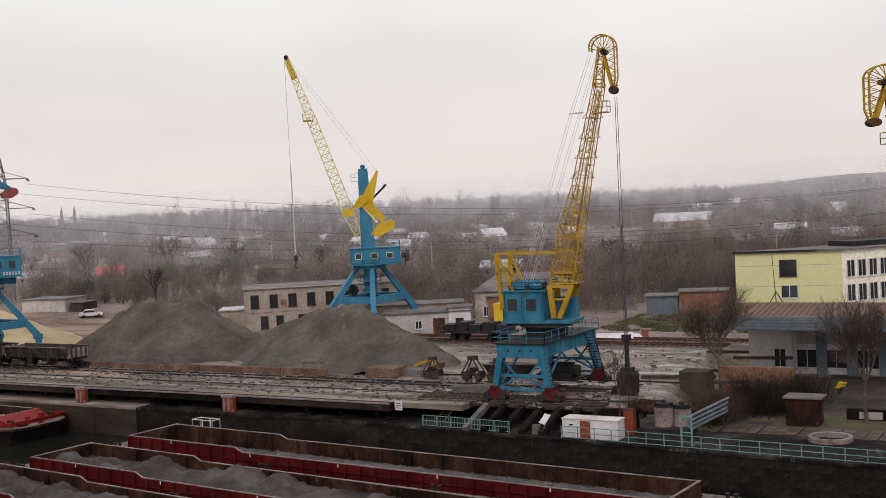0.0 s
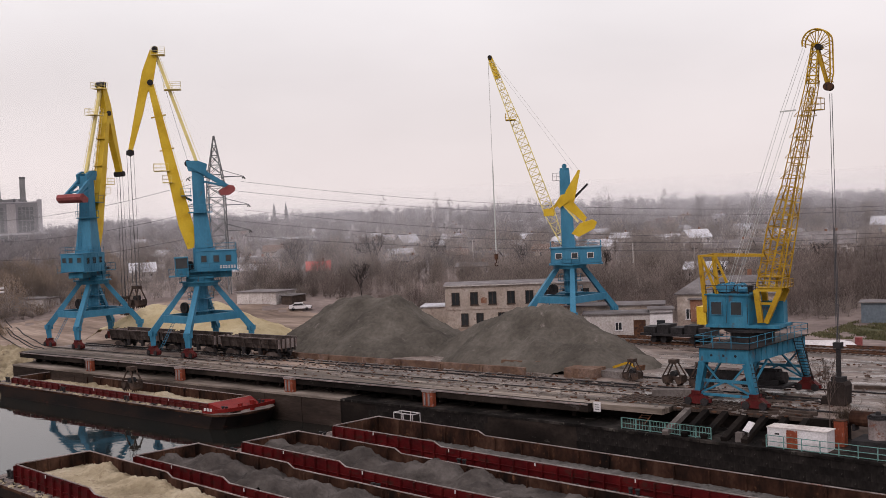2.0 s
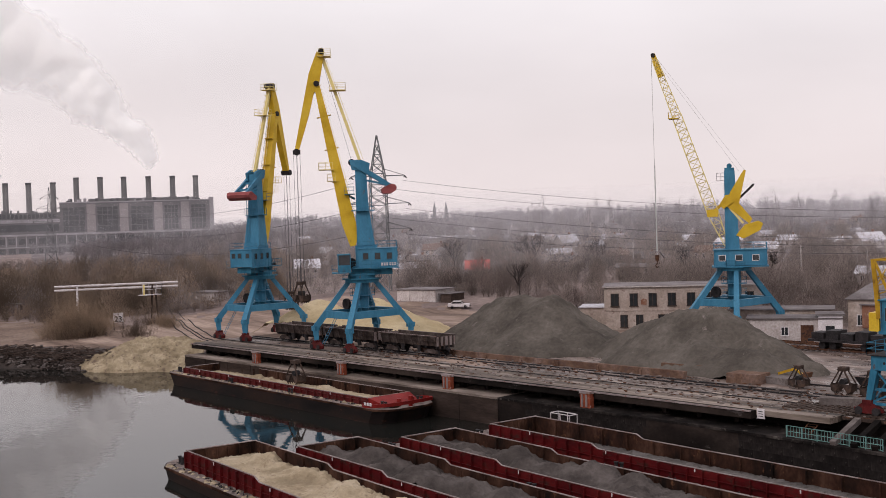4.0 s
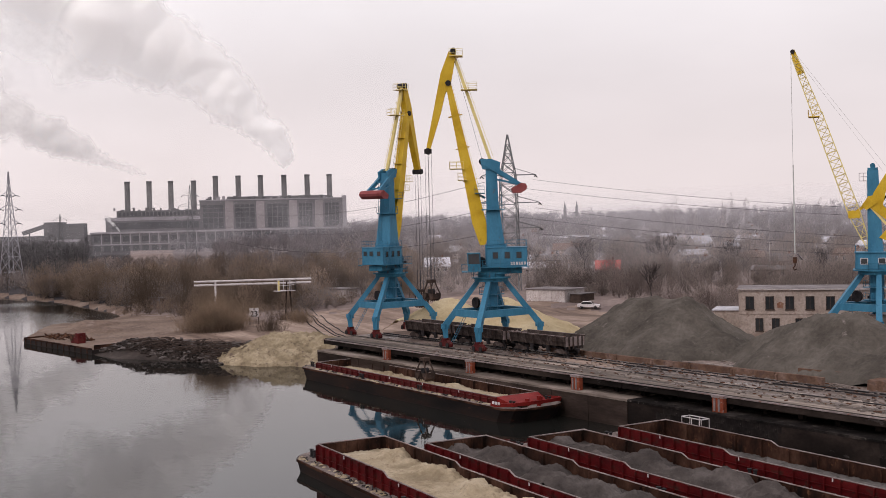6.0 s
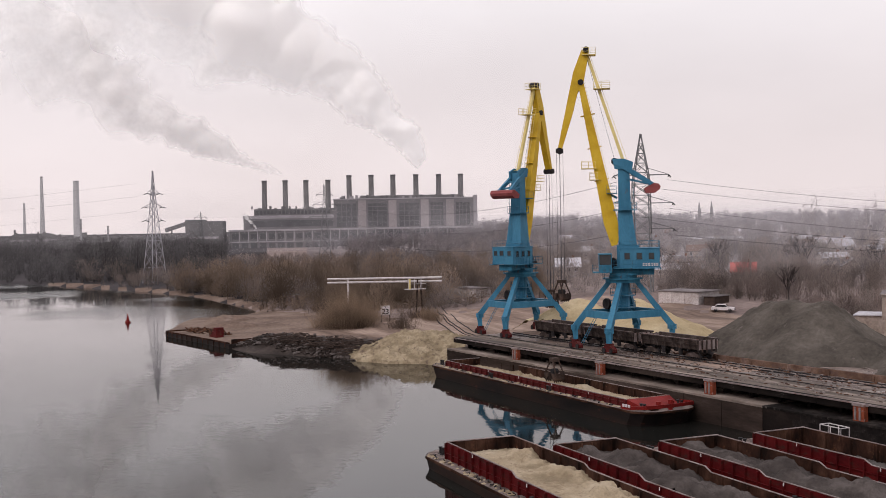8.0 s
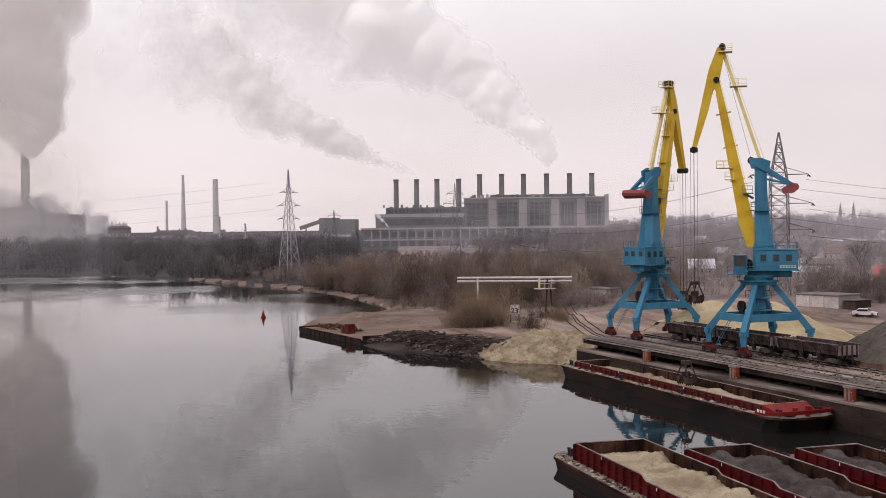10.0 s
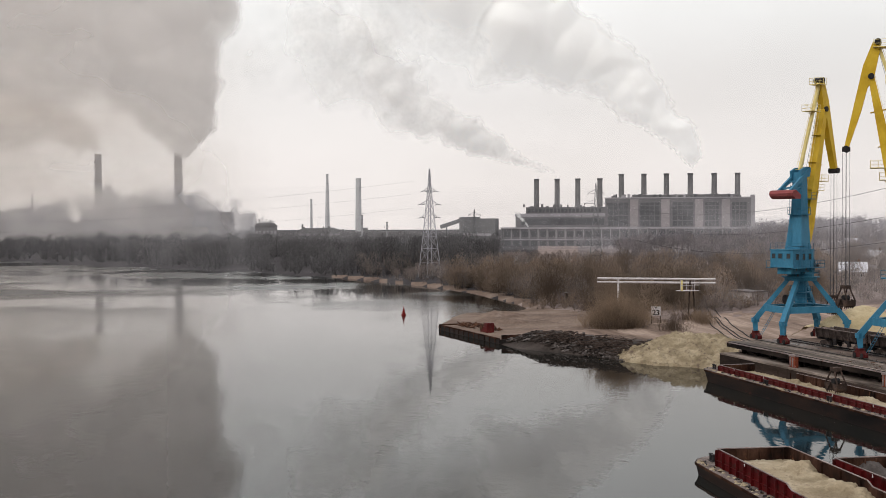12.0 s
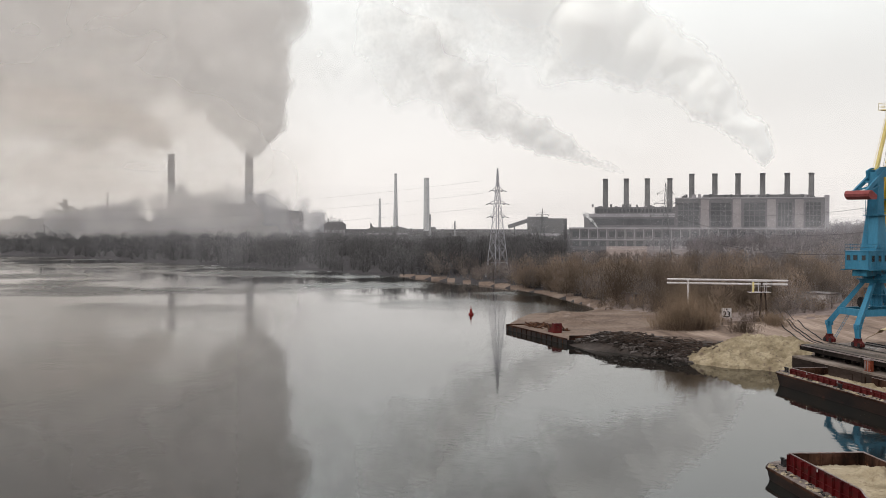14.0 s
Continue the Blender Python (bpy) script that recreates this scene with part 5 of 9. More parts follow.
def barge(m, length, width, label, inner, load=None, load_label="", seed=0, low=1.15, high=1.5, loads=None, outer=None, level=0.55):
    """Open hopper barge. Its hold starts at x = 0 and is length by width; z = 0 is the water."""
    outer = outer or BRED
    ob = empty("hopper_barge", m, label, "barge", "moored barges")
    dk, e = 1.05, 1.25
    # hull with raked, rounded ends
    out = [(-4.4, 1.6), (-4.2, 0.5), (-3.5, -0.5), (-2.2, -e), (length + 2.4, -e), (length + 3.8, -0.4), (length + 4.4, 0.8),
           (length + 4.4, width - 0.8), (length + 3.8, width + 0.4), (length + 2.4, width + e), (-2.2, width + e), (-3.5, width + 0.5), (-4.2, width - 0.5), (-4.4, width - 1.6)]
    low_ring = [(x + (1.3 if x < 0 else -1.3 if x > length else 0), min(max(y, -e + 0.1), width + e - 0.1)) for x, y in out]
    n = len(out)
    b = Solid()
    b.add([(x, y, -1.2) for x, y in low_ring] + [(x, y, dk) for x, y in out],
          [(i, (i + 1) % n, (i + 1) % n + n, i + n) for i in range(n)] + [tuple(range(n))[::-1]])
    hull = part("hull", b, HULL, ob, "black tarred hull")
    b = Solid()
    for i in range(n):
        b.bar((*out[i], dk - 0.12), (*out[(i + 1) % n], dk - 0.12), 0.14, 0.22)
    part("rubbing_strake", b, BRUST, hull)
    # deck strips round the hold
    b = Solid()
    b.plate([out[0], out[1], out[2], out[3], (-0.1, -e), (-0.1, width + e), out[10], out[11], out[12], out[13]], dk - 0.06, dk)
    b.plate([(length + 0.1, -e), out[4], out[5], out[6], out[7], out[8], out[9], (length + 0.1, width + e)], dk - 0.06, dk)
    b.box(-0.1, length + 0.1, -e, -0.08, dk - 0.06, dk).box(-0.1, length + 0.1, width + 0.08, width + e, dk - 0.06, dk)
    part("deck", b, BDECK, ob, "dusty steel side deck")

    # coaming, higher over the first bay
    def rim(x):
        t = min(max((x - 13.2) / 0.8, 0), 1)
        return dk + high + (low - high) * t
    xs = [0.0, 13.2, 14.0] + [14.0 + (length - 14.0) * i / 8 for i in range(1, 9)]
    for y, name in ((0.0, "coaming"), (width, "coaming")):
        b = Solid()
        s = -1 if y == 0 else 1
        for a, c in zip(xs, xs[1:]):
            b.add([(a, y, 0.2), (c, y, 0.2), (c, y, rim(c)), (a, y, rim(a)), (a, y + s * 0.08, 0.2), (c, y + s * 0.08, 0.2), (c, y + s * 0.08, rim(c)), (a, y + s * 0.08, rim(a))],
                  [(0, 1, 2, 3), (7, 6, 5, 4), (3, 2, 6, 7)])
        k = int(length / 1.45)
        for i in range(k + 1):
            x = length * i / k
            b.slab([(x - 0.04, dk), (x + 0.04, dk), (x + 0.04, rim(x) - 0.05), (x - 0.04, rim(x) - 0.05)], y + s * 0.08, y + s * 0.32)
        b.bar((0, y + s * 0.16, dk + 0.55), (length, y + s * 0.16, dk + 0.5), 0.12, 0.06)
        wall = part(name, b, outer, ob)
        b = Solid()
        for a, c in zip(xs, xs[1:]):
            b.bar((a, y + s * 0.04, rim(a) + 0.03), (c, y + s * 0.04, rim(c) + 0.03), 0.12, 0.06)
        part("rim", b, RIM, wall, "pale worn rim")
        b = Solid()
        for a, c in zip(xs, xs[1:]):
            b.add([(a, y - s * 0.02, 0.1), (c, y - s * 0.02, 0.1), (c, y - s * 0.02, rim(c)), (a, y - s * 0.02, rim(a))], [(0, 1, 2, 3)])
        k = int(length / 3)
        for i in range(k + 1):
            x = length * i / k
            b.box(x - 0.05, x + 0.05, min(y, y - s * 0.2), max(y, y - s * 0.2), 0.1, rim(x) - 0.1)
        part("lining", b, inner, wall, "rusted inside of the coaming")
    for x, zt in ((0.0, rim(0)), (length, rim(length))):
        b = Solid().box(x - 0.04, x + 0.04, 0, width, 0.2, zt)
        for i in range(6):
            y = width * (i + 0.5) / 6
            b.box(x - 0.25, x + 0.25, y - 0.04, y + 0.04, dk, zt - 0.1)
        wall = part("end_coaming", b, inner, ob)
        part("rim", Solid().box(x - 0.1, x + 0.1, -0.15, width + 0.15, zt, zt + 0.07), RIM, wall, "pale worn rim")
    part("hold_floor", Solid().box(0.05, length - 0.05, 0.02, width - 0.02, 0.05, 0.15), BRUST, ob)
    # bollards
    for x, y in ((-2.2, 0.3), (-2.2, width - 0.3), (length + 2.4, 0.3), (length + 2.4, width - 0.3), (length * 0.33, -0.85), (length * 0.66, -0.85), (length * 0.33, width + 0.85)):
        b = Solid()
        for s in (-0.3, 0.3):
            b.rod((x + s, y, dk), (x + s, y, dk + 0.55), 0.14, n=8).rod((x + s, y, dk + 0.55), (x + s, y, dk + 0.65), 0.2, n=8)
        b.box(x - 0.5, x + 0.5, y - 0.2, y + 0.2, dk, dk + 0.06)
        part("bollard", b, DARK, ob)
    r = random.Random(seed)
    for i in range(5):
        x = length * (i + 0.6) / 5.5
        part("marker", Solid().box(x, x + 0.09, -0.34, -0.3, rim(x) - 0.22, rim(x) + 0.03), PALEPIPE, ob, "white depth marker")
    # spilt cargo and scraps lying on the near side deck
    if load:
        b, b2 = Solid(), Solid()
        for i in range(int(length * 3)):
            x, y, w_, h_ = r.uniform(-3, length), r.uniform(-1.1, -0.4), r.uniform(0.08, 0.3), r.uniform(0.03, 0.13)
            b.rod((x, y, dk), (x + r.uniform(-0.05, 0.05), y, dk + h_), w_, w_ * 0.3, n=6)
        for i in range(int(length * 0.7)):
            x, y, a_ = r.uniform(-3, length), r.uniform(-1.0, -0.5), r.uniform(0, 3)
            b2.bar((x, y, dk + 0.05), (x + 0.5 * math.cos(a_), y + 0.2 * math.sin(a_), dk + r.uniform(0.05, 0.2)), r.uniform(0.06, 0.16), 0.1)
        tagged(part("spilt_cargo", b, load, ob), "spilt cargo on the side deck", kind="stuff")
        tagged(part("deck_scrap", b2, DARK, ob), "dark scraps on the side deck", kind="stuff")
        rr = np.random.RandomState(seed)
        cones = loads or [(length * (i + 0.5) / 26 + rr.uniform(-0.8, 0.8), width * rr.uniform(0.2, 0.8), rr.uniform(0.75, 1.55)) for i in range(26)]
        lm = field("cargo", np.linspace(0.06, length - 0.06, int(length * 5)), np.linspace(0.06, width - 0.06, 40), heap_field(cones, level, None, None, seed), load)
        lo = tagged(new("cargo", lm), load_label, "bulk cargo", kind="stuff")
        lo.matrix_world = m
    return ob


T = Matrix.Translation
Z_ = lambda a: Matrix.Rotation(a, 4, "Z")
E_ = barge(T((-76.2, 74.0, 0)) @ Z_(-0.08), 52, 5.5, "rusty red hopper barge nearly empty beside the quay", BRUST, STONE, "thin layer of grey crushed stone in a barge", 11,
      loads=[(4 + i * 3.3, 1.2 + (i * 37 % 40) / 10, 0.25 + (i * 53 % 7) / 16) for i in range(15)], level=1.05)
barge(T((-77.9, 64.5, 0)) @ Z_(-0.095), 56, 5.9, "red hopper barge filled with grey gravel heaps", BRUST, WET_GRAVEL, "grey gravel heaps in a barge", 22, level=1.5)
barge(T((-81.8, 56.0, 0)) @ Z_(-0.1), 56, 6.0, "dark red hopper barge heaped with grey gravel", BRUST, WET_GRAVEL, "dark grey gravel heaps in a barge", 33, level=1.5)
barge(T((-88.0, 48.6, 0)) @ Z_(-0.115), 56, 6.4, "red hopper barge with black hull carrying pale sand", BRUST, SAND, "pale sand with a ridge in a barge", 44,
      loads=[(2.5 + i * 1.5, 5.5 + 0.4 * math.sin(i * 2.1), 0.7 + 0.25 * math.sin(i * 1.3)) for i in range(36)], level=1.5)
part("end_railing", Solid().railing([(2.0, 5.7, 1.05), (4.6, 5.7, 1.05), (4.6, 6.7, 1.05), (2.0, 6.7, 1.05), (2.0, 5.7, 1.05)], 2.1, 1.3, 0.05), PALEPIPE, E_, "whitish pipe railing")
mA = T((-141.5, 78.3, 0.6)) @ Z_(-0.033)
A = barge(mA, 43.0, 5.6, "black and red barge loaded with sand moored at the quay", BRUST, SAND, "yellowish sand in a barge", 55, level=0.85, low=0.8, high=0.8, outer=REDP,
          loads=[(2 + i * 2.2, 1.6 + (i * 29 % 25) / 10, 0.45 + (i * 53 % 7) / 14) for i in range(19)])
b = Solid()
rail = [(43.3, -1.15, 1.0), (45.4, -1.2, 1.15), (46.8, -0.4, 1.3), (47.5, 1.4, 1.4), (47.5, 4.2, 1.4), (46.8, 6.0, 1.3), (45.4, 6.8, 1.15), (43.3, 6.75, 1.0)]
rim_ = []
for x_, y_, z_ in rail:
    i_ = 0.1 if y_ < 2.8 else -0.1
    rim_ += [(x_, y_, z_), (x_ + 0.12, y_, z_ + 0.4), (x_, y_ + i_, z_ + 0.4), (x_ - 0.1, y_ + i_, z_)]
b.add(rim_, [(4 * i + k, 4 * i + k + 4, 4 * i + k + 5, 4 * i + k + 1) for i in range(len(rail) - 1) for k in range(3)])
BRIGHT = mat("fresh_red_paint", [(0.13, 0.011, 0.01), (0.19, 0.018, 0.016)], 0.5, 0.6, 5, 0.01, stain=(0.09, 0.02, 0.018), stain_amount=0.1)
bow = part("bow_bulwark", b, BRIGHT, A, "red bow bulwark with white sign bars")
for i in range(3):
    part("sign_bar", Solid().box(43.9 + 0.5 * i, 44.2 + 0.5 * i, -1.3, -1.22, 1.35, 1.65), WHITE, bow)
for x_, y_, h_ in ((45.9, 2.0, 0.8), (45.9, 3.8, 0.8), (46.8, 2.9, 1.1)):
    part("bow_bollard", Solid().rod((x_, y_, 1.05), (x_, y_, 1.05 + h_), 0.24, 0.28, n=10), BRIGHT, bow)
b = Solid()
b.add([(43.1, -0.1, 1.05), (43.1, 5.7, 1.05), (45.6, 5.2, 1.08), (45.6, 0.4, 1.08), (43.1, -0.1, 1.9), (43.1, 5.7, 1.9), (45.0, 5.3, 1.35), (45.0, 0.3, 1.35)],
      [(0, 3, 7, 4), (3, 2, 6, 7), (2, 1, 5, 6), (4, 7, 6, 5), (0, 4, 5, 1)])
part("breakwater", b, BRIGHT, A, "sloping red breakwater plate")
part("bow_hatch", Solid().box(45.8, 46.6, 0.6, 1.5, 1.05, 1.4), BRUST, A)
grab(-117.0, 80.0, 2.2, 0, 0.9, label="open rusty grab resting on the sand in a barge")

# ---- dump wagons ----
WAG = mat("grimy_wagon_steel", [(0.0182, 0.0137, 0.0126), (0.0424, 0.0322, 0.0294), (0.0909, 0.0721, 0.0672)], 0.8, 0.7, 6, 0.02, stain=(0.09, 0.055, 0.04), stain_amount=0.15)


def wagon(x):
    ob = empty("dump_wagon", T((x, 95.36, QUAY + 0.18)), "grimy brown side-tipping dump wagon with empty open body", "wagon", "dump wagons")
    b = Solid().box(-5.6, 5.6, -0.35, 0.35, 0.85, 1.25)
    for xx in (-5.2, -3.2, -1.1, 1.1, 3.2, 5.2):
        b.box(xx - 0.1, xx + 0.1, -1.3, 1.3, 1.0, 1.3)
    part("underframe", b, DARK, ob)
    b = Solid()
    for s in (-1, 1):
        b.add([(-5.5, s * 1.35, 1.35), (5.5, s * 1.35, 1.35), (5.5, s * 1.6, 2.5), (-5.5, s * 1.6, 2.5), (-5.5, s * 1.25, 1.35), (5.5, s * 1.25, 1.35), (5.5, s * 1.5, 2.5), (-5.5, s * 1.5, 2.5)],
              [(0, 1, 2, 3), (7, 6, 5, 4), (3, 2, 6, 7), (0, 3, 7, 4), (1, 5, 6, 2)])
        for i in range(8):
            xx = -5.3 + 10.6 * i / 7
            b.bar((xx, s * 1.42, 1.3), (xx, s * 1.68, 2.5), 0.16, 0.14)
        b.bar((-5.6, s * 1.62, 2.53), (5.6, s * 1.62, 2.53), 0.2, 0.14)
        b.bar((-5.5, s * 1.52, 1.95), (5.5, s * 1.52, 1.95), 0.1, 0.12)
    b.box(-5.5, 5.5, -1.3, 1.3, 1.3, 1.42)
    body = part("body", b, WAG, ob)
    for s in (-1, 1):
        part("body_rim", Solid().bar((-5.6, s * 1.62, 2.62), (5.6, s * 1.62, 2.62), 0.12, 0.05), RIM, body, "dusty pale rim")
    for s in (-1, 1):
        b = Solid().box(s * 5.55 - 0.06, s * 5.55 + 0.065, -1.5, 1.5, 1.35, 2.5)
        for yy in (-1.1, -0.4, 0.4, 1.1):
            part("end_post", Solid().box(s * 5.68 - 0.06, s * 5.68 + 0.1, yy - 0.07, yy + 0.07, 1.0, 2.56), WAG, body)
        part("end_wall", b, RIM, body, "worn pale grey end wall")
    for s in (-1, 1):
        for xx in (-1.6, 1.6):
            part("tipping_cylinder", Solid().rod((xx, s * 0.95, 0.45), (xx, s * 1.1, 1.35), 0.28, n=10), DARK, ob)
    for xb in (-3.9, 3.9):
        b = Solid()
        for s in (-1, 1):
            b.slab([(xb - 1.25, 0.35), (xb + 1.25, 0.35), (xb + 1.1, 0.65), (xb + 0.4, 0.85), (xb - 0.4, 0.85), (xb - 1.1, 0.65)], s * 1.05 - 0.08, s * 1.05 + 0.08)
        b.box(xb - 0.25, xb + 0.25, -1.05, 1.05, 0.5, 0.9)
        bo = part("wagon_bogie", b, WAG, ob)
        for xx in (xb - 0.9, xb + 0.9):
            w_ = Solid().rod((xx, -0.85, 0.42), (xx, -0.72, 0.42), 0.44, n=14).rod((xx, 0.72, 0.42), (xx, 0.85, 0.42), 0.44, n=14).rod((xx, -0.8, 0.42), (xx, 0.8, 0.42), 0.08, n=6)
            part("wheelset", w_, DARK, bo)
    for s in (-1, 1):
        part("coupler", Solid().box(s * 6.0 - 0.35, s * 6.0 + 0.35, -0.12, 0.12, 0.8, 1.05), DARK, ob)
    return ob


w0 = wagon(-111.6)
for k in (1, 2):
    copy_thing(w0, T((-111.6 - 12.5 * k, 95.36, QUAY + 0.18)))


# ---- stockpiles ----
def stockpile(name, ridges, xs, ys, material, label, slope=0.68, seed=3, rough=0.12, base=None):
    def h(X, Y):
        wx, wy = X + 0.5 * waves(X, Y, 9, seed), Y + 0.5 * waves(X, Y, 9, seed + 1)
        Z = np.full(X.shape, -9.0)
        for (ax, ay, az_), (bx, by, bz) in ridges:
            dx, dy = bx - ax, by - ay
            t = np.clip(((wx - ax) * dx + (wy - ay) * dy) / max(dx * dx + dy * dy, 1e-6), 0, 1)
            r = np.sqrt((wx - ax - t * dx) ** 2 + (wy - ay - t * dy) ** 2 + 0.5)
            hh = az_ + (bz - az_) * t
            gully = 0.13 * waves(np.arctan2(wy - ay - t * dy, wx - ax - t * dx) * 3.0 + t * 4, r * 0.12, 1.1, seed + 6, 2) * np.clip(r / 4, 0, 1)
            Z = np.maximum(Z, hh - slope * r + gully + 0.35 * np.exp(-((r - hh / slope * 0.9) / 1.8) ** 2))
        g = ground_height(X, Y) if base is None else base
        return np.where(Z > -0.4, g + Z, g - 0.5 if base is None or base > 2 else -2.5) + rough * waves(X, Y, 2.2, seed + 2) * (Z > 0.2) + 0.35 * rough * waves(X, Y, 0.7, seed + 4) * (Z > 0.2)
    return tagged(new(name, field(name, xs, ys, h, material)), label, "stockpile", kind="stuff")


stockpile("gravel_pile", [((-112.6, 112, 6.7), (-108.6, 112, 7.2)), ((-108.6, 112, 7.2), (-105.6, 112, 6.8)), ((-105.6, 112, 6.8), (-102.6, 111.5, 7.2)), ((-102.6, 111.5, 7.2), (-96.2, 109.5, 3.9)), ((-111.5, 111.5, 6.2), (-115.2, 109, 3.2)), ((-111.5, 107.5, 2.9), (-97, 106, 2.7)), ((-104, 109, 5.6), (-102, 107, 4.4))],
          np.arange(-126, -80, 0.3), np.arange(99, 126, 0.3), GRAVEL, "large grey gravel stockpile on the yard", seed=3, base=4.5, rough=0.16)
stockpile("gravel_pile", [((-87, 111.5, 4.4), (-81, 110.2, 6.3)), ((-81, 110.2, 6.3), (-76.1, 111.0, 6.7)), ((-76.1, 111.0, 6.7), (-69, 109, 3.9)), ((-69, 109, 3.7), (-63.5, 108, 1.6)), ((-84, 106, 2.8), (-66, 103.5, 3.2)), ((-77, 109.5, 5.6), (-74, 104.5, 3.4))],
          np.arange(-97, -54, 0.3), np.arange(98.9, 124, 0.3), GRAVEL, "large grey gravel stockpile beside another", seed=9, base=4.5, rough=0.16)
stockpile("sand_pile", [((-151, 108, 5.4), (-150.5, 108, 5.4)), ((-146, 109, 2.8), (-129, 110, 2.4)), ((-141, 111.5, 5.7), (-140.2, 111.5, 5.7))],
          np.arange(-160, -118, 0.4), np.arange(101, 122, 0.4), YELLOW_SAND, "yellow sand heap behind the cranes", seed=15, base=4.4, slope=0.5)
stockpile("sand_pile", [((-169, 86, 3.9), (-164.0, 90, 3.8)), ((-164.0, 90, 3.8), (-158, 92, 3.0))],
          np.arange(-182, -150, 0.3), np.arange(74, 104, 0.3), SHORE_SAND, "pale brown sand heap sliding into the river", seed=19, base=0.7, slope=0.42, rough=0.4)


# ---- buildings of the yard and the town behind ----
def spot(bearing, dist):
    a = radians(bearing)
    return dist * math.sin(a), dist * math.cos(a)


PLASTER = mat("dirty_grey_plaster", [(0.25, 0.198, 0.170), (0.335, 0.275, 0.242), (0.40, 0.337, 0.305)], 0.9, 0.4, 3, 0.03, stain=(0.202, 0.1365, 0.1155), stain_amount=0.2)
PALEW = mat("pale_limewash", [(0.3434, 0.2974, 0.2835), (0.4848, 0.4387, 0.4305)], 0.9, 0.5, 4, 0.02, stain=(0.2828, 0.2243, 0.1995), stain_amount=0.2, thing=0.2)
BRICK = mat("weathered_red_brick", [(0.15, 0.068, 0.045), (0.2, 0.096, 0.064), (0.23, 0.135, 0.095)], 0.9, 0.7, 6, 0.03, stain=(0.3636, 0.2925, 0.273), stain_amount=0.15)
YELW = mat("pale_yellow_panel_wall", [(0.53, 0.50, 0.27), (0.57, 0.54, 0.30)], 0.85, 0.25, 2, 0.01, stain=(0.45, 0.42, 0.25), stain_amount=-0.1, grit=0.05)
CREAM = mat("cream_wall", [(0.66, 0.61, 0.50), (0.72, 0.68, 0.57)], 0.85, 0.3, 2, 0.01)
SLATE = mat("grey_asbestos_roof", [(0.0909, 0.078, 0.0788), (0.1313, 0.115, 0.1155), (0.1767, 0.158, 0.1607)], 0.85, 0.4, 5, 0.03, thing=0.25)
SNOWY = mat("whitish_metal_roof", [(0.3636, 0.351, 0.378), (0.5252, 0.507, 0.546)], 0.5, 0.4, 3, 0.0, thing=0.25)
BROWNR = mat("brown_ribbed_roof", [(0.10, 0.06, 0.045), (0.145, 0.09, 0.068)], 0.6, 0.2, 3, 0.02, stain=(0.101, 0.078, 0.0735), stain_amount=0.1)
REDR = mat("faded_red_roof", [(0.32, 0.07, 0.06), (0.4, 0.1, 0.085)], 0.7, 0.3, 3, 0.01)
FASCIA = mat("grey_blue_ribbed_fascia", [(0.1, 0.12, 0.145), (0.15, 0.17, 0.195)], 0.55, 0.3, 3, 0.0)
WOODD = mat("dark_weathered_wood", [(0.0384, 0.0283, 0.0242), (0.0757, 0.0536, 0.0451)], 0.9, 1.0, 8, 0.02)


def wall_windows(parent, m, w, xs, z0, z1, y, frame_mat, mullion=True):
    """Recessed-looking windows on a wall facing -y in the frame m."""
    for x in xs:
        g = part("window", Solid(m).box(x - w / 2, x + w / 2, y - 0.05, y + 0.08, z0, z1), GLASS, parent, "dark glass window")
        b = Solid(m)
        f = 0.09
        b.box(x - w / 2 - f, x - w / 2, y - 0.1, y + 0.05, z0 - f, z1 + f).box(x + w / 2, x + w / 2 + f, y - 0.1, y + 0.05, z0 - f, z1 + f)
        b.box(x - w / 2, x + w / 2, y - 0.1, y + 0.05, z1, z1 + f).box(x - w / 2 - 0.15, x + w / 2 + 0.15, y - 0.16, y + 0.05, z0 - f - 0.06, z0)
        if mullion:
            b.box(x - 0.035, x + 0.035, y - 0.08, y + 0.02, z0, z1)
        part("window_frame", b, frame_mat, g)


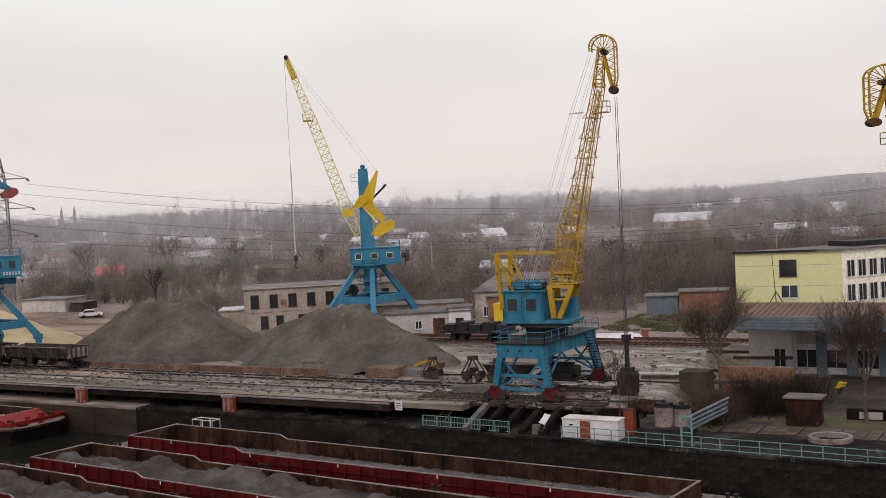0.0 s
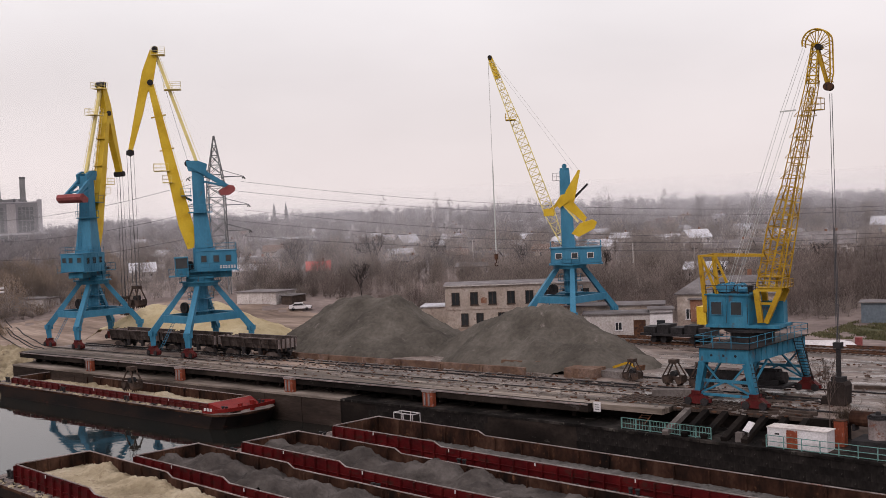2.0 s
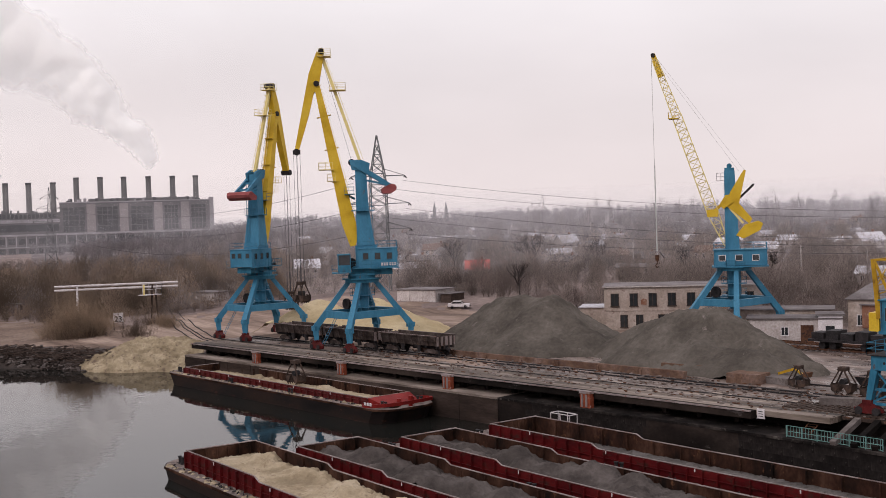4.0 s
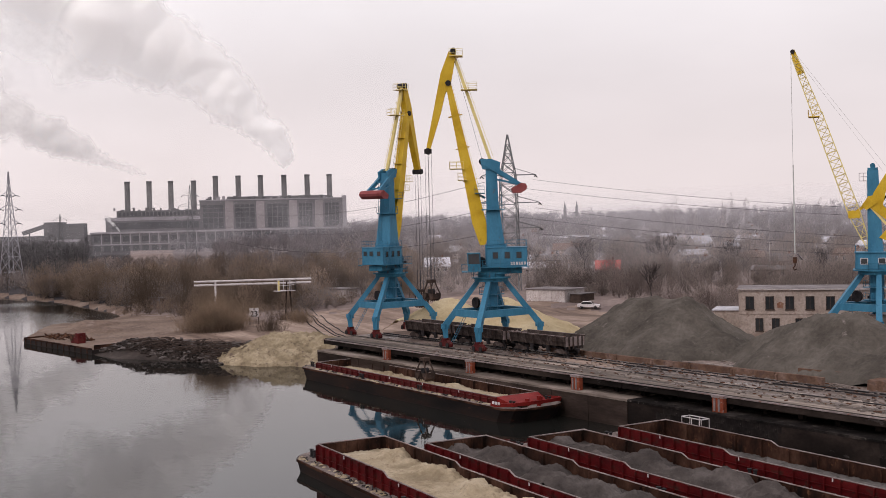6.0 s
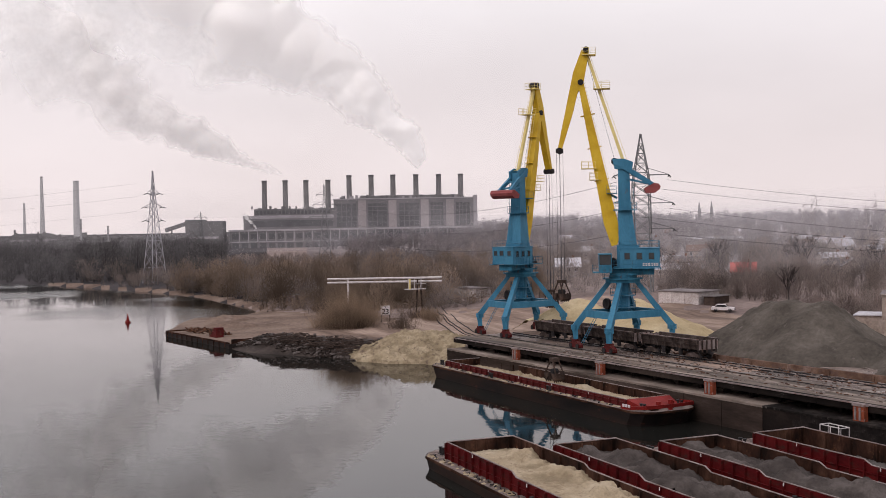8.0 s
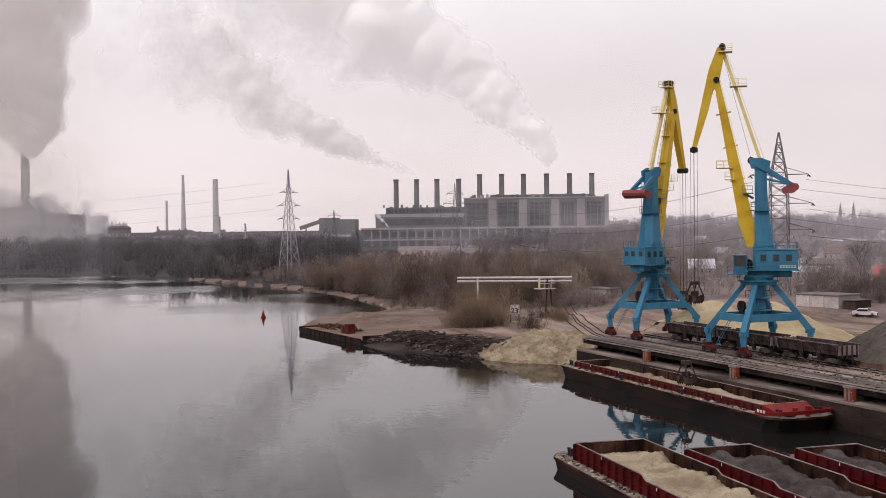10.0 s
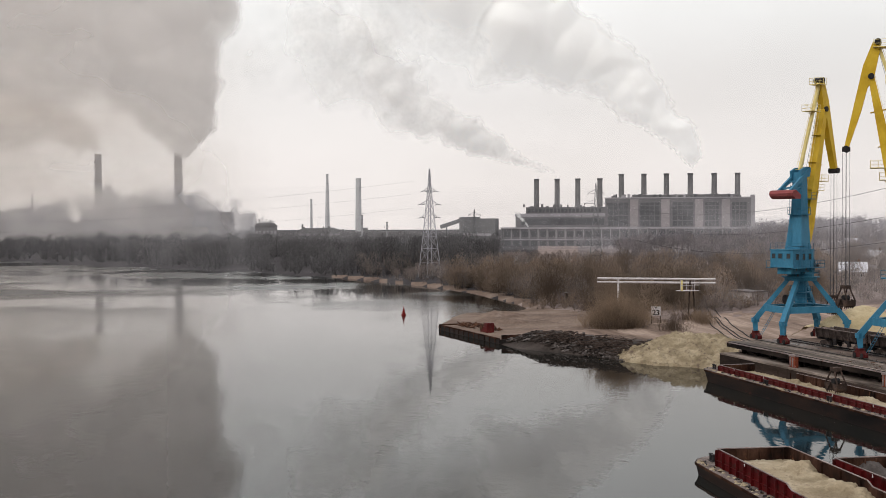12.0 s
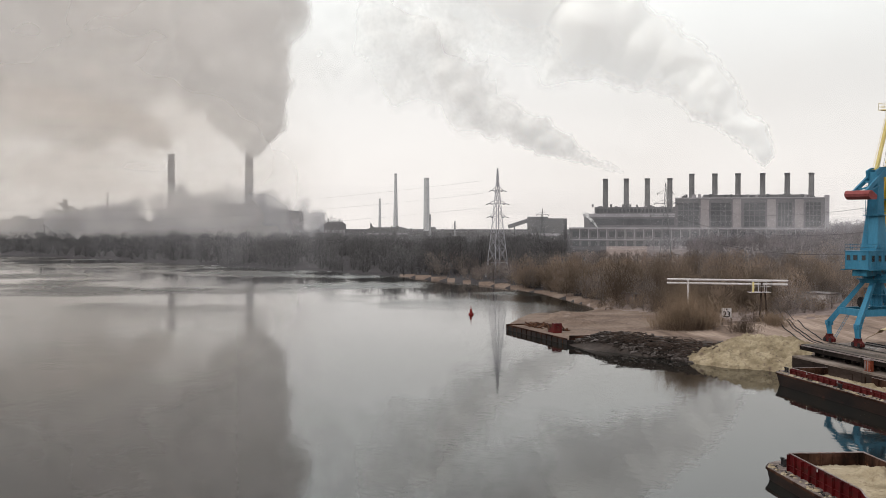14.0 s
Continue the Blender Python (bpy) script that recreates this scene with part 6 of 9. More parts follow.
def gable_house(x, y, turn, w, d, h, rise, wall_mat, roof_mat, label, category="house", group="", z=None, wins=2, chimney=True, hip=0.0):
    z = ground_z(x, y) if z is None else z
    ob = empty("house", Matrix.Translation((x, y, z)) @ Matrix.Rotation(turn, 4, "Z"), label, category, group)
    b = Solid().box(-w / 2, w / 2, -d / 2, d / 2, -1.0, h)
    if not hip:
        for s in (-1, 1):
            b.add([(s * w / 2, -d / 2, h), (s * w / 2, d / 2, h), (s * w / 2, 0, h + rise)], [(0, 1, 2)])
    part("wall", b, wall_mat, ob)
    o, t = 0.35, 0.14
    b = Solid()
    x1, xr = w / 2 + o, w / 2 + o - hip
    dz = rise * o / (d / 2)
    for s in (-1, 1):
        b.add([(-x1, s * (d / 2 + o), h - dz), (x1, s * (d / 2 + o), h - dz), (xr, 0, h + rise), (-xr, 0, h + rise),
               (-x1, s * (d / 2 + o), h - dz + t), (x1, s * (d / 2 + o), h - dz + t), (xr, 0, h + rise + t), (-xr, 0, h + rise + t)],
              [(0, 1, 2, 3), (4, 7, 6, 5), (0, 4, 5, 1), (3, 7, 4, 0), (1, 5, 6, 2)])
    if hip:
        for s in (-1, 1):
            b.add([(s * x1, -d / 2 - o, h - dz + t), (s * x1, d / 2 + o, h - dz + t), (s * xr, 0, h + rise + t)], [(0, 1, 2)])
    roof = part("roof", b, roof_mat, ob)
    if chimney:
        part("chimney", Solid().box(w * 0.18, w * 0.18 + 0.55, 0.2, 0.75, h + rise * 0.4, h + rise + 0.9), BRICK, roof, "brick chimney")
    if wins:
        wall_windows(ob, Matrix(), 0.8, [-w / 2 + w * (i + 0.5) / wins for i in range(wins)], h * 0.38, h * 0.38 + min(1.3, h * 0.42), -d / 2, WHITE)
        part("door", Solid().box(w / 2 - 0.05, w / 2 + 0.06, -0.5, 0.5, 0, 2.0), WOODD, ob)
    return ob


def flat_block(name, x, y, turn, w, d, h, wall_mat, label, category="building", z=None, roof_mat=None):
    z = ground_z(x, y) if z is None else z
    ob = empty(name, Matrix.Translation((x, y, z)) @ Matrix.Rotation(turn, 4, "Z"), label, category)
    part("wall", Solid().box(-w / 2, w / 2, 0, d, -1.0, h), wall_mat, ob)
    part("roof", Solid().box(-w / 2 - 0.3, w / 2 + 0.3, -0.3, d + 0.3, h, h + 0.14), roof_mat or SLATE, ob)
    return ob


# two-storey house behind the gravel
fx = math.atan2(142.8 - 131.9, -95.9 + 110.4)
ob = flat_block("workshop_building", -101.4, 138.7, fx, 23.0, 9, 6.6, PLASTER, "shabby two-storey plastered workshop with patched brickwork", z=4.3)
part("eaves_strip", Solid().box(-11.8, 11.8, -0.36, -0.3, 6.55, 6.72), PALEW, ob, "thin pale eaves strip")
wall_windows(ob, Matrix(), 1.05, [-9.9, -7.1, -4.3, -1.5, 1.3, 4.1, 6.9, 9.7], 3.75, 5.55, 0, WOODD)
wall_windows(ob, Matrix(), 0.95, [-8.6, -6.3, -3.0, 0.2], 0.6, 2.35, 0, WOODD)
for x, z, w, h in ((-5.6, 4.4, 0.9, 0.9), (6.0, 3.0, 1.6, 0.7)):
    b = Solid()
    b.add([(x - w / 2, -0.02, z - h / 2), (x + w * 0.4, -0.02, z - h * 0.6), (x + w / 2, -0.02, z + h * 0.3), (x - w * 0.1, -0.02, z + h / 2), (x - w * 0.55, -0.02, z + h * 0.2)], [(0, 1, 2, 3, 4)])
    part("bare_brick_patch", b, BRICK, ob)
part("string_course", Solid().box(-11.5, 11.5, -0.08, 0, 3.0, 3.15), PLASTER, ob)

# low sheds and the hipped house beside the rail tracks
sx = math.atan2(135 - 129.9, -74.2 + 82.7)
ob = flat_block("shed", -79.2, 132.4, sx, 11.5, 5, 3.1, PALEW, "low whitewashed shed with rusty door and flat felt roof", "shed", z=4.4)
part("door", Solid().box(0.8, 2.4, -0.08, 0.02, 0, 2.3), RUST, ob, "rusty double door")
wall_windows(ob, Matrix(), 0.8, [-1.2], 1.0, 2.0, 0, WHITE)
ob = flat_block("shed", -75.3, 134.6, sx, 3.0, 4, 3.6, WHITE, "small white porch shed by the tracks", "shed", z=4.4)
part("door", Solid().box(-0.6, 0.5, -0.08, 0.02, 0, 2.2), GLASS, ob, "dark open doorway")
gable_house(-70.5, 145.5, 0.3, 13, 9, 5.6, 2.0, PLASTER, SLATE, "old two-storey plaster and brick house with hipped slate roof", "house", z=4.2, wins=4, hip=3.0)
ob = flat_block("brick_annex", -70.0, 140.2, 0.3, 7.0, 0.6, 2.0, BRICK, "bare brick upper wall of the old house", "building", z=7.0)
ob = flat_block("shed", -86.5, 141.0, 0.5, 14, 6, 3.3, PLASTER, "long grey shed with sagging roof behind the crane", "shed", z=4.4)
ob = flat_block("garage_row", -113.5, 136.5, 0.6, 9, 6, 3.0, PLASTER, "low garage with pale sheet roof", "garage", z=4.4, roof_mat=SNOWY)
# long concrete garage block behind the sand yard
ob = flat_block("garage_block", -172.6, 147.6, 0.256, 9.4, 7, 3.3, PALEW, "pale concrete garage block with stained walls", "garage", z=4.6)
for i in range(3):
    part("wall_panel", Solid().box(-4.6 + 3.1 * i, -1.65 + 3.1 * i, -0.06, 0, 0.2, 3.1), PALEW, ob)
flat_block("shed", -166.2, 149.8, 0.256, 2.4, 5, 2.5, WOODD, "dark wooden shed beside the concrete garage", "shed", z=4.6)
flat_block("garage_block", -235.5, 134.5, 0.25, 10, 5, 2.4, PALEW, "low whitewashed wall of a far garage", "garage")
# brick hut and green shed on the yard's rear edge
flat_block("brick_hut", -48.6, 158.6, 0.28, 6.6, 5, 3.4, BRICK, "windowless brown brick hut beside green grass", "hut", z=4.5)
flat_block("steel_shed", -54.6, 158, 0.28, 4.5, 4, 2.8, FASCIA, "dark sheet-metal shed beside the brick hut", "shed", z=4.5)

# pale yellow office block
A_, B_, run = Vector((-39.6, 143.0)), Vector((-27.0, 145.2)), Vector((0.62, 0.785)) * 34
ob = empty("office_block", T((0, 0, 4.2)), "pale yellow panel office block with rows of windows", "building")
gable = Matrix.Translation((A_.x, A_.y, 0)) @ Matrix.Rotation(math.atan2(B_.y - A_.y, B_.x - A_.x), 4, "Z")
front = Matrix.Translation((B_.x, B_.y, 0)) @ Matrix.Rotation(math.atan2(run.y, run.x), 4, "Z")
glen = (B_ - A_).length
part("core", Solid().plate([tuple(A_ + Vector((0.2, 0.3))), tuple(B_ + Vector((-0.05, 0.3))), tuple(B_ + run), tuple(A_ + run)], -1, 9.8), CREAM, ob)
part("gable_wall", Solid(gable).box(0, glen, 0, 0.3, -1, 9.9), YELW, ob)
part("front_wall", Solid(front).box(0.02, 34, 0, 0.3, -1, 9.9), CREAM, ob, "cream front wall")
part("roof", Solid().plate([tuple(A_ + Vector((-0.3, -0.3))), tuple(B_ + Vector((0.3, -0.35))), tuple(B_ + run * 1.01), tuple(A_ + run * 1.01)], 9.9, 10.1), SLATE, ob)
part("roof_edge", Solid(gable).box(-0.3, glen + 0.3, -0.36, -0.3, 9.86, 10.14), DARK, ob, "dark tarred roof edge")
part("roof_hut", Solid(front).box(4, 20, 2.5, 7, 10.1, 10.75), DARK, ob, "dark roof superstructure")
part("roof_hut", Solid(front).box(15, 16.2, 1.5, 2.5, 10.1, 11.6), DARK, ob, "dark roof superstructure")
for z in (3.0, 5.6, 8.2):
    part("panel_joint", Solid(gable).box(0, glen, -0.015, 0, z, z + 0.06), PLASTER, ob)
wall_windows(ob, gable, 1.9, [6.4], 6.9, 8.85, 0, WOODD, False)
wall_windows(ob, gable, 1.9, [6.5], 4.2, 5.7, 0, WHITE)
for z0 in (6.6, 3.6, 0.9):
    wall_windows(ob, front, 1.15, [1.3 + 1.75 * i for i in range(18)], z0, z0 + 2.0, 0, WHITE)

# long hall beside the court
ob = empty("hall", Matrix.Translation((0, 0, 2.7)), "long white single-storey hall with brown ribbed roof", "building")
part("wall", Solid().box(-32.0, 30, 119.6, 140, -1, 5.2), WHITE, ob)
part("wall_bay", Solid().box(-31.8, -27.4, 118.9, 119.6, -1, 5.0), WHITE, ob)
roof = part("roof", Solid().slab([(113.2, 6.5), (119.5, 7.3), (119.5, 7.5), (113.2, 6.7)], -34, 32), BROWNR, ob)
roof.matrix_local = Matrix(((0, 1, 0, 0), (1, 0, 0, 0), (0, 0, 1, 0), (0, 0, 0, 1)))
b = Solid().slab([(119.5, 7.2), (131, 7.35), (142, 7.0), (142, 5.2), (119.5, 5.2)], -34, 32)
r2 = part("upper_roof", b, BROWNR, ob)
r2.matrix_local = roof.matrix_local
b = Solid()
for i in range(110):
    x = -33.9 + i * 0.6
    b.add([(x, 113.2, 6.72), (x + 0.07, 113.2, 6.72), (x + 0.07, 119.5, 7.52), (x, 119.5, 7.52), (x + 0.035, 113.2, 6.79), (x + 0.035, 119.5, 7.59)], [(0, 4, 5, 3), (4, 1, 2, 5)])
part("roof_rib", b, BROWNR, ob)
b = Solid().box(-34, 32, 113.0, 113.2, 5.35, 6.75)
for i in range(4):
    b.box(-34, 32, 112.94, 113.0, 5.45 + i * 0.33, 5.6 + i * 0.33)
part("fascia", b, FASCIA, ob, "grey-blue ribbed metal fascia")
wall_windows(ob, Matrix(), 1.1, [-28.6], 0.9, 2.7, 118.9, WHITE)
wall_windows(ob, Matrix(), 2.0, [-26.0, -23.1, -20.0, -16.9, -13.8], 0.8, 2.6, 119.6, WHITE)
for x in (-24.5, -21.5, -18.4, -15.3):
    part("pillar", Solid().box(x - 0.5, x + 0.5, 119.1, 119.6, -0.5, 5.3), FASCIA, ob, "dark pilaster")
for x in (-26.0, -23.1, -20.0, -16.9, -13.8):
    part("blind", Solid().box(x - 1.0, x + 1.0, 119.5, 119.56, 3.2, 4.4), PALEW, ob)

# ---- town houses on the slope ----
HOUSES = [(-224, 214, 6.2, 6, 2.4, 2.2, 1), (-251, 212, 10, 6, 2.2, 1.4, 2), (-362, 387, 11, 7, 2.6, 2, 2), (-313, 350, 8, 7, 3, 3, 2), (-262, 289, 9, 6, 2.2, 1.5, 2),
          (-175, 221, 9, 6, 2.0, 0.8, 0), (-121, 309, 16, 9, 3.6, 3.2, 0), (-108, 240, 9, 7, 2.8, 2.0, 0), (-142, 440, 22, 9, 4, 3, 2),
          (-128, 323, 12, 8, 3.4, 2.6, 2), (-118, 232, 9, 6, 2.4, 1.4, 2), (-434, 390, 34, 8, 2.6, 1.0, 2)]
hr = random.Random(5)
while len(HOUSES) < 96:
    bx, dd = hr.uniform(-58, -9), 330 * (820 / 330) ** hr.random()
    hx_, hy_ = spot(bx, dd)
    if all(math.hypot(hx_ - q[0], hy_ - q[1]) > 17 for q in HOUSES):
        HOUSES.append((hx_, hy_, hr.uniform(6.5, 10), hr.uniform(5, 7), hr.uniform(2.0, 3.0), hr.uniform(1.4, 2.4), hr.choice((0, 2, 2, 3, 0, 2))))
for hx_, hy_, w, d, h, rise, kind in HOUSES:
    label = {0: "small house with grey slate roof among bare trees", 1: "small house with bright red roof among bare trees",
             2: "small house with pale metal roof among bare trees", 3: "small house with dull brown roof among bare trees"}[kind]
    gable_house(hx_, hy_, 0.8 if kind == 1 else hr.uniform(-0.7, 0.9) + 0.4, w, d, h, rise, hr.choice((PALEW, PALEW, PLASTER, PLASTER)), (SLATE, REDR, SNOWY, BROWNR)[kind], label, "house", "town houses", wins=3)

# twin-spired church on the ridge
# distance haze is put into the stone's cool grey
HAZEW = mat("haze_greyed_stone", [(0.17, 0.162, 0.17), (0.22, 0.212, 0.22)], 0.9, 0.1, 1, 0.0)
chx, chy = spot(-48.1, 1250)
ob = empty("church", Matrix.Translation((chx, chy, ground_z(chx, chy))) @ Matrix.Rotation(0.84, 4, "Z"), "distant grey church with two pointed spires", "church")
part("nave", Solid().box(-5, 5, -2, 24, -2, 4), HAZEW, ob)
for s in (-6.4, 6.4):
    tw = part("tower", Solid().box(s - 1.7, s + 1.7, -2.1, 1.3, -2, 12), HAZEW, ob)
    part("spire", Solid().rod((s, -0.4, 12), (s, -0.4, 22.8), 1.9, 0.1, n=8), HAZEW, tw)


# ---- power station across the bay ----
STACK = mat("grey_chimney_concrete", [(0.15, 0.145, 0.147), (0.21, 0.203, 0.205)], 0.85, 0.1, 1, 0.0, grit=0.07)
PSW = mat("sooty_panel_wall", [(0.115, 0.111, 0.115), (0.16, 0.154, 0.158)], 0.85, 0.05, 0.6, 0.0, stain=(0.1616, 0.1482, 0.1596), stain_amount=0.1, grit=0.07)
PSP = mat("pinkish_panel_bay", [(0.2323, 0.2047, 0.21), (0.2929, 0.2613, 0.2678)], 0.85, 0.06, 0.6, 0.0, grit=0.07)
PSG = mat("dull_factory_glass", [(0.055, 0.055, 0.06), (0.09, 0.09, 0.096)], 0.35, 0.1, 1, 0.0, grit=0.07)
PSL = mat("pale_concrete_band", [(0.2626, 0.2437, 0.2572), (0.3333, 0.312, 0.3308)], 0.85, 0.1, 1, 0.0, grit=0.07)
PYLON = mat("galvanised_lattice", [(0.12, 0.12, 0.125), (0.17, 0.17, 0.175)], 0.6, 0.3, 2, 0.0)

GALV = mat("pale_galvanised_lattice", [(0.303, 0.2925, 0.315), (0.3838, 0.3705, 0.399)], 0.6, 0.3, 2, 0.0)

PSX, PSY = spot(-65.5, 950)
mp_ = Matrix.Translation((PSX, PSY, 3.0)) @ Matrix.Rotation(math.atan2(0.91, 0.415), 4, "Z")
ps = empty("power_station", mp_, "old grey power station with a row of ten chimneys", "power station")


def along(bearing):
    """Metres along the station's front for a bearing seen from the bridge."""
    return 950 * math.tan(radians(bearing + 65.5))


a0, a1, a2 = along(-71.8), along(-59.1), along(-66.65)
part("turbine_hall", Solid().box(a0, a1, 0, 40, -3, 15.5), PSW, ps)
part("hall_roof", Solid().box(a0 - 1, a1 + 1, -1.0, 40, 15.5, 17.0), PSL, ps)
part("boiler_house", Solid().box(a2, along(-59.5), 14, 60, 15.5, 41.0), PSW, ps)
part("boiler_roof", Solid().box(a2 - 0.5, along(-59.4), 13.5, 60, 41.0, 41.9), PSL, ps)
part("roof_monitor", Solid().box(along(-65.3), along(-60), 20, 34, 41.9, 44.2), PSW, ps)
part("low_boiler_house", Solid().box(along(-71.2), a2, 14, 50, 15.5, 28.5), PSW, ps)
part("low_roof_band", Solid().box(along(-71.2) - 0.5, a2, 13.6, 14, 26.0, 28.7), PSL, ps)
part("upper_storey", Solid().box(along(-70.7), a2, 20, 50, 28.5, 34.2), PSW, ps)
part("lift_tower", Solid().box(along(-59.5), along(-59.3), 14, 20, 15.5, 43.5), PSL, ps, "pale lattice lift tower")
for i in range(28):
    x = a0 + 2 + (a1 - a0 - 4) * i / 27.6
    part("window", Solid().box(x, x + 5.3, -0.15, 0.2, 9.0, 13.6), PSG, ps)
    part("mullion", Solid().box(x + 5.4, x + 6.2, -0.4, 0.2, 7.0, 15.5), PSL, ps)
for i in range(28):
    x = a0 + 2 + (a1 - a0 - 4) * i / 27.6
    part("lower_window", Solid().box(x, x + 5.3, -0.15, 0.2, 0.5, 5.8), PSG, ps)
part("sill_band", Solid().box(a0, a1, -0.5, 0, 6.4, 7.2), PSL, ps)
for bb in (-65.2, -63.65, -62.0, -60.7):
    x = along(bb)
    part("pink_bay", Solid().box(x - 3.4, x + 3.4, 13.6, 14, 16.5, 40.2), PSP, ps, "pinkish wall panels")
for c0, c1 in ((-66.5, -65.5), (-64.9, -63.95), (-63.3, -62.3), (-61.7, -61.05), (-60.4, -59.7)):
    bay = part("dark_bay", Solid().box(along(c0), along(c1), 13.7, 14, 18.0, 37.5), PSG, ps, "dark glazed bay")
    for k in range(1, 4):
        x = along(c0) + (along(c1) - along(c0)) * k / 4
        part("mullion", Solid().box(x - 0.25, x + 0.25, 13.45, 13.7, 18.0, 37.5), PSW, bay)
    for z in (22.0, 26.5, 31.0, 34.5):
        part("transom", Solid().box(along(c0), along(c1), 13.5, 13.7, z, z + 0.5), PSW, bay)
ps_rand = random.Random(8)
for i in range(26):
    x = along(-66.4) + (along(-59.8) - along(-66.4)) * (i + ps_rand.random()) / 26
    part("roof_plant", Solid().box(x, x + ps_rand.uniform(1, 3.5), 15, 19, 41.9, 41.9 + ps_rand.uniform(0.8, 3.0)), ps_rand.choice((PSW, PSL, PSG)), ps)
for i in range(14):
    x = along(-71.0) + (along(-67.0) - along(-71.0)) * (i + ps_rand.random()) / 14
    part("roof_plant", Solid().box(x, x + ps_rand.uniform(1, 3), 21, 25, 34.2, 34.2 + ps_rand.uniform(0.8, 2.6)), ps_rand.choice((PSW, PSL)), ps)
for i in range(20):
    x = along(-70.6) + (along(-66.8) - along(-70.6)) * i / 20
    part("storey_window", Solid().box(x, x + 2.2, 19.8, 20, 29.6, 32.8), PSG, ps)
part("low_window_band", Solid().box(along(-70.9), a2 - 1, 13.7, 14, 19.0, 24.5), PSG, ps)
for i in range(12):
    x = along(-66.2) + i * 8.5
    part("roof_vent", Solid().rod((x, 24, 41.9), (x, 24, 44.6), 1.0, n=8), PSL, ps)
for k, bb in enumerate((-70.19, -69.13, -68.07, -66.94, -65.85, -64.71, -63.58, -62.39, -61.21, -60.07)):
    x = along(bb)
    zt = (58.4 if k < 4 else 62.0) * 1.0
    st = part("chimney", Solid().rod((x, 27, 28 if k < 4 else 40), (x, 27, zt), 2.35, 2.15, n=14), STACK, ps, "round grey chimney")
    part("chimney_band", Solid().rod((x, 27, zt - 1.2), (x, 27, zt + 0.2), 2.4, n=14), PSW, st)
# coal bunker with its sloping conveyor
cb = empty("coal_bunker", mp_, "grey coal bunker with a sloping conveyor gallery", "building")
part("bunker", Solid().box(along(-73.9), along(-72.1), -6, 20, -3, 24.6), PSW, cb)
part("bunker_head", Solid().box(along(-73.9), along(-73.0), -6, 12, 24.6, 26.0), PSW, cb)
part("conveyor_gallery", Solid().bar((along(-74.9), 0, 17.5), (along(-73.8), 0, 23.5), 4, 3.2), PSW, cb)
part("conveyor_pier", Solid().bar((along(-74.6), 0, -3), (along(-74.6), 0, 18), 1.0), PSW, cb)
part("window_band", Solid().box(along(-73.7), along(-72.3), -6.2, -6, 10, 12), PSL, cb)


# ---- works on the far bank ----
WORKS = mat("dusty_works_wall", [(0.15, 0.142, 0.145), (0.2, 0.19, 0.192)], 0.9, 0.02, 0.3, 0.0, grit=0.07)
# distance haze is put into these chimney greys, paler the farther they stand
FAR_STACK = mat("haze_paled_chimney", [(0.30, 0.29, 0.30), (0.37, 0.36, 0.37)], 0.9, 0.05, 0.5, 0.0, grit=0.07)
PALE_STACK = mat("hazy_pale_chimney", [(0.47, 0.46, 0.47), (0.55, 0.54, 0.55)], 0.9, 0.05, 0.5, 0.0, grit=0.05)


def chimney_stack(bearing, dist, top, r0, r1, label):
    x, y = spot(bearing, dist)
    ob = empty("chimney_stack", Matrix.Translation((x, y, 0)), label, "chimney", "far chimneys")
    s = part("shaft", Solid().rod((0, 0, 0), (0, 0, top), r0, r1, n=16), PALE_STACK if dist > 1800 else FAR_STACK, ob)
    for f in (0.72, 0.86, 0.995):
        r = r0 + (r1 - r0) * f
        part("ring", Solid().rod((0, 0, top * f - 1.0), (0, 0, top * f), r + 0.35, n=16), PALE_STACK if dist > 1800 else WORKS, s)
    return ob


chimney_stack(-91.68, 1600, 119, 5.2, 4.6, "tall grey chimney pouring smoke on the far bank")
chimney_stack(-87.90, 1600, 124, 6.0, 5.4, "tallest grey chimney pouring dense smoke on the far bank")
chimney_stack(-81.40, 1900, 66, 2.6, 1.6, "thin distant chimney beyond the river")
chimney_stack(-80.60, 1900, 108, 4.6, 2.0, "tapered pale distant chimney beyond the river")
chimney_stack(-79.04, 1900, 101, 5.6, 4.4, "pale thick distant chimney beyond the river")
chimney_stack(-78.86, 1300, 34, 1.2, 1.0, "short dark distant chimney beyond the trees")
chimney_stack(-77.61, 1300, 26, 1.0, 0.8, "short distant chimney beyond the trees")
chimney_stack(-94.69, 1550, 64, 2.2, 1.0, "slim lattice-like stack in the smoke")


def works_block(b0, b1, dist, height, depth, label):
    x0, y0 = spot(b0, dist)
    x1, y1 = spot(b1, dist)
    L_ = math.hypot(x1 - x0, y1 - y0)
    ob = empty("works_hall", Matrix.Translation((x0, y0, 2)) @ Matrix.Rotation(math.atan2(y1 - y0, x1 - x0), 4, "Z"), label, "factory", "far works")
    part("wall", Solid().box(0, L_, 0, depth, -2, height), WORKS, ob)
    part("roof", Solid().slab([(-1, height), (L_ + 1, height), (L_ * 0.86, height + 3), (L_ * 0.14, height + 3)], -1, depth + 1), WORKS, ob)
    rr_ = random.Random(int(dist + height))
    for i in range(7):
        x_ = L_ * rr_.uniform(0.04, 0.9)
        part("roof_house", Solid().box(x_, x_ + L_ * rr_.uniform(0.02, 0.07), 2, depth * 0.6, height, height + rr_.uniform(3, 9)), WORKS, ob)
    for i in range(6):
        part("window_band", Solid().box(L_ * (i + 0.15) / 6, L_ * (i + 0.8) / 6, -0.3, 0, height * 0.55, height * 0.72), PSL, ob)
    return ob


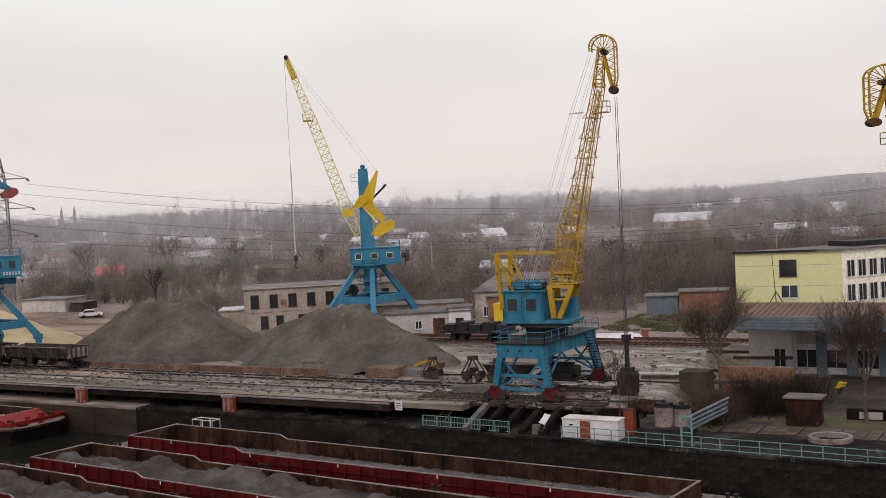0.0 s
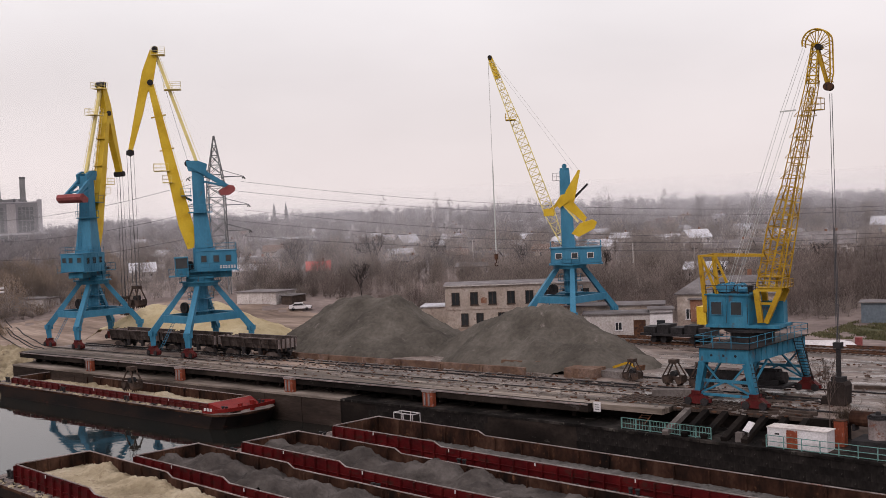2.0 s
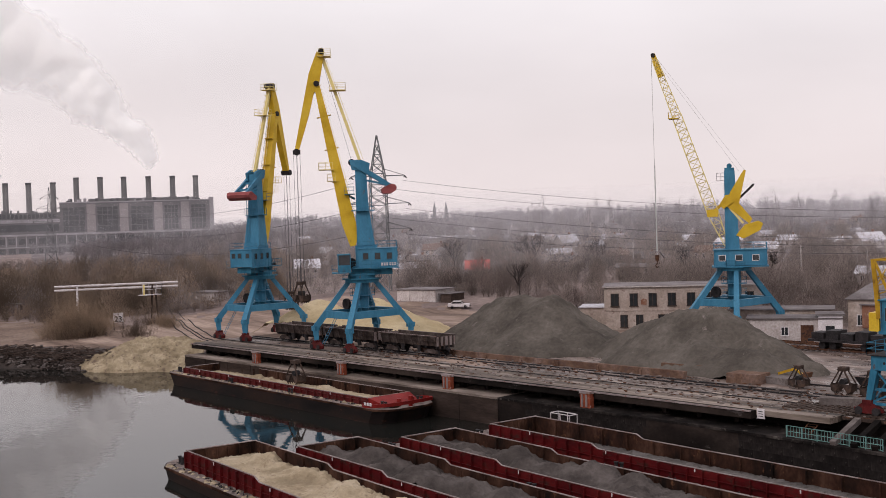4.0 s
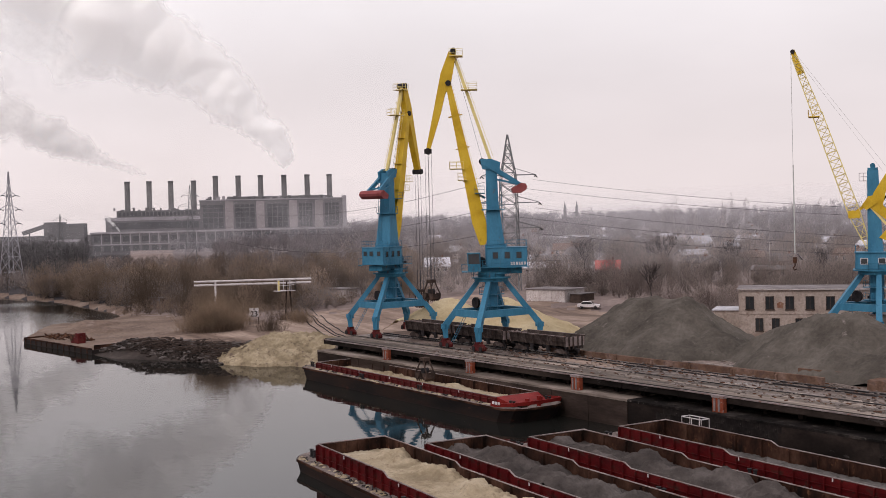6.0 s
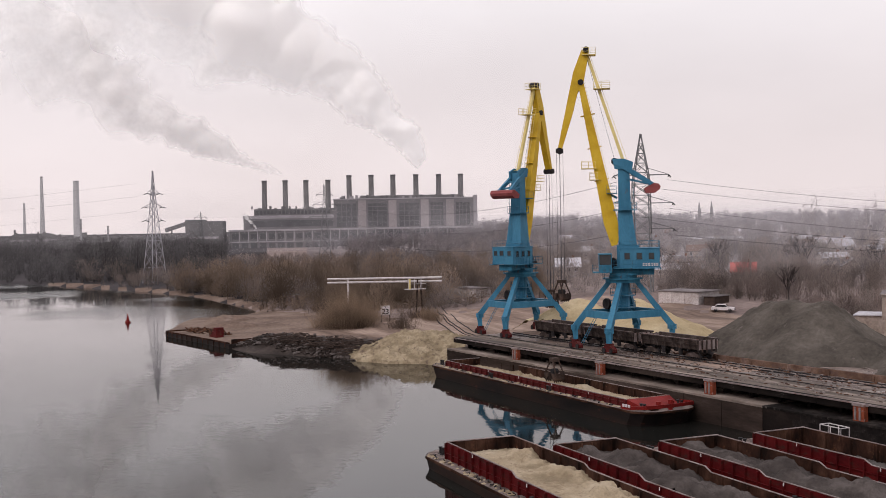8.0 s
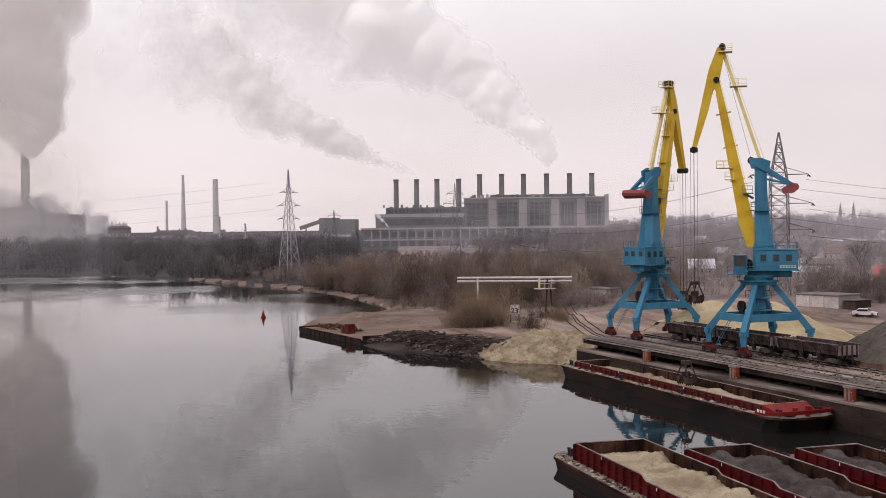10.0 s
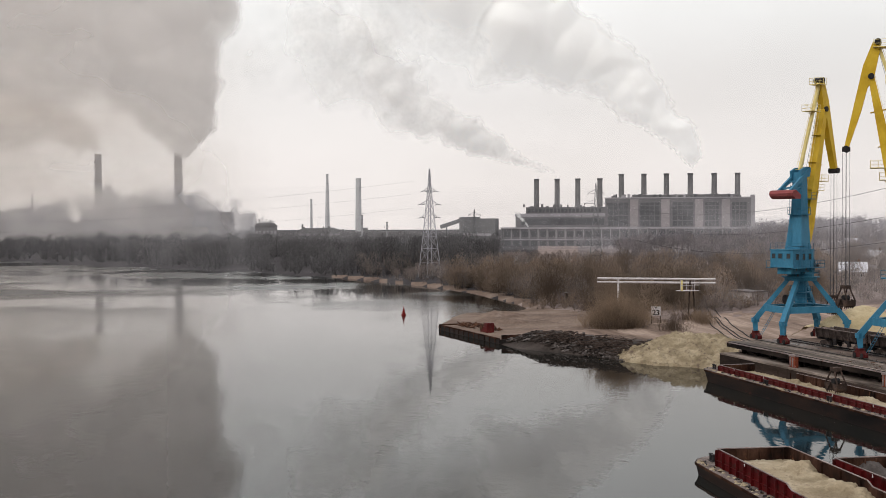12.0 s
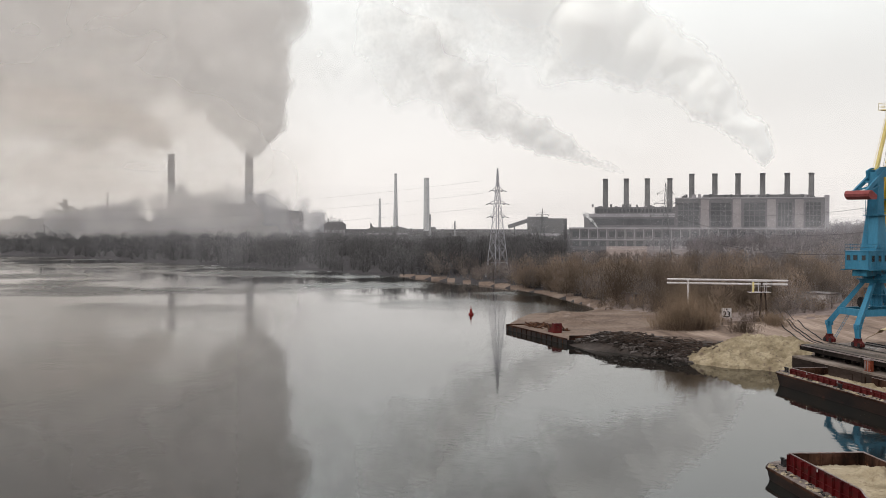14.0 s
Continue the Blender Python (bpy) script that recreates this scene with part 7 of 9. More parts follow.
works_block(-92.4, -85.2, 1580, 38, 60, "smoke-veiled sinter hall on the far bank")
works_block(-90.2, -86.9, 1575, 46, 40, "higher smoke-veiled hall under the chimney")
works_block(-101, -92.3, 1580, 24, 40, "long low works shed on the far bank")
works_block(-82.1, -79.9, 1400, 14, 30, "low warehouse with a hipped roof on the far bank")
works_block(-84.2, -83.1, 1300, 20, 20, "skeletal plant frame on the far bank")
works_block(-80.2, -75.5, 1500, 9, 30, "long low shed line on the far bank")
b = Solid()
x, y = spot(-96.2, 1570)
for dx, h in ((-20, 42), (-12, 55), (-5, 46), (4, 38), (14, 44), (22, 34)):
    b.bar((x, y + dx, 0), (x, y + dx, h), 5, 6)
b.bar((x, y - 20, 50), (x, y + 24, 30), 4)
thing("blast_furnace", b, WORKS, "angular furnace towers veiled in smoke", "factory")


# ---- pylons and lines ----
def pylon(x, y, h, turn, label, arms=((0.62, 5.2), (0.76, 4.2), (0.88, 3.0)), half=3.6, slim=True, steel=None):
    ob = empty("power_pylon", Matrix.Translation((x, y, ground_z(x, y) - 0.3)) @ Matrix.Rotation(turn, 4, "Z"), label, "pylon", "power pylons")

    def wd(t):
        if not slim:
            return half * (1 - 0.25 * t) * min(1, (1.02 - t) / 0.3)
        return half * (1 - t) ** 1.25 + 0.55 * (1 - t) + 0.12
    b = Solid()
    lv = [0.0, 0.14, 0.27, 0.38, 0.48, 0.56, 0.62, 0.69, 0.76, 0.82, 0.88, 0.94, 1.0]
    for a, c in zip(lv, lv[1:]):
        A4 = [(sx * wd(a), sy * wd(a), a * h) for sx, sy in ((-1, -1), (1, -1), (1, 1), (-1, 1))]
        B4 = [(sx * wd(c), sy * wd(c), c * h) for sx, sy in ((-1, -1), (1, -1), (1, 1), (-1, 1))]
        for i in range(4):
            j = (i + 1) % 4
            b.rod(A4[i], B4[i], 0.13, n=4, caps=False).rod(A4[i], B4[j], 0.075, n=3, caps=False).rod(A4[j], B4[i], 0.075, n=3, caps=False).rod(B4[i], B4[j], 0.075, n=3, caps=False)
    part("tower", b, steel or PYLON, ob)
    for f, L_ in arms:
        for s in (-1, 1):
            b = Solid()
            w_ = wd(f)
            for yy in (-w_, w_):
                b.rod((s * w_, yy, f * h), (s * (w_ + L_), 0, f * h), 0.1, n=4, caps=False)
                b.rod((s * w_ * 0.9, yy * 0.9, f * h + 1.5), (s * (w_ + L_), 0, f * h), 0.08, n=4, caps=False)
            for k in (0.33, 0.66):
                b.rod((s * (w_ + L_ * k), w_ * (1 - k), f * h), (s * (w_ + L_ * k), -w_ * (1 - k), f * h), 0.07, n=3, caps=False)
            arm = part("cross_arm", b, steel or PYLON, ob)
            for yy in (-1, 1):
                part("insulator", Solid().rod((s * (w_ + L_), yy * 0.1, f * h - 0.1), (s * (w_ + L_) + 0.1, yy * 2.2, f * h - 0.5), 0.13, n=6), DARK, arm)
    return ob


P1 = spot(-51.2, 250)
pylon(*P1, 34.8, 0.75, "dark lattice power pylon behind the cranes", half=2.1, slim=False, arms=((0.41, 5.0), (0.57, 5.0), (0.745, 4.4)))
pylon(-433.6, 112.5, 43, 1.9, "tall pale grey lattice pylon on the river bank", half=2.7, arms=((0.56, 2.4), (0.68, 3.0), (0.80, 2.2)), steel=GALV)
pylon(*spot(-67.1, 482), 35.5, 1.2, "dark lattice pylon before the power station", half=2.2)
pylon(*spot(-73.2, 640), 27, 1.2, "smaller dark lattice pylon near the bunker", half=2.0)
P_E = spot(10, 320)
pylon(*P_E, 36, 0.4, "lattice pylon at the end of the line", half=2.9)


def cable(name, p, q, sag, label, r=0.045):
    p, q = Vector(p), Vector(q)
    pts = [p.lerp(q, t) - Vector((0, 0, 4 * sag * t * (1 - t))) for t in np.linspace(0, 1, 25)]
    return thing(name, Solid().path([tuple(v) for v in pts], r, 4), ROPE, label, "cable", group="overhead lines")


for z0, z1, off, sag in ((30.7, 35.6, 5.5, 13), (30.1, 35.0, -4.5, 13.3), (24.5, 30.4, 6.0, 12.6), (23.7, 29.6, -5.2, 12.8), (18.8, 25.0, 6.5, 9.5)):
    dx, dy = math.cos(0.75) * off, math.sin(0.75) * off
    cable("power_line", (P1[0] + dx, P1[1] + dy, z0), (P_E[0] + off, P_E[1], z1), sag, "sagging power line over the yard")
for z0, off in ((28.5, -5.5), (22.4, -6.0), (17.0, -6.5)):
    w_ = spot(-67.1, 482)
    cable("power_line", (P1[0] - 4, P1[1] - 3.5, z0 + 2), (w_[0] + 3, w_[1] + 3, z0 + 3), 6, "thin power line behind the cranes", 0.05)
for z0 in (39.5, 34.5, 28.8):
    cable("power_line", (-436, 107, z0), (-900, -260, z0 + 4), 12, "power line crossing the river", 0.028)


# ---- smoke, steam and haze ----
def smoke_mat(name, color, grain):
    """Scattering smoke: as dense as its mesh's thickness says, broken up by fine noise."""
    m = bpy.data.materials.new(name)
    m.use_nodes = True
    nt = m.node_tree
    nt.nodes.clear()
    out = nt.nodes.new("ShaderNodeOutputMaterial")
    dif, tra, clear = nt.nodes.new("ShaderNodeBsdfDiffuse"), nt.nodes.new("ShaderNodeBsdfTranslucent"), nt.nodes.new("ShaderNodeBsdfTransparent")
    dif.inputs[0].default_value = tra.inputs[0].default_value = (*color, 1)
    # light scattered back from the near side and through from the far side
    body = nt.nodes.new("ShaderNodeAddShader")
    nt.links.new(dif.outputs[0], body.inputs[0]), nt.links.new(tra.outputs[0], body.inputs[1])
    at = nt.nodes.new("ShaderNodeAttribute")
    at.attribute_name = "thickness"
    tc = nt.nodes.new("ShaderNodeTexCoord")
    nz = nt.nodes.new("ShaderNodeTexNoise")
    nz.inputs["Scale"].default_value, nz.inputs["Detail"].default_value, nz.inputs["Roughness"].default_value = grain, 4.0, 0.55
    nt.links.new(tc.outputs["Object"], nz.inputs["Vector"])
    k = nt.nodes.new("ShaderNodeMapRange")
    k.inputs["From Min"].default_value, k.inputs["From Max"].default_value, k.inputs["To Min"].default_value, k.inputs["To Max"].default_value = 0.3, 0.7, 0.4, 1.6
    nt.links.new(nz.outputs["Fac"], k.inputs["Value"])
    # optical depth to opacity: 1 - exp(-depth)
    tau = nt.nodes.new("ShaderNodeMath")
    tau.operation = "MULTIPLY"
    nt.links.new(k.outputs[0], tau.inputs[0]), nt.links.new(at.outputs["Fac"], tau.inputs[1])
    ex = nt.nodes.new("ShaderNodeMath")
    ex.operation = "POWER"
    ex.inputs[0].default_value = 0.36788
    nt.links.new(tau.outputs[0], ex.inputs[1])
    mx = nt.nodes.new("ShaderNodeMixShader")
    nt.links.new(ex.outputs[0], mx.inputs[0]), nt.links.new(body.outputs[0], mx.inputs[1]), nt.links.new(clear.outputs[0], mx.inputs[2])
    nt.links.new(mx.outputs[0], out.inputs[0])
    return m


def sheet(name, co, n, k, material, thick, label, category):
    i = np.arange((n - 1) * (k - 1))
    q = i // (k - 1) * k + i % (k - 1)
    me = raw_mesh(name, co.reshape(-1, 3), np.stack([q, q + 1, q + k + 1, q + k], 1), material, True)
    me.attributes.new("thickness", "FLOAT", "POINT").data.foreach_set("value", thick.astype(np.float32).ravel())
    return tagged(new(name, me), label, category, kind="stuff")


def billow(name, line, material, label, seed, dense, step=2.5, fade=0.3, ragged=0.3, puffs=70, depth=0.6):
    """A body of rolling puffs along a line of (bearing, elevation, distance, width in metres); its optical depth is dense per 100 m."""
    r = np.random.RandomState(seed)
    L_ = np.array(line, float)
    D = L_[0, 2]
    C = np.stack([np.radians(L_[:, 0]) * D, np.tan(np.radians(L_[:, 1])) * D], 1)
    t = np.linspace(0, len(L_) - 1, 300)
    C = np.stack([np.interp(t, np.arange(len(L_)), C[:, j]) for j in (0, 1)], 1)
    W = np.interp(t, np.arange(len(L_)), L_[:, 3])
    for _ in range(12):
        C[1:-1] = (C[:-2] + C[1:-1] * 2 + C[2:]) / 4
        W[1:-1] = (W[:-2] + W[1:-1] * 2 + W[2:]) / 4
    arc = np.concatenate([[0], np.cumsum(np.linalg.norm(np.diff(C, axis=0), axis=1))])
    # steps along the line in proportion to the width, so that narrow ends get small puffs
    prog = np.concatenate([[0], np.cumsum(np.diff(arc) / np.maximum(W[1:], 4))])
    at = np.interp(np.linspace(0, prog[-1], puffs), prog, np.arange(300)).astype(int)
    P = []
    for i in at:
        d = C[min(i + 4, 299)] - C[max(i - 4, 0)]
        nrm = np.array([-d[1], d[0]]) / max(np.linalg.norm(d), 1e-6)
        f = i / 299.0
        a = 1 - np.clip((f - 1 + fade) / fade, 0, 1) ** 1.2
        for _ in range(3):
            u = r.uniform(-1, 1)
            rr = W[i] * (0.5 - 0.26 * abs(u)) * r.uniform(0.55, 0.95)
            c = C[i] + nrm * u * W[i] * 0.33 + r.normal(0, 0.04, 2) * W[i]
            # dense and crisp where the smoke is young, thin and soft further on
            a_, soft = a * (W[0] + 12) ** 0.5 / (W[i] + 12) ** 0.5, 1.0 + 1.0 * f
            P.append((*c, rr, a_, soft))
            for _ in range(6):
                b_ = r.rand() * 6.283
                P.append((c[0] + rr * 0.85 * math.cos(b_), c[1] + rr * 0.85 * math.sin(b_), rr * r.uniform(0.2, 0.5), a_ * r.uniform(0.7, 1.3), soft))
    P = np.array(P)
    x0, x1 = (P[:, 0] - P[:, 2]).min() - 3, (P[:, 0] + P[:, 2]).max() + 3
    y0, y1 = (P[:, 1] - P[:, 2]).min() - 3, (P[:, 1] + P[:, 2]).max() + 3
    n, k = int((x1 - x0) / step) + 2, int((y1 - y0) / step) + 2
    X, Y = np.meshgrid(np.linspace(x0, x1, n), np.linspace(y0, y1, k), indexing="ij")
    # ragged outlines: the plane is warped before the puffs are laid in
    ws = np.interp(0.5, [0, 1], [W.min(), W.max()])
    wx = X + ragged * (0.10 * ws * waves(X, Y, ws * 0.8, seed + 1, 2) + 0.012 * ws * waves(X, Y, ws * 0.22, seed + 2, 1))
    wy = Y + ragged * (0.10 * ws * waves(X, Y, ws * 0.8, seed + 3, 2) + 0.012 * ws * waves(X, Y, ws * 0.22, seed + 4, 1))
    H, TH = np.zeros_like(X), np.zeros_like(X)
    for cx_, cy_, rr, a, soft in P:
        i0, i1 = np.searchsorted(X[:, 0], [cx_ - 1.7 * rr - 20, cx_ + 1.7 * rr + 20])
        j0, j1 = np.searchsorted(Y[0], [cy_ - 1.7 * rr - 20, cy_ + 1.7 * rr + 20])
        sl = (slice(i0, i1), slice(j0, j1))
        d2 = ((wx[sl] - cx_) ** 2 + (wy[sl] - cy_) ** 2) / (rr * rr)
        g = np.clip(1 - d2, 0, 1)
        H[sl] = np.maximum(H[sl], rr * g)
        TH[sl] += 2 * rr * a * g ** soft
    # thin fringes lie flat
    H *= 1 - np.exp(-2.0 * dense * TH / 100)
    for _ in range(14):
        H[1:-1, 1:-1] = (H[1:-1, 1:-1] * 2 + H[:-2, 1:-1] + H[2:, 1:-1] + H[1:-1, :-2] + H[1:-1, 2:]) / 6
    R_ = D - depth * H
    co = np.stack([R_ * np.sin(X / D), R_ * np.cos(X / D), EYE + Y], -1)
    TH[[0, -1], :] = 0
    TH[:, [0, -1]] = 0
    return sheet(name, co, n, k, material, dense * TH / 100, label, "smoke")


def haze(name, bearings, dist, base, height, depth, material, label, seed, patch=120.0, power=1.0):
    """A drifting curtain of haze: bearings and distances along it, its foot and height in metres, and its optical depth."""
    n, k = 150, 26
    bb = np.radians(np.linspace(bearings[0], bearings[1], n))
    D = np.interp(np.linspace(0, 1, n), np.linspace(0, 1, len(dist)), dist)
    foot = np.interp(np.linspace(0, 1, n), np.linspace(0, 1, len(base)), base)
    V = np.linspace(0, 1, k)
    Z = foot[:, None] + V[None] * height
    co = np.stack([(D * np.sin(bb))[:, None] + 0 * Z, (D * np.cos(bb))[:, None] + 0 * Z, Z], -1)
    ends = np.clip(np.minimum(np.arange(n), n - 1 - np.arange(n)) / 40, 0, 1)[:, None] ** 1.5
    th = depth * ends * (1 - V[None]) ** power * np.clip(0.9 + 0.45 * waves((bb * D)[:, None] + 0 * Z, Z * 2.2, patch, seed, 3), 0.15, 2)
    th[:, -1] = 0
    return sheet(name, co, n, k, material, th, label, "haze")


SMOKE_G = smoke_mat("grey_smoke", (0.395, 0.375, 0.364), 0.009)
SMOKE_B = smoke_mat("beige_smoke", (0.44, 0.413, 0.39), 0.014)
STEAM = smoke_mat("white_steam", (0.585, 0.579, 0.571), 0.035)
STEAM_T = smoke_mat("thin_steam", (0.54, 0.53, 0.522), 0.03)
VEIL = smoke_mat("beige_smoke_veil", (0.53, 0.49, 0.46), 0.004)
SMOG = smoke_mat("low_smog", (0.175, 0.172, 0.187), 0.008)
billow("smoke_plume", [(-87.9, 3.66, 1580, 11), (-87.65, 4.5, 1580, 46), (-87.75, 5.5, 1580, 86), (-88.4, 6.9, 1580, 140), (-89.4, 8.9, 1580, 230), (-91.2, 11.2, 1580, 330), (-94.2, 13.2, 1580, 400), (-97.4, 14.6, 1580, 440), (-103.8, 15.8, 1580, 480)],
       SMOKE_G, "dense grey-brown smoke rolling up from the tallest chimney", 49, 5.5, step=1.8, fade=0.05, puffs=46, depth=0.75, ragged=0.45)
billow("smoke_plume", [(-91.7, 3.5, 1640, 9), (-92.1, 4.2, 1640, 40), (-93.5, 4.75, 1640, 74), (-95.8, 5.4, 1640, 110), (-98.7, 6.2, 1640, 150), (-102.4, 7.0, 1640, 190)],
       SMOKE_B, "grey smoke drifting from a far chimney", 50, 3.4, step=2.0, fade=0.5, puffs=34, depth=0.8)
haze("smoke_veil", (-114, -83), (1760, 1760), (-10, -10), 420, 1.7, VEIL, "thin beige smoke veil behind the chimneys", 57, 400)
billow("steam_plume", [(-62.42, 2.75, 930, 4), (-62.5, 3.3, 930, 15), (-63.0, 4.3, 930, 25), (-64.0, 5.5, 930, 36), (-65.5, 6.9, 930, 46), (-67.6, 8.4, 930, 62), (-71.0, 10.0, 930, 92), (-75.5, 11.5, 930, 130), (-81.0, 12.8, 930, 170)],
       STEAM, "white steam billowing from the power station", 51, 9.0, step=1.1, depth=1.1, fade=0.75, puffs=60)
billow("steam_plume", [(-69.25, 2.58, 930, 2.5), (-70.4, 3.0, 930, 9), (-72.0, 3.75, 930, 19), (-73.9, 4.7, 930, 34), (-75.6, 5.9, 930, 52), (-77.8, 7.4, 930, 74), (-80.6, 9.0, 930, 100), (-84.5, 10.8, 930, 140)],
       STEAM_T, "thin pale steam drifting from a chimney", 52, 6.0, step=1.1, depth=1.0, fade=0.85, puffs=60)
billow("smog_bank", [(-101.0, -0.6, 1480, 40), (-95.5, -0.2, 1480, 62), (-91.2, 0.1, 1480, 82), (-88.2, 0.3, 1480, 86), (-86.0, 0.1, 1480, 74), (-84.2, -0.35, 1480, 44), (-83.2, -0.5, 1480, 20)],
       SMOG, "low grey smog hanging over the works", 53, 3.2, step=2.6, fade=0.12, puffs=34, depth=0.3, ragged=0.6)
billow("steam_plume", [(-70.43, -0.12, 935, 2), (-70.79, 0.3, 935, 4), (-71.16, 0.75, 935, 7)],
       STEAM, "small jet of white steam at the boiler house", 54, 14.0, step=0.5, fade=0.5, puffs=14)
haze("smoke_veil", (-110, -82.5), (1440, 1440), (-4, -4), 400, 0.75, VEIL, "thin beige smoke drifting before the works", 63, 260)
haze("smoke_veil", (-80, -50), (2100, 2100), (40, 40), 520, 0.10, VEIL, "faint grey-pink smoke haze spread over the sky", 61, 500)

# haze sheets added over the town, along the slope and before the far bank
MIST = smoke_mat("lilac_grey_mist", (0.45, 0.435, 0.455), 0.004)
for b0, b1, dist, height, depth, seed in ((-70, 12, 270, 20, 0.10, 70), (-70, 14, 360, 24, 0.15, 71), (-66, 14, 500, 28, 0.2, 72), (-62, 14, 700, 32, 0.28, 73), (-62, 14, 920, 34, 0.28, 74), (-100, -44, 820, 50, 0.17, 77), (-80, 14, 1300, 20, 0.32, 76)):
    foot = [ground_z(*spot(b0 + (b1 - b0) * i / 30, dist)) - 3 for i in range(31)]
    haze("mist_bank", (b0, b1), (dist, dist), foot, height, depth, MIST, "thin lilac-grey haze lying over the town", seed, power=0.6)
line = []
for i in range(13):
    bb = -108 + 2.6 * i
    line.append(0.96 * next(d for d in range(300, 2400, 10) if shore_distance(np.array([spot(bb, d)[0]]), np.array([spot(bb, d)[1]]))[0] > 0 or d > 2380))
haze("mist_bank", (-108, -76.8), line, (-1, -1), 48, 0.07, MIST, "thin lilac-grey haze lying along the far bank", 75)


# ---- bare winter woods and scrub ----
def twig_mat(name, dark, pale, patch):
    """Bare twigs: brown to grey from tree to tree, shaded as one soft crown, passing half of their light on."""
    m = mat(name, [dark, tuple((a + c) / 2 for a, c in zip(dark, pale)), pale], 0.95, patch, patch * 6, 0.0, grit=0.12, thin=True)
    nt = m.node_tree
    at = nt.nodes.new("ShaderNodeAttribute")
    at.attribute_name = "tone"
    for sc in [n for n in nt.nodes if n.type == "VECT_MATH"]:
        mu = nt.nodes.new("ShaderNodeMath")
        mu.operation = "MULTIPLY"
        nt.links.new(sc.inputs["Scale"].links[0].from_socket, mu.inputs[0]), nt.links.new(at.outputs["Fac"], mu.inputs[1])
        nt.links.new(mu.outputs[0], sc.inputs["Scale"])
    up = nt.nodes.new("ShaderNodeCombineXYZ")
    up.inputs[0].default_value, up.inputs[1].default_value, up.inputs[2].default_value = 0.35, -0.5, 0.8
    for n in nt.nodes:
        if n.type in ("BSDF_PRINCIPLED", "BSDF_TRANSLUCENT"):
            nt.links.new(up.outputs[0], n.inputs["Normal"])
    return m


TWIG_N = twig_mat("bare_brown_twigs", (0.195, 0.158, 0.142), (0.35, 0.288, 0.262), 0.02)
TWIG_W = twig_mat("willow_twigs", (0.20, 0.148, 0.115), (0.36, 0.268, 0.206), 0.02)
# distance haze is put into these two: greyer and more lilac than near twigs
TWIG_M = twig_mat("haze_greyed_bare_trees", (0.19, 0.166, 0.17), (0.32, 0.281, 0.285), 0.012)
TWIG_F = twig_mat("haze_tinted_hill_twigs", (0.215, 0.196, 0.212), (0.32, 0.293, 0.31), 0.008)
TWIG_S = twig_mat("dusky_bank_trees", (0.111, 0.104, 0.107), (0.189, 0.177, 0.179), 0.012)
TWIG_K = twig_mat("dark_near_twigs", (0.145, 0.112, 0.102), (0.255, 0.198, 0.180), 0.04)

# houses with their gardens, which open downhill to the river
BUILT = [(h[0] * k, h[1] * k, r0 + h[2] * 0.4) for h in HOUSES for k, r0 in ((1, 5), (1 - 12 / math.hypot(h[0], h[1]), 6))] + [(-101, 143, 15), (-79, 135, 9), (-71, 147, 10), (-172, 151, 9), (-165, 152, 6), (-235, 137, 8), (-228, 132, 9), (-86, 143, 9), (-158, 146, 9), (-166, 140, 9)]


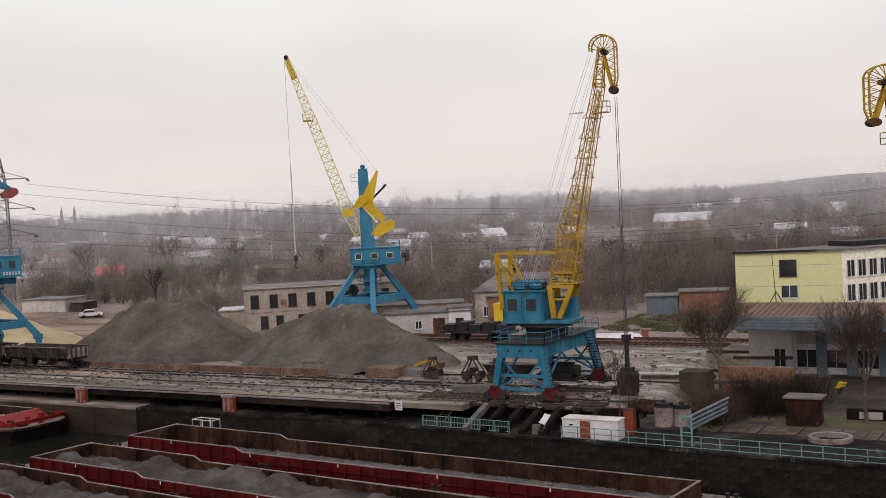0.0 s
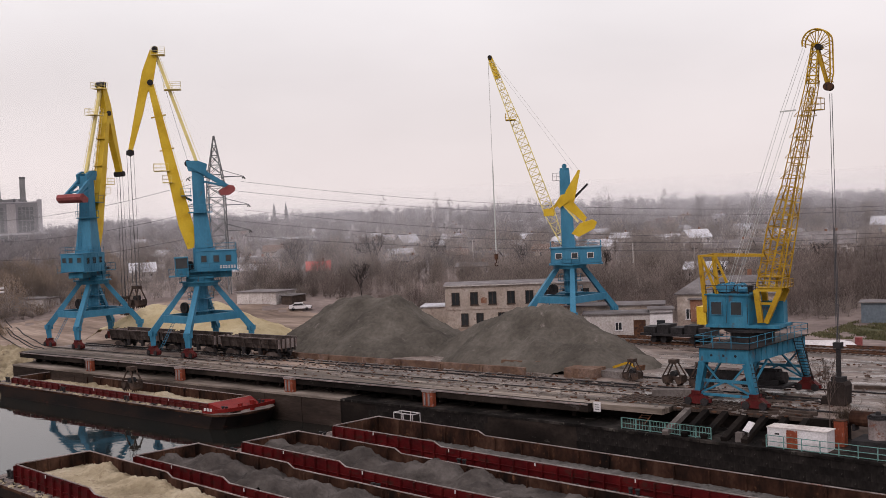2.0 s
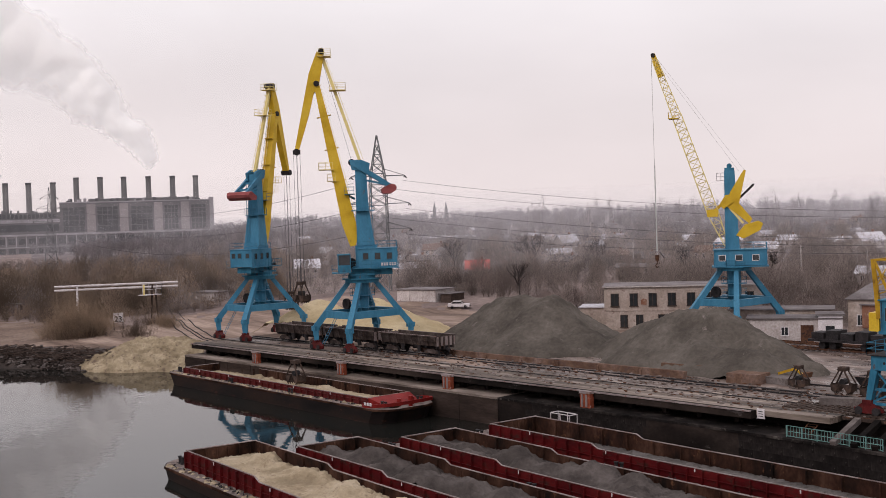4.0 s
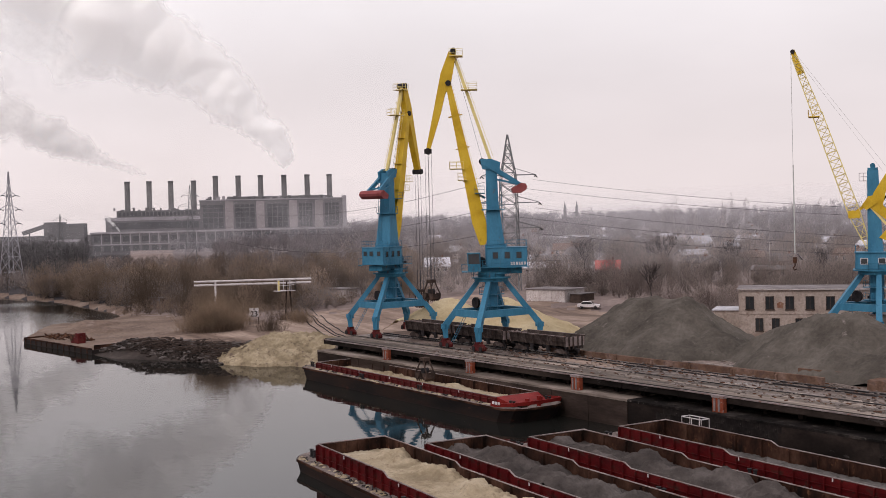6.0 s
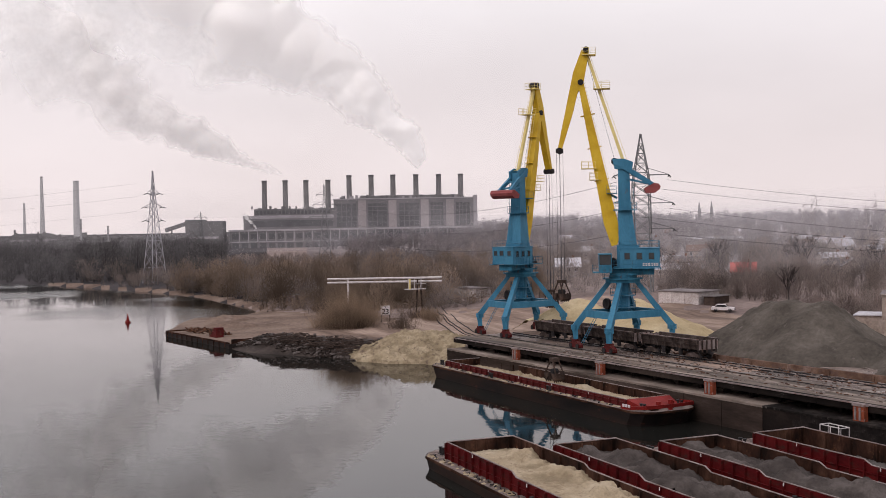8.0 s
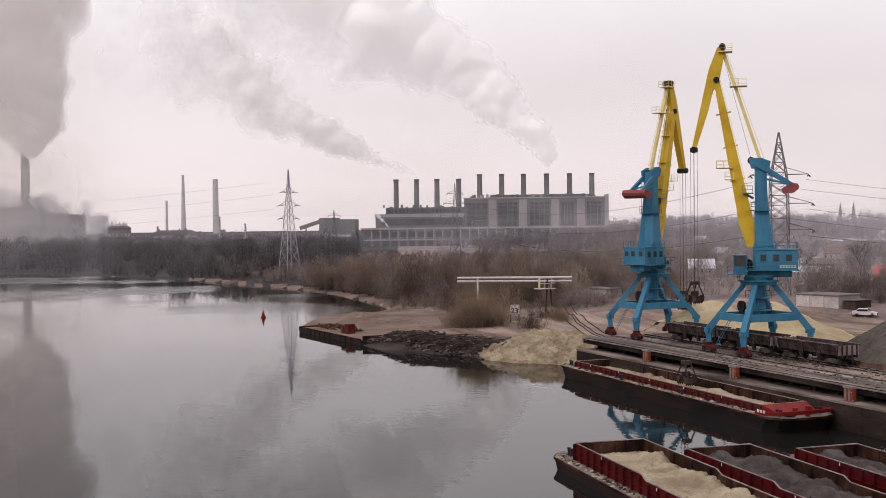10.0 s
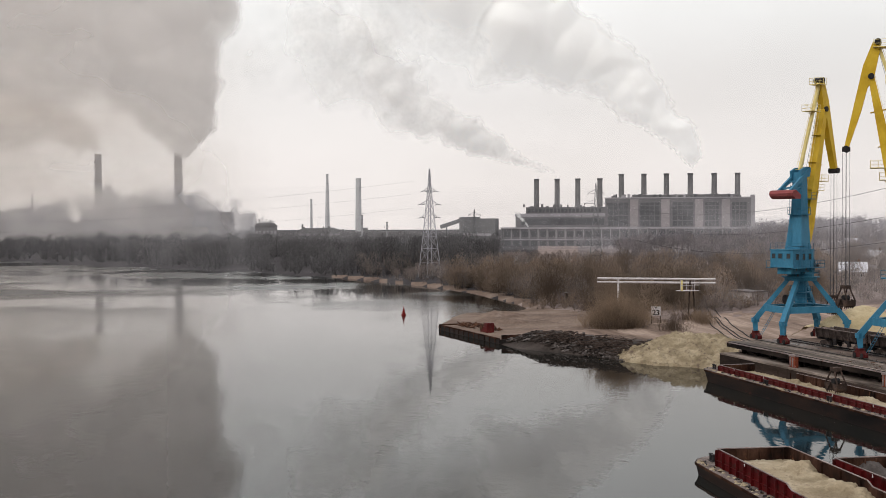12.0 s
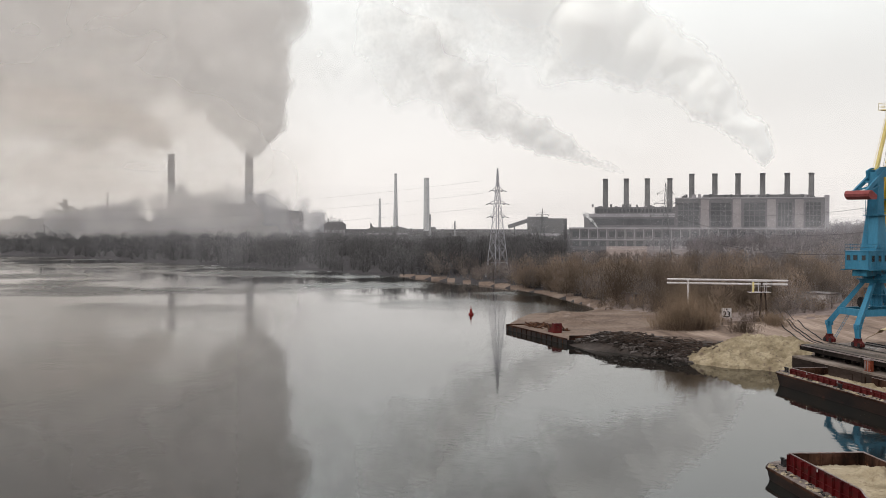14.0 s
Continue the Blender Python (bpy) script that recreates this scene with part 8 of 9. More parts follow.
def thicket(name, n, b0, b1, d0, d1, h0, h1, twigs, material, label, seed, low=0.15, clump=60.0, wide=0.36, thick=1.0, crest=None, gaps=-0.55):
    """Scatter n bare trees between two bearings and distances: each one a trunk, limbs and a domed broom of tapering twigs.
    crest: the height over the river that the tops keep below, for each metre of distance."""
    r = np.random.RandomState(seed)
    bb = np.radians(r.uniform(b0, b1, n * 4))
    D = d0 * (d1 / d0) ** r.rand(n * 4)
    X, Y = D * np.sin(bb), D * np.cos(bb)
    ok = (shore_distance(X, Y) > 1.5) & (waves(X, Y, clump, seed + 7) > gaps + 0.5 * r.rand(n * 4))
    ok &= ~((Y < 150) & (X > -128)) & ~((Y < 158) & (X > -212) & (X < -110)) & ~((Y < 103) & (X > -262))
    ok &= ~((X > -60) & (Y < 176))
    for hx_, hy_, rr in BUILT:
        ok &= (X - hx_) ** 2 + (Y - hy_) ** 2 > rr ** 2
    X, Y, D = X[ok][:n], Y[ok][:n], D[ok][:n]
    Z = ground_height(X, Y) - 0.2
    Ht = (h0 + (h1 - h0) * r.rand(len(X)) ** 1.4) * np.clip(0.85 + 0.4 * waves(X, Y, clump * 0.6, seed + 9), 0.4, 1.5)
    if crest:
        Ht = np.minimum(Ht, (crest[0] - crest[1] * D) * r.uniform(0.6, 1.08, len(X)) - Z)
    ok = Ht > 0.35 * h0
    X, Y, D, Z, Ht = X[ok], Y[ok], D[ok], Z[ok], Ht[ok]
    m, k, limbs = len(X), twigs, 5
    foot = np.stack([X, Y, Z + low * Ht], 1)
    # tips fill a domed crown, and every twig runs out towards its tip from the foot of the crown
    u = r.normal(0, 1, (m, k, 3))
    u /= np.linalg.norm(u, axis=-1)[..., None]
    u *= (r.rand(m, k) ** 0.45)[..., None]
    lop = 1 + 0.22 * np.sin(3 * np.arctan2(u[..., 1], u[..., 0]) + r.rand(m, 1) * 6.28) * r.rand(m, 1)
    cw = (wide * Ht * r.uniform(0.75, 1.2, m))[:, None] * lop
    ch = ((1 - low) * Ht * 0.5)[:, None]
    tip = np.stack([X[:, None] + u[..., 0] * cw, Y[:, None] + u[..., 1] * cw, (Z + low * Ht)[:, None] + ch * (1.0 + u[..., 2])], -1)
    way = tip - foot[:, None]
    way /= np.maximum(np.linalg.norm(way, axis=-1), 0.1)[..., None]
    root = tip - (way * 0.7 + r.normal(0, 0.5, (m, k, 3))) * (Ht[:, None] * r.uniform(0.05, 0.13, (m, k)))[..., None]
    lt = r.randint(0, k, (m, limbs))
    ltip = np.take_along_axis(tip, lt[..., None].repeat(3, -1), 1)
    w0 = np.maximum(0.0022 * Ht, 0.00024 * D) * thick

    def blades(a, c, w):
        """Thin tapering triangles from a to c, turned at random."""
        ang_ = r.rand(*a.shape[:-1]) * 6.283
        sd = np.stack([np.cos(ang_), np.sin(ang_), 0 * ang_], -1) * w[..., None]
        return np.stack([a - sd, a + sd, c], -2).reshape(-1, 3)

    base = np.stack([X, Y, Z], 1)
    co = np.concatenate([blades(root, tip, w0[:, None] * r.uniform(0.7, 1.5, (m, k))),
                         blades(foot[:, None] + 0 * ltip, ltip, w0[:, None] * 0.55 * r.uniform(0.8, 1.2, (m, limbs))),
                         blades(base, base + np.stack([0 * X, 0 * X, Ht * 0.7], 1), w0 * 0.9)])
    tone = 0.6 + 0.8 * r.rand(m)
    tv = np.concatenate([np.repeat(tone, k * 3), np.repeat(tone * 0.6, limbs * 3), np.repeat(tone * 0.5, 3)])
    me = raw_mesh(name, co, np.arange(len(co)).reshape(-1, 3), material)
    me.attributes.new("tone", "FLOAT", "POINT").data.foreach_set("value", tv.astype(np.float32))
    return tagged(new(name, me), label, "bare trees", kind="stuff")


thicket("scrub", 1500, -62, -8, 172, 330, 3.0, 7.0, 170, TWIG_N, "brown leafless scrub behind the yard", 1, low=0.0, wide=0.5)
thicket("bare_woods", 1800, -62, -6, 200, 480, 5, 11, 170, TWIG_N, "leafless brown trees between the houses", 2)
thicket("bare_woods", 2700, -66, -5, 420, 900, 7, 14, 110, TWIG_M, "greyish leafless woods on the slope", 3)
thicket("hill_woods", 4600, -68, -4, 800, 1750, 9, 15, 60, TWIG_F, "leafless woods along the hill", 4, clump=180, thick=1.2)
thicket("willow_scrub", 420, -83, -55, 225, 420, 2.5, 6, 240, TWIG_W, "warm brown willow scrub on the river flat", 5, low=0.0, wide=0.5, crest=(21.0, 0.021))
thicket("bare_woods", 1500, -79, -55, 300, 620, 6, 12, 130, TWIG_N, "leafless trees before the power station", 6, crest=(21.5, 0.021))
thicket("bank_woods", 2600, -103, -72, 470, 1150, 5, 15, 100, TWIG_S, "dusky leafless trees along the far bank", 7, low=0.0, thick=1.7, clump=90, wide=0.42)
thicket("willow_trees", 230, -82, -56, 230, 400, 8, 13, 1100, TWIG_W, "broad leafless willows with plume-like crowns", 15, low=0.08, wide=0.4, crest=(22.0, 0.019))
thicket("round_trees", 260, -57, -8, 215, 520, 7, 12, 480, TWIG_N, "broad leafless garden trees with fine crowns", 16, low=0.2)
thicket("near_woods", 480, -24, -5, 178, 275, 6, 11, 300, TWIG_K, "dense dark leafless trees behind the yard", 17, low=0.08, clump=45)
thicket("near_woods", 320, -50, -24, 178, 250, 4, 8, 240, TWIG_K, "dark leafless brush behind the sheds", 18, low=0.05, clump=40)
thicket("poplar_row", 60, -44, -22, 560, 820, 19, 26, 110, TWIG_M, "tall slim leafless poplars on the slope", 10, low=0.05, wide=0.1, clump=200)
thicket("reeds", 700, -84, -58, 215, 460, 1.5, 3.0, 40, TWIG_N, "low dead reeds and brush near the water", 8, low=0.0, wide=0.6)


def bare_tree(x, y, h, seed, label, spread=0.55, levels=5, z=None, lean=(0, 0), trunk_r=None, fork=3, material=None, leaves=0, stem=0.27):
    """A leafless tree: a tapered trunk, forking limbs and fine twigs."""
    r = random.Random(seed)
    ob = empty("tree", Matrix.Translation((x, y, ground_z(x, y) - 0.1 if z is None else z)), label, "tree")
    limbs, twig = Solid(), Solid()
    trunk = Solid()
    tr = trunk_r or h * 0.022

    def grow(p, d, ln, rad_, lv):
        q = p
        segs = 3 if lv < 3 else 2
        for i in range(segs):
            d = (d + Vector((r.uniform(-1, 1), r.uniform(-1, 1), r.uniform(-0.3, 0.7))) * 0.13).normalized()
            q2 = q + d * ln / segs
            r0, r1 = rad_ * (1 - 0.22 * i), rad_ * (1 - 0.22 * (i + 1))
            (trunk if lv == 0 else limbs if lv < 3 else twig).rod(q, q2, r0, r1, n=8 if lv == 0 else 5 if lv < 3 else 3, caps=False)
            q = q2
            if lv and lv < levels and i < segs - 1:
                branch(q, d, ln * 0.6, r1 * 0.55, lv + 1, 1)
        if lv < levels:
            branch(q, d, ln * r.uniform(0.62, 0.8), rad_ * 0.55, lv + 1, fork if lv < 3 else 3)

    def branch(q, d, ln, rad_, lv, k):
        for _ in range(k):
            o = Vector((r.gauss(0, 1), r.gauss(0, 1), r.gauss(0, 0.6)))
            grow(q, (d + o.normalized() * spread * r.uniform(0.7, 1.3) + Vector((0, 0, 0.15))).normalized(), ln * r.uniform(0.8, 1.15), max(rad_, 0.012), lv)

    grow(Vector((0, 0, 0)), Vector((lean[0], lean[1], 1)).normalized(), h * stem, tr, 0)
    part("trunk", trunk, material or BARK, ob, smooth=True)
    part("branchwork", limbs, material or BARK, ob)
    part("crown", twig, material or BARK, ob, "fine bare twigs")
    if leaves:
        b = Solid()
        for _ in range(leaves):
            c, d = Vector(twig.v[r.randrange(len(twig.v))]), Vector((r.gauss(0, 1), r.gauss(0, 1), r.gauss(0, 1))).normalized() * r.uniform(0.05, 0.1)
            e_ = d.orthogonal() * 0.6
            b.add([c - d, c + e_, c + d, c - e_], [(0, 1, 2, 3)])
        tagged(part("leaves", b, LEAF, ob, "few withered leaves"), kind="stuff")
    return ob


LEAF = mat("withered_leaves", [(0.16, 0.10, 0.045), (0.26, 0.18, 0.08)], 0.8, 2.0, 9, 0.0, island=0.3, thin=True)
TWIG_D = mat("grey_distant_bark", [(0.045, 0.037, 0.037), (0.075, 0.062, 0.061)], 0.95, 0.3, 3, 0.0)
BARK = mat("dark_bark", [(0.0606, 0.0449, 0.0399), (0.096, 0.0712, 0.063), (0.1313, 0.0975, 0.0861)], 0.95, 1.5, 12, 0.02)
bare_tree(-29.9, 101.8, 19.0, 3, "multi-stemmed tree with a few pale brown leaves beside the court", spread=0.62, z=3.2, trunk_r=0.2, fork=5, leaves=1200, stem=0.19)
bare_tree(-16.3, 95.6, 13.0, 8, "dark leafless tree standing in the paved court", spread=0.58, z=2.7, trunk_r=0.2, fork=5)
bare_tree(-210, 222, 14, 12, "greyish bare tree with dense crown among the houses", spread=0.55, fork=4, trunk_r=0.24, material=TWIG_D)
bare_tree(-205, 243, 13, 13, "greyish bare tree with old nests among the houses", spread=0.55, fork=4, trunk_r=0.24, material=TWIG_D)
bare_tree(-235, 195, 13, 14, "small bare tree by the red-roofed house", spread=0.6, fork=3, trunk_r=0.2, material=TWIG_D)
tree_rand = random.Random(23)
for i, bb in enumerate((-47.5, -44.2, -36.0, -31.8, -26.4, -21.5, -16.2, -12.4)):
    x, y = spot(bb, tree_rand.uniform(215, 330))
    bare_tree(x, y, tree_rand.uniform(9, 14), 60 + i, "dark spreading bare tree standing among the houses", spread=tree_rand.uniform(0.5, 0.65), fork=4, levels=4, trunk_r=0.22, material=TWIG_D)
bare_tree(-33.9, 86.5, 8.0, 17, "thin sapling growing beside the white kiosk", spread=0.35, z=3.6, trunk_r=0.06, levels=4)


def bush(x, y, rx, ry, h, n, seed, material, label, z=None):
    """A fanning thicket: canes spring from the ground and fork into fine twigs."""
    r = np.random.RandomState(seed)
    k = 9
    m = n // k
    bx, by = x + rx * r.normal(0, 0.3, m), y + ry * r.normal(0, 0.3, m)
    bz = np.full(m, z) if z is not None else ground_height(bx, by)
    p0 = np.stack([bx, by, bz - 0.1], 1)
    tilt = np.stack([(bx - x) / rx * 0.7 + r.normal(0, 0.45, m), (by - y) / ry * 0.7 + r.normal(0, 0.45, m), np.full(m, 1.5)], 1)
    tilt /= np.linalg.norm(tilt, axis=1)[:, None]
    p1 = p0 + tilt * (h * (0.3 + 0.65 * r.rand(m) ** 1.3) * np.clip(0.75 + 0.45 * waves(bx, by, rx * 0.8, seed), 0.35, 1.1))[:, None]
    u = r.uniform(0.25, 1.0, (m, k - 1))
    q0 = p0[:, None] + (p1 - p0)[:, None] * u[..., None]
    d = tilt[:, None] * 0.8 + r.normal(0, 0.45, (m, k - 1, 3))
    d /= np.linalg.norm(d, axis=-1)[..., None]
    q1 = q0 + d * (h * r.uniform(0.1, 0.3, (m, k - 1)))[..., None]
    p0, p1 = np.concatenate([p0, q0.reshape(-1, 3)]), np.concatenate([p1, q1.reshape(-1, 3)])
    a = r.rand(len(p0)) * 6.283
    w = np.where(np.arange(len(p0)) < m, 0.024, 0.012)[:, None] * r.uniform(0.7, 1.3, len(p0))[:, None]
    s = np.stack([np.cos(a), np.sin(a), 0 * a], 1) * w
    co = np.stack([p0 - s, p0 + s, p1], 1).reshape(-1, 3)
    return tagged(new("bush", raw_mesh("bush", co, np.arange(len(co)).reshape(-1, 3), material)), label, "bush", kind="stuff")


STRAW = mat("pale_straw_willow", [(0.20, 0.145, 0.105), (0.29, 0.21, 0.15)], 0.95, 0.3, 2, 0.0, island=0.25, thin=True)
BRUSH = mat("dark_river_brush", [(0.085, 0.062, 0.05), (0.15, 0.11, 0.086)], 0.95, 0.3, 2, 0.0, island=0.35, thin=True)
CANE = mat("dead_brown_canes", [(0.05, 0.035, 0.028), (0.085, 0.06, 0.046)], 0.95, 0.3, 2, 0.0, island=0.35)
DUSK = mat("dark_hedge_canes", [(0.018, 0.0135, 0.0115), (0.036, 0.027, 0.022)], 0.95, 0.3, 2, 0.0, island=0.35)
bush(-25.6, 98.6, 3.4, 4.2, 4.2, 15000, 31, DUSK, "tall dark leafless hedge beside the court", z=2.8)
bush(-23.5, 103.5, 3.4, 3.0, 3.4, 9000, 32, DUSK, "dark tangled hedge near the hall", z=2.8)
bush(-27.9, 93.0, 2.6, 3.2, 3.6, 14000, 33, CANE, "brown tangled bush beside the old tank", z=2.9)
bush(-33.0, 88.0, 1.6, 1.0, 2.2, 1500, 34, CANE, "thin brown weeds behind the kiosk", z=4.4)
bush(-197, 88, 7.5, 6.5, 9.0, 24000, 35, STRAW, "bushy brown willow on the sand spit", z=2.6)
bush(-196, 86.5, 6.5, 5.0, 4.0, 9000, 38, BRUSH, "dark brush at the foot of the willow")
bush(-203, 88, 4.0, 3.0, 3.6, 4000, 36, STRAW, "low brown willow beside another on the spit")
bush(-193, 103, 5.0, 3.0, 3.5, 4000, 37, STRAW, "brown brush behind the kilometre board")
spit_rand = random.Random(71)
for i in range(26):
    bb, dd = spit_rand.uniform(-67.5, -62.6), spit_rand.uniform(206, 300)
    x, y = spot(bb, dd)
    bush(x, y, spit_rand.uniform(3, 6), spit_rand.uniform(3, 5), spit_rand.uniform(2.4, 5.6), 2600, 80 + i, BRUSH if i % 3 else STRAW, "low dark brown brush on the river flat")

# rough winter grass round the brick hut
r_ = np.random.RandomState(83)
gx_, gy_ = r_.uniform(-58, -37, 26000), r_.uniform(139, 160, 26000)
ok_ = (waves(gx_, gy_, 5, 84) > r_.uniform(-0.3, 0.5, len(gx_))) & ~((gx_ > -57.5) & (gx_ < -45) & (gy_ > 157))
gx_, gy_ = gx_[ok_], gy_[ok_]
tip_ = np.stack([r_.normal(0, 0.12, len(gx_)), r_.normal(0, 0.12, len(gx_)), r_.uniform(0.12, 0.4, len(gx_))], 1)
p_ = np.stack([gx_, gy_, ground_height(gx_, gy_) - 0.02], 1)
a_ = r_.rand(len(gx_)) * 6.283
s_ = np.stack([np.cos(a_), np.sin(a_), 0 * a_], 1) * 0.09
co_ = np.stack([p_ - s_, p_ + s_, p_ + tip_], 1).reshape(-1, 3)
TUFT = mat("dull_green_tufts", [(0.06, 0.058, 0.03), (0.10, 0.092, 0.05), (0.14, 0.11, 0.07)], 0.95, 0.2, 3, 0.0, island=0.3)
tagged(new("grass", raw_mesh("grass", co_, np.arange(len(co_)).reshape(-1, 3), TUFT)), "patchy dull green winter grass beside the brick hut", "grass", kind="stuff")


# ---- things on the quay and yard ----
def white_kiosk():
    ob = empty("kiosk", T((-37.3, 82.6, LEDGE)), "white-painted brick kiosk with orange door on the quay ledge", "kiosk")
    part("wall", Solid().box(0, 4.7, 0, 1.5, 0, 1.5), WHITE, ob)
    part("roof", Solid().box(-0.06, 4.76, -0.06, 1.6, 1.5, 1.57), PALEW, ob)
    part("door", Solid().box(1.55, 2.4, -0.06, 0, 0.05, 1.42), ORANGE, ob, "faded orange steel door")
    part("vent", Solid().box(0.6, 0.95, -0.04, 0, 1.0, 1.12), DARK, ob)
    return ob


white_kiosk()
ob = empty("steel_cabinet", T((-32.6, 85.0, LEDGE)), "rusty orange steel cabinet on the quay", "cabinet")
part("body", Solid().box(-0.4, 0.4, 0, 0.7, 0, 1.95), ORANGE, ob)
part("top", Solid().box(-0.45, 0.45, -0.05, 0.75, 1.95, 2.02), RUST, ob)


def tank(x, y, z, r, h, label):
    ob = empty("tank", T((x, y, z)), label, "tank", "old tanks")
    part("shell", Solid().rod((0, 0, 0), (0, 0, h), r, n=18), RIM, ob, smooth=False)
    part("band", Solid().rod((0, 0, h * 0.9), (0, 0, h), r + 0.04, n=18), DARK, ob)
    part("lid", Solid().rod((0, 0, h), (0, 0, h + 0.12), r * 0.8, n=14).rod((0, 0, h + 0.1), (0, 0, h + 0.35), 0.2, n=8), DARK, ob)
    return ob


tank(-29.6, 85.0, 3.9, 0.75, 1.7, "stained pale steel drum beside pipes")
tank(-28.3, 85.4, 3.9, 0.7, 1.55, "stained white steel drum")
ob = empty("rusty_tank", T((-31.3, 86.6, 4.4)), "rust-red lying tank behind the drums", "tank")
part("shell", Solid().rod((-0.9, 0, 0.6), (0.9, 0, 0.6), 0.6, n=14), BRUST, ob)
part("saddle", Solid().box(-0.7, -0.5, -0.5, 0.5, -0.3, 0.2).box(0.5, 0.7, -0.5, 0.5, -0.3, 0.2), DARK, ob)
thing("machine_block", Solid().box(-31.2, -27.4, 83.6, 86.4, 2.9, 3.9), DARK, "black oily machine base on the ledge", "machine")

# slanting bearers between ledge and yard, with a plank gantry above
for i in range(7):
    x = -47.2 + 1.75 * i
    thing("bearer", Solid().bar((x + 0.9, 82.7, LEDGE + 0.12), (x + 0.7, 87.2, 4.35), 0.5, 0.45), CONC if i < 1 else WALLC, "sloping concrete bearer under the crane track", "beam", group="track bearers")
for y, z in ((87.6, 4.35), (88.3, 4.5), (89.3, 4.55)):
    thing("track_beam", Solid().bar((-54, y, z), (-36, y, z), 0.35, 0.3), WOODD, "dark timber beam along the crane track", "beam", group="track beams")
b = Solid()
for i in range(24):
    b.box(-54 + 0.5 * i, -53.75 + 0.5 * i, 88.0, 91.2, 4.56, 4.68)
thing("sleeper_grid", b, WOODD, "row of dark sleepers between the rails", "sleepers", kind="stuff")
thing("retaining_wall", Solid().box(-54, -33, 88.0, 88.6, 1.6, 4.4), WALLC, "dark retaining wall under the crane track", "wall", kind="structure")
ob = empty("ladder", T((-50.0, 84.6, LEDGE)), "steel ladder from the ledge to the yard", "ladder")
part("rungs", Solid().ladder((0, 0, 0), (0.3, 2.6, 1.6), (1, 0, 0), 0.9, 0.05, 0.3), RUST, ob)


def guard_rail(x0, y0, x1, y1, label, h=0.95):
    ob = empty("guard_rail", T((0, 0, LEDGE)), label, "railing")
    n = max(1, round((x1 - x0) / 1.5))
    for i in range(n + 1):
        x, y = x0 + (x1 - x0) * i / n, y0 + (y1 - y0) * i / n
        part("post", Solid().rod((x, y, 0), (x, y, h), 0.045, n=5), TEAL, ob)
    for zz in (h, h * 0.52, h * 0.1):
        part("rail", Solid().bar((x0, y0, zz), (x1, y1, zz), 0.05, 0.05), TEAL, ob)
    return ob


guard_rail(-50.9, 83.5, -42.2, 82.85, "pale green steel railing on the ledge")
guard_rail(-37.3, 82.35, -22.7, 81.2, "long pale green railing along the quay edge")
guard_rail(-22.7, 81.2, 40.0, 76.6, "long pale green railing beside the court")
b = Solid()
for i in range(30):
    x, y = -50.8 + 0.29 * i, 83.5 - 0.0217 * i
    b.rod((x, y, LEDGE + 0.1), (x, y, LEDGE + 0.9), 0.02, n=4, caps=False)
thing("rail_bars", b, TEAL, "thin bars of the ledge railing", "railing", kind="stuff")
ob = empty("boarding_gate", T((-27.4, 82.4, LEDGE)), "pale green steel gate frame on the quay", "gate")
for x in (0, 0.8):
    part("post", Solid().bar((x, 0, 0), (x, 0, 2.3), 0.14), TEAL, ob)
part("bar", Solid().bar((0, 0, 2.2), (0.8, 0, 2.2), 0.1).bar((0, 0, 1.0), (0.8, 0, 1.0), 0.08), TEAL, ob)
for k, (dz, dy) in enumerate(((0, 0), (0.35, 0.3), (0.7, 0.5), (-0.3, 0.2))):
    thing("pipe", Solid().rod((-27.4, 84.2 + dy, 4.1 + dz), (-26.5, 91.5 + dy, 4.3 + dz), 0.12, n=8), FASCIA, "grey-blue steel pipe on trestles", "pipe", group="pipes")
ob = empty("notice_board", T((-54.2, 84.9, 3.85)), "small white notice board with dark markings", "sign")
part("board", Solid().box(-0.36, 0.36, 0, 0.06, 0.1, 0.95), WHITE, ob)
b = Solid()
for i in range(3):
    b.box(-0.22, 0.22, -0.012, 0, 0.28 + 0.2 * i, 0.34 + 0.2 * i)
part("marking", b, DARK, ob)
ob = empty("notice_board", T((-39.3, 83.0, LEDGE)), "tilted white notice board on a stand", "sign")
part("board", Solid().bar((0, 0, 0.9), (0.35, 0.5, 1.6), 0.9, 0.06), WHITE, ob)
part("stand", Solid().bar((0.1, 0.1, 0), (0.2, 0.3, 1.2), 0.1).box(-0.9, -0.3, 0, 0.5, 0, 0.75), CONC, ob)

# grabs, blocks and scrap on the yard
grab(-58.6, 98.6, QUAY + 0.1, 0, 0.35, label="black grab standing on the yard near the track", size=0.75)
grab(-53.6, 98.0, QUAY + 0.1, 0, 0.75, label="dark rusty open grab standing on the yard", size=0.85)
grab(-50.3, 97.2, QUAY + 0.1, 0, 0.5, label="dark rusty grab beside the gantry crane", size=0.85)


def concrete_block(x, y, w, d, h, turn, label, material=None):
    ob = thing("concrete_block", Solid().slab([(-w / 2, 0), (w / 2, 0), (w / 2 - 0.08, h), (-w / 2 + 0.08, h)], -d / 2, d / 2), material or CONC, label, "block", Matrix.Translation((x, y, QUAY)) @ Matrix.Rotation(turn, 4, "Z"), group="yard blocks")
    return ob


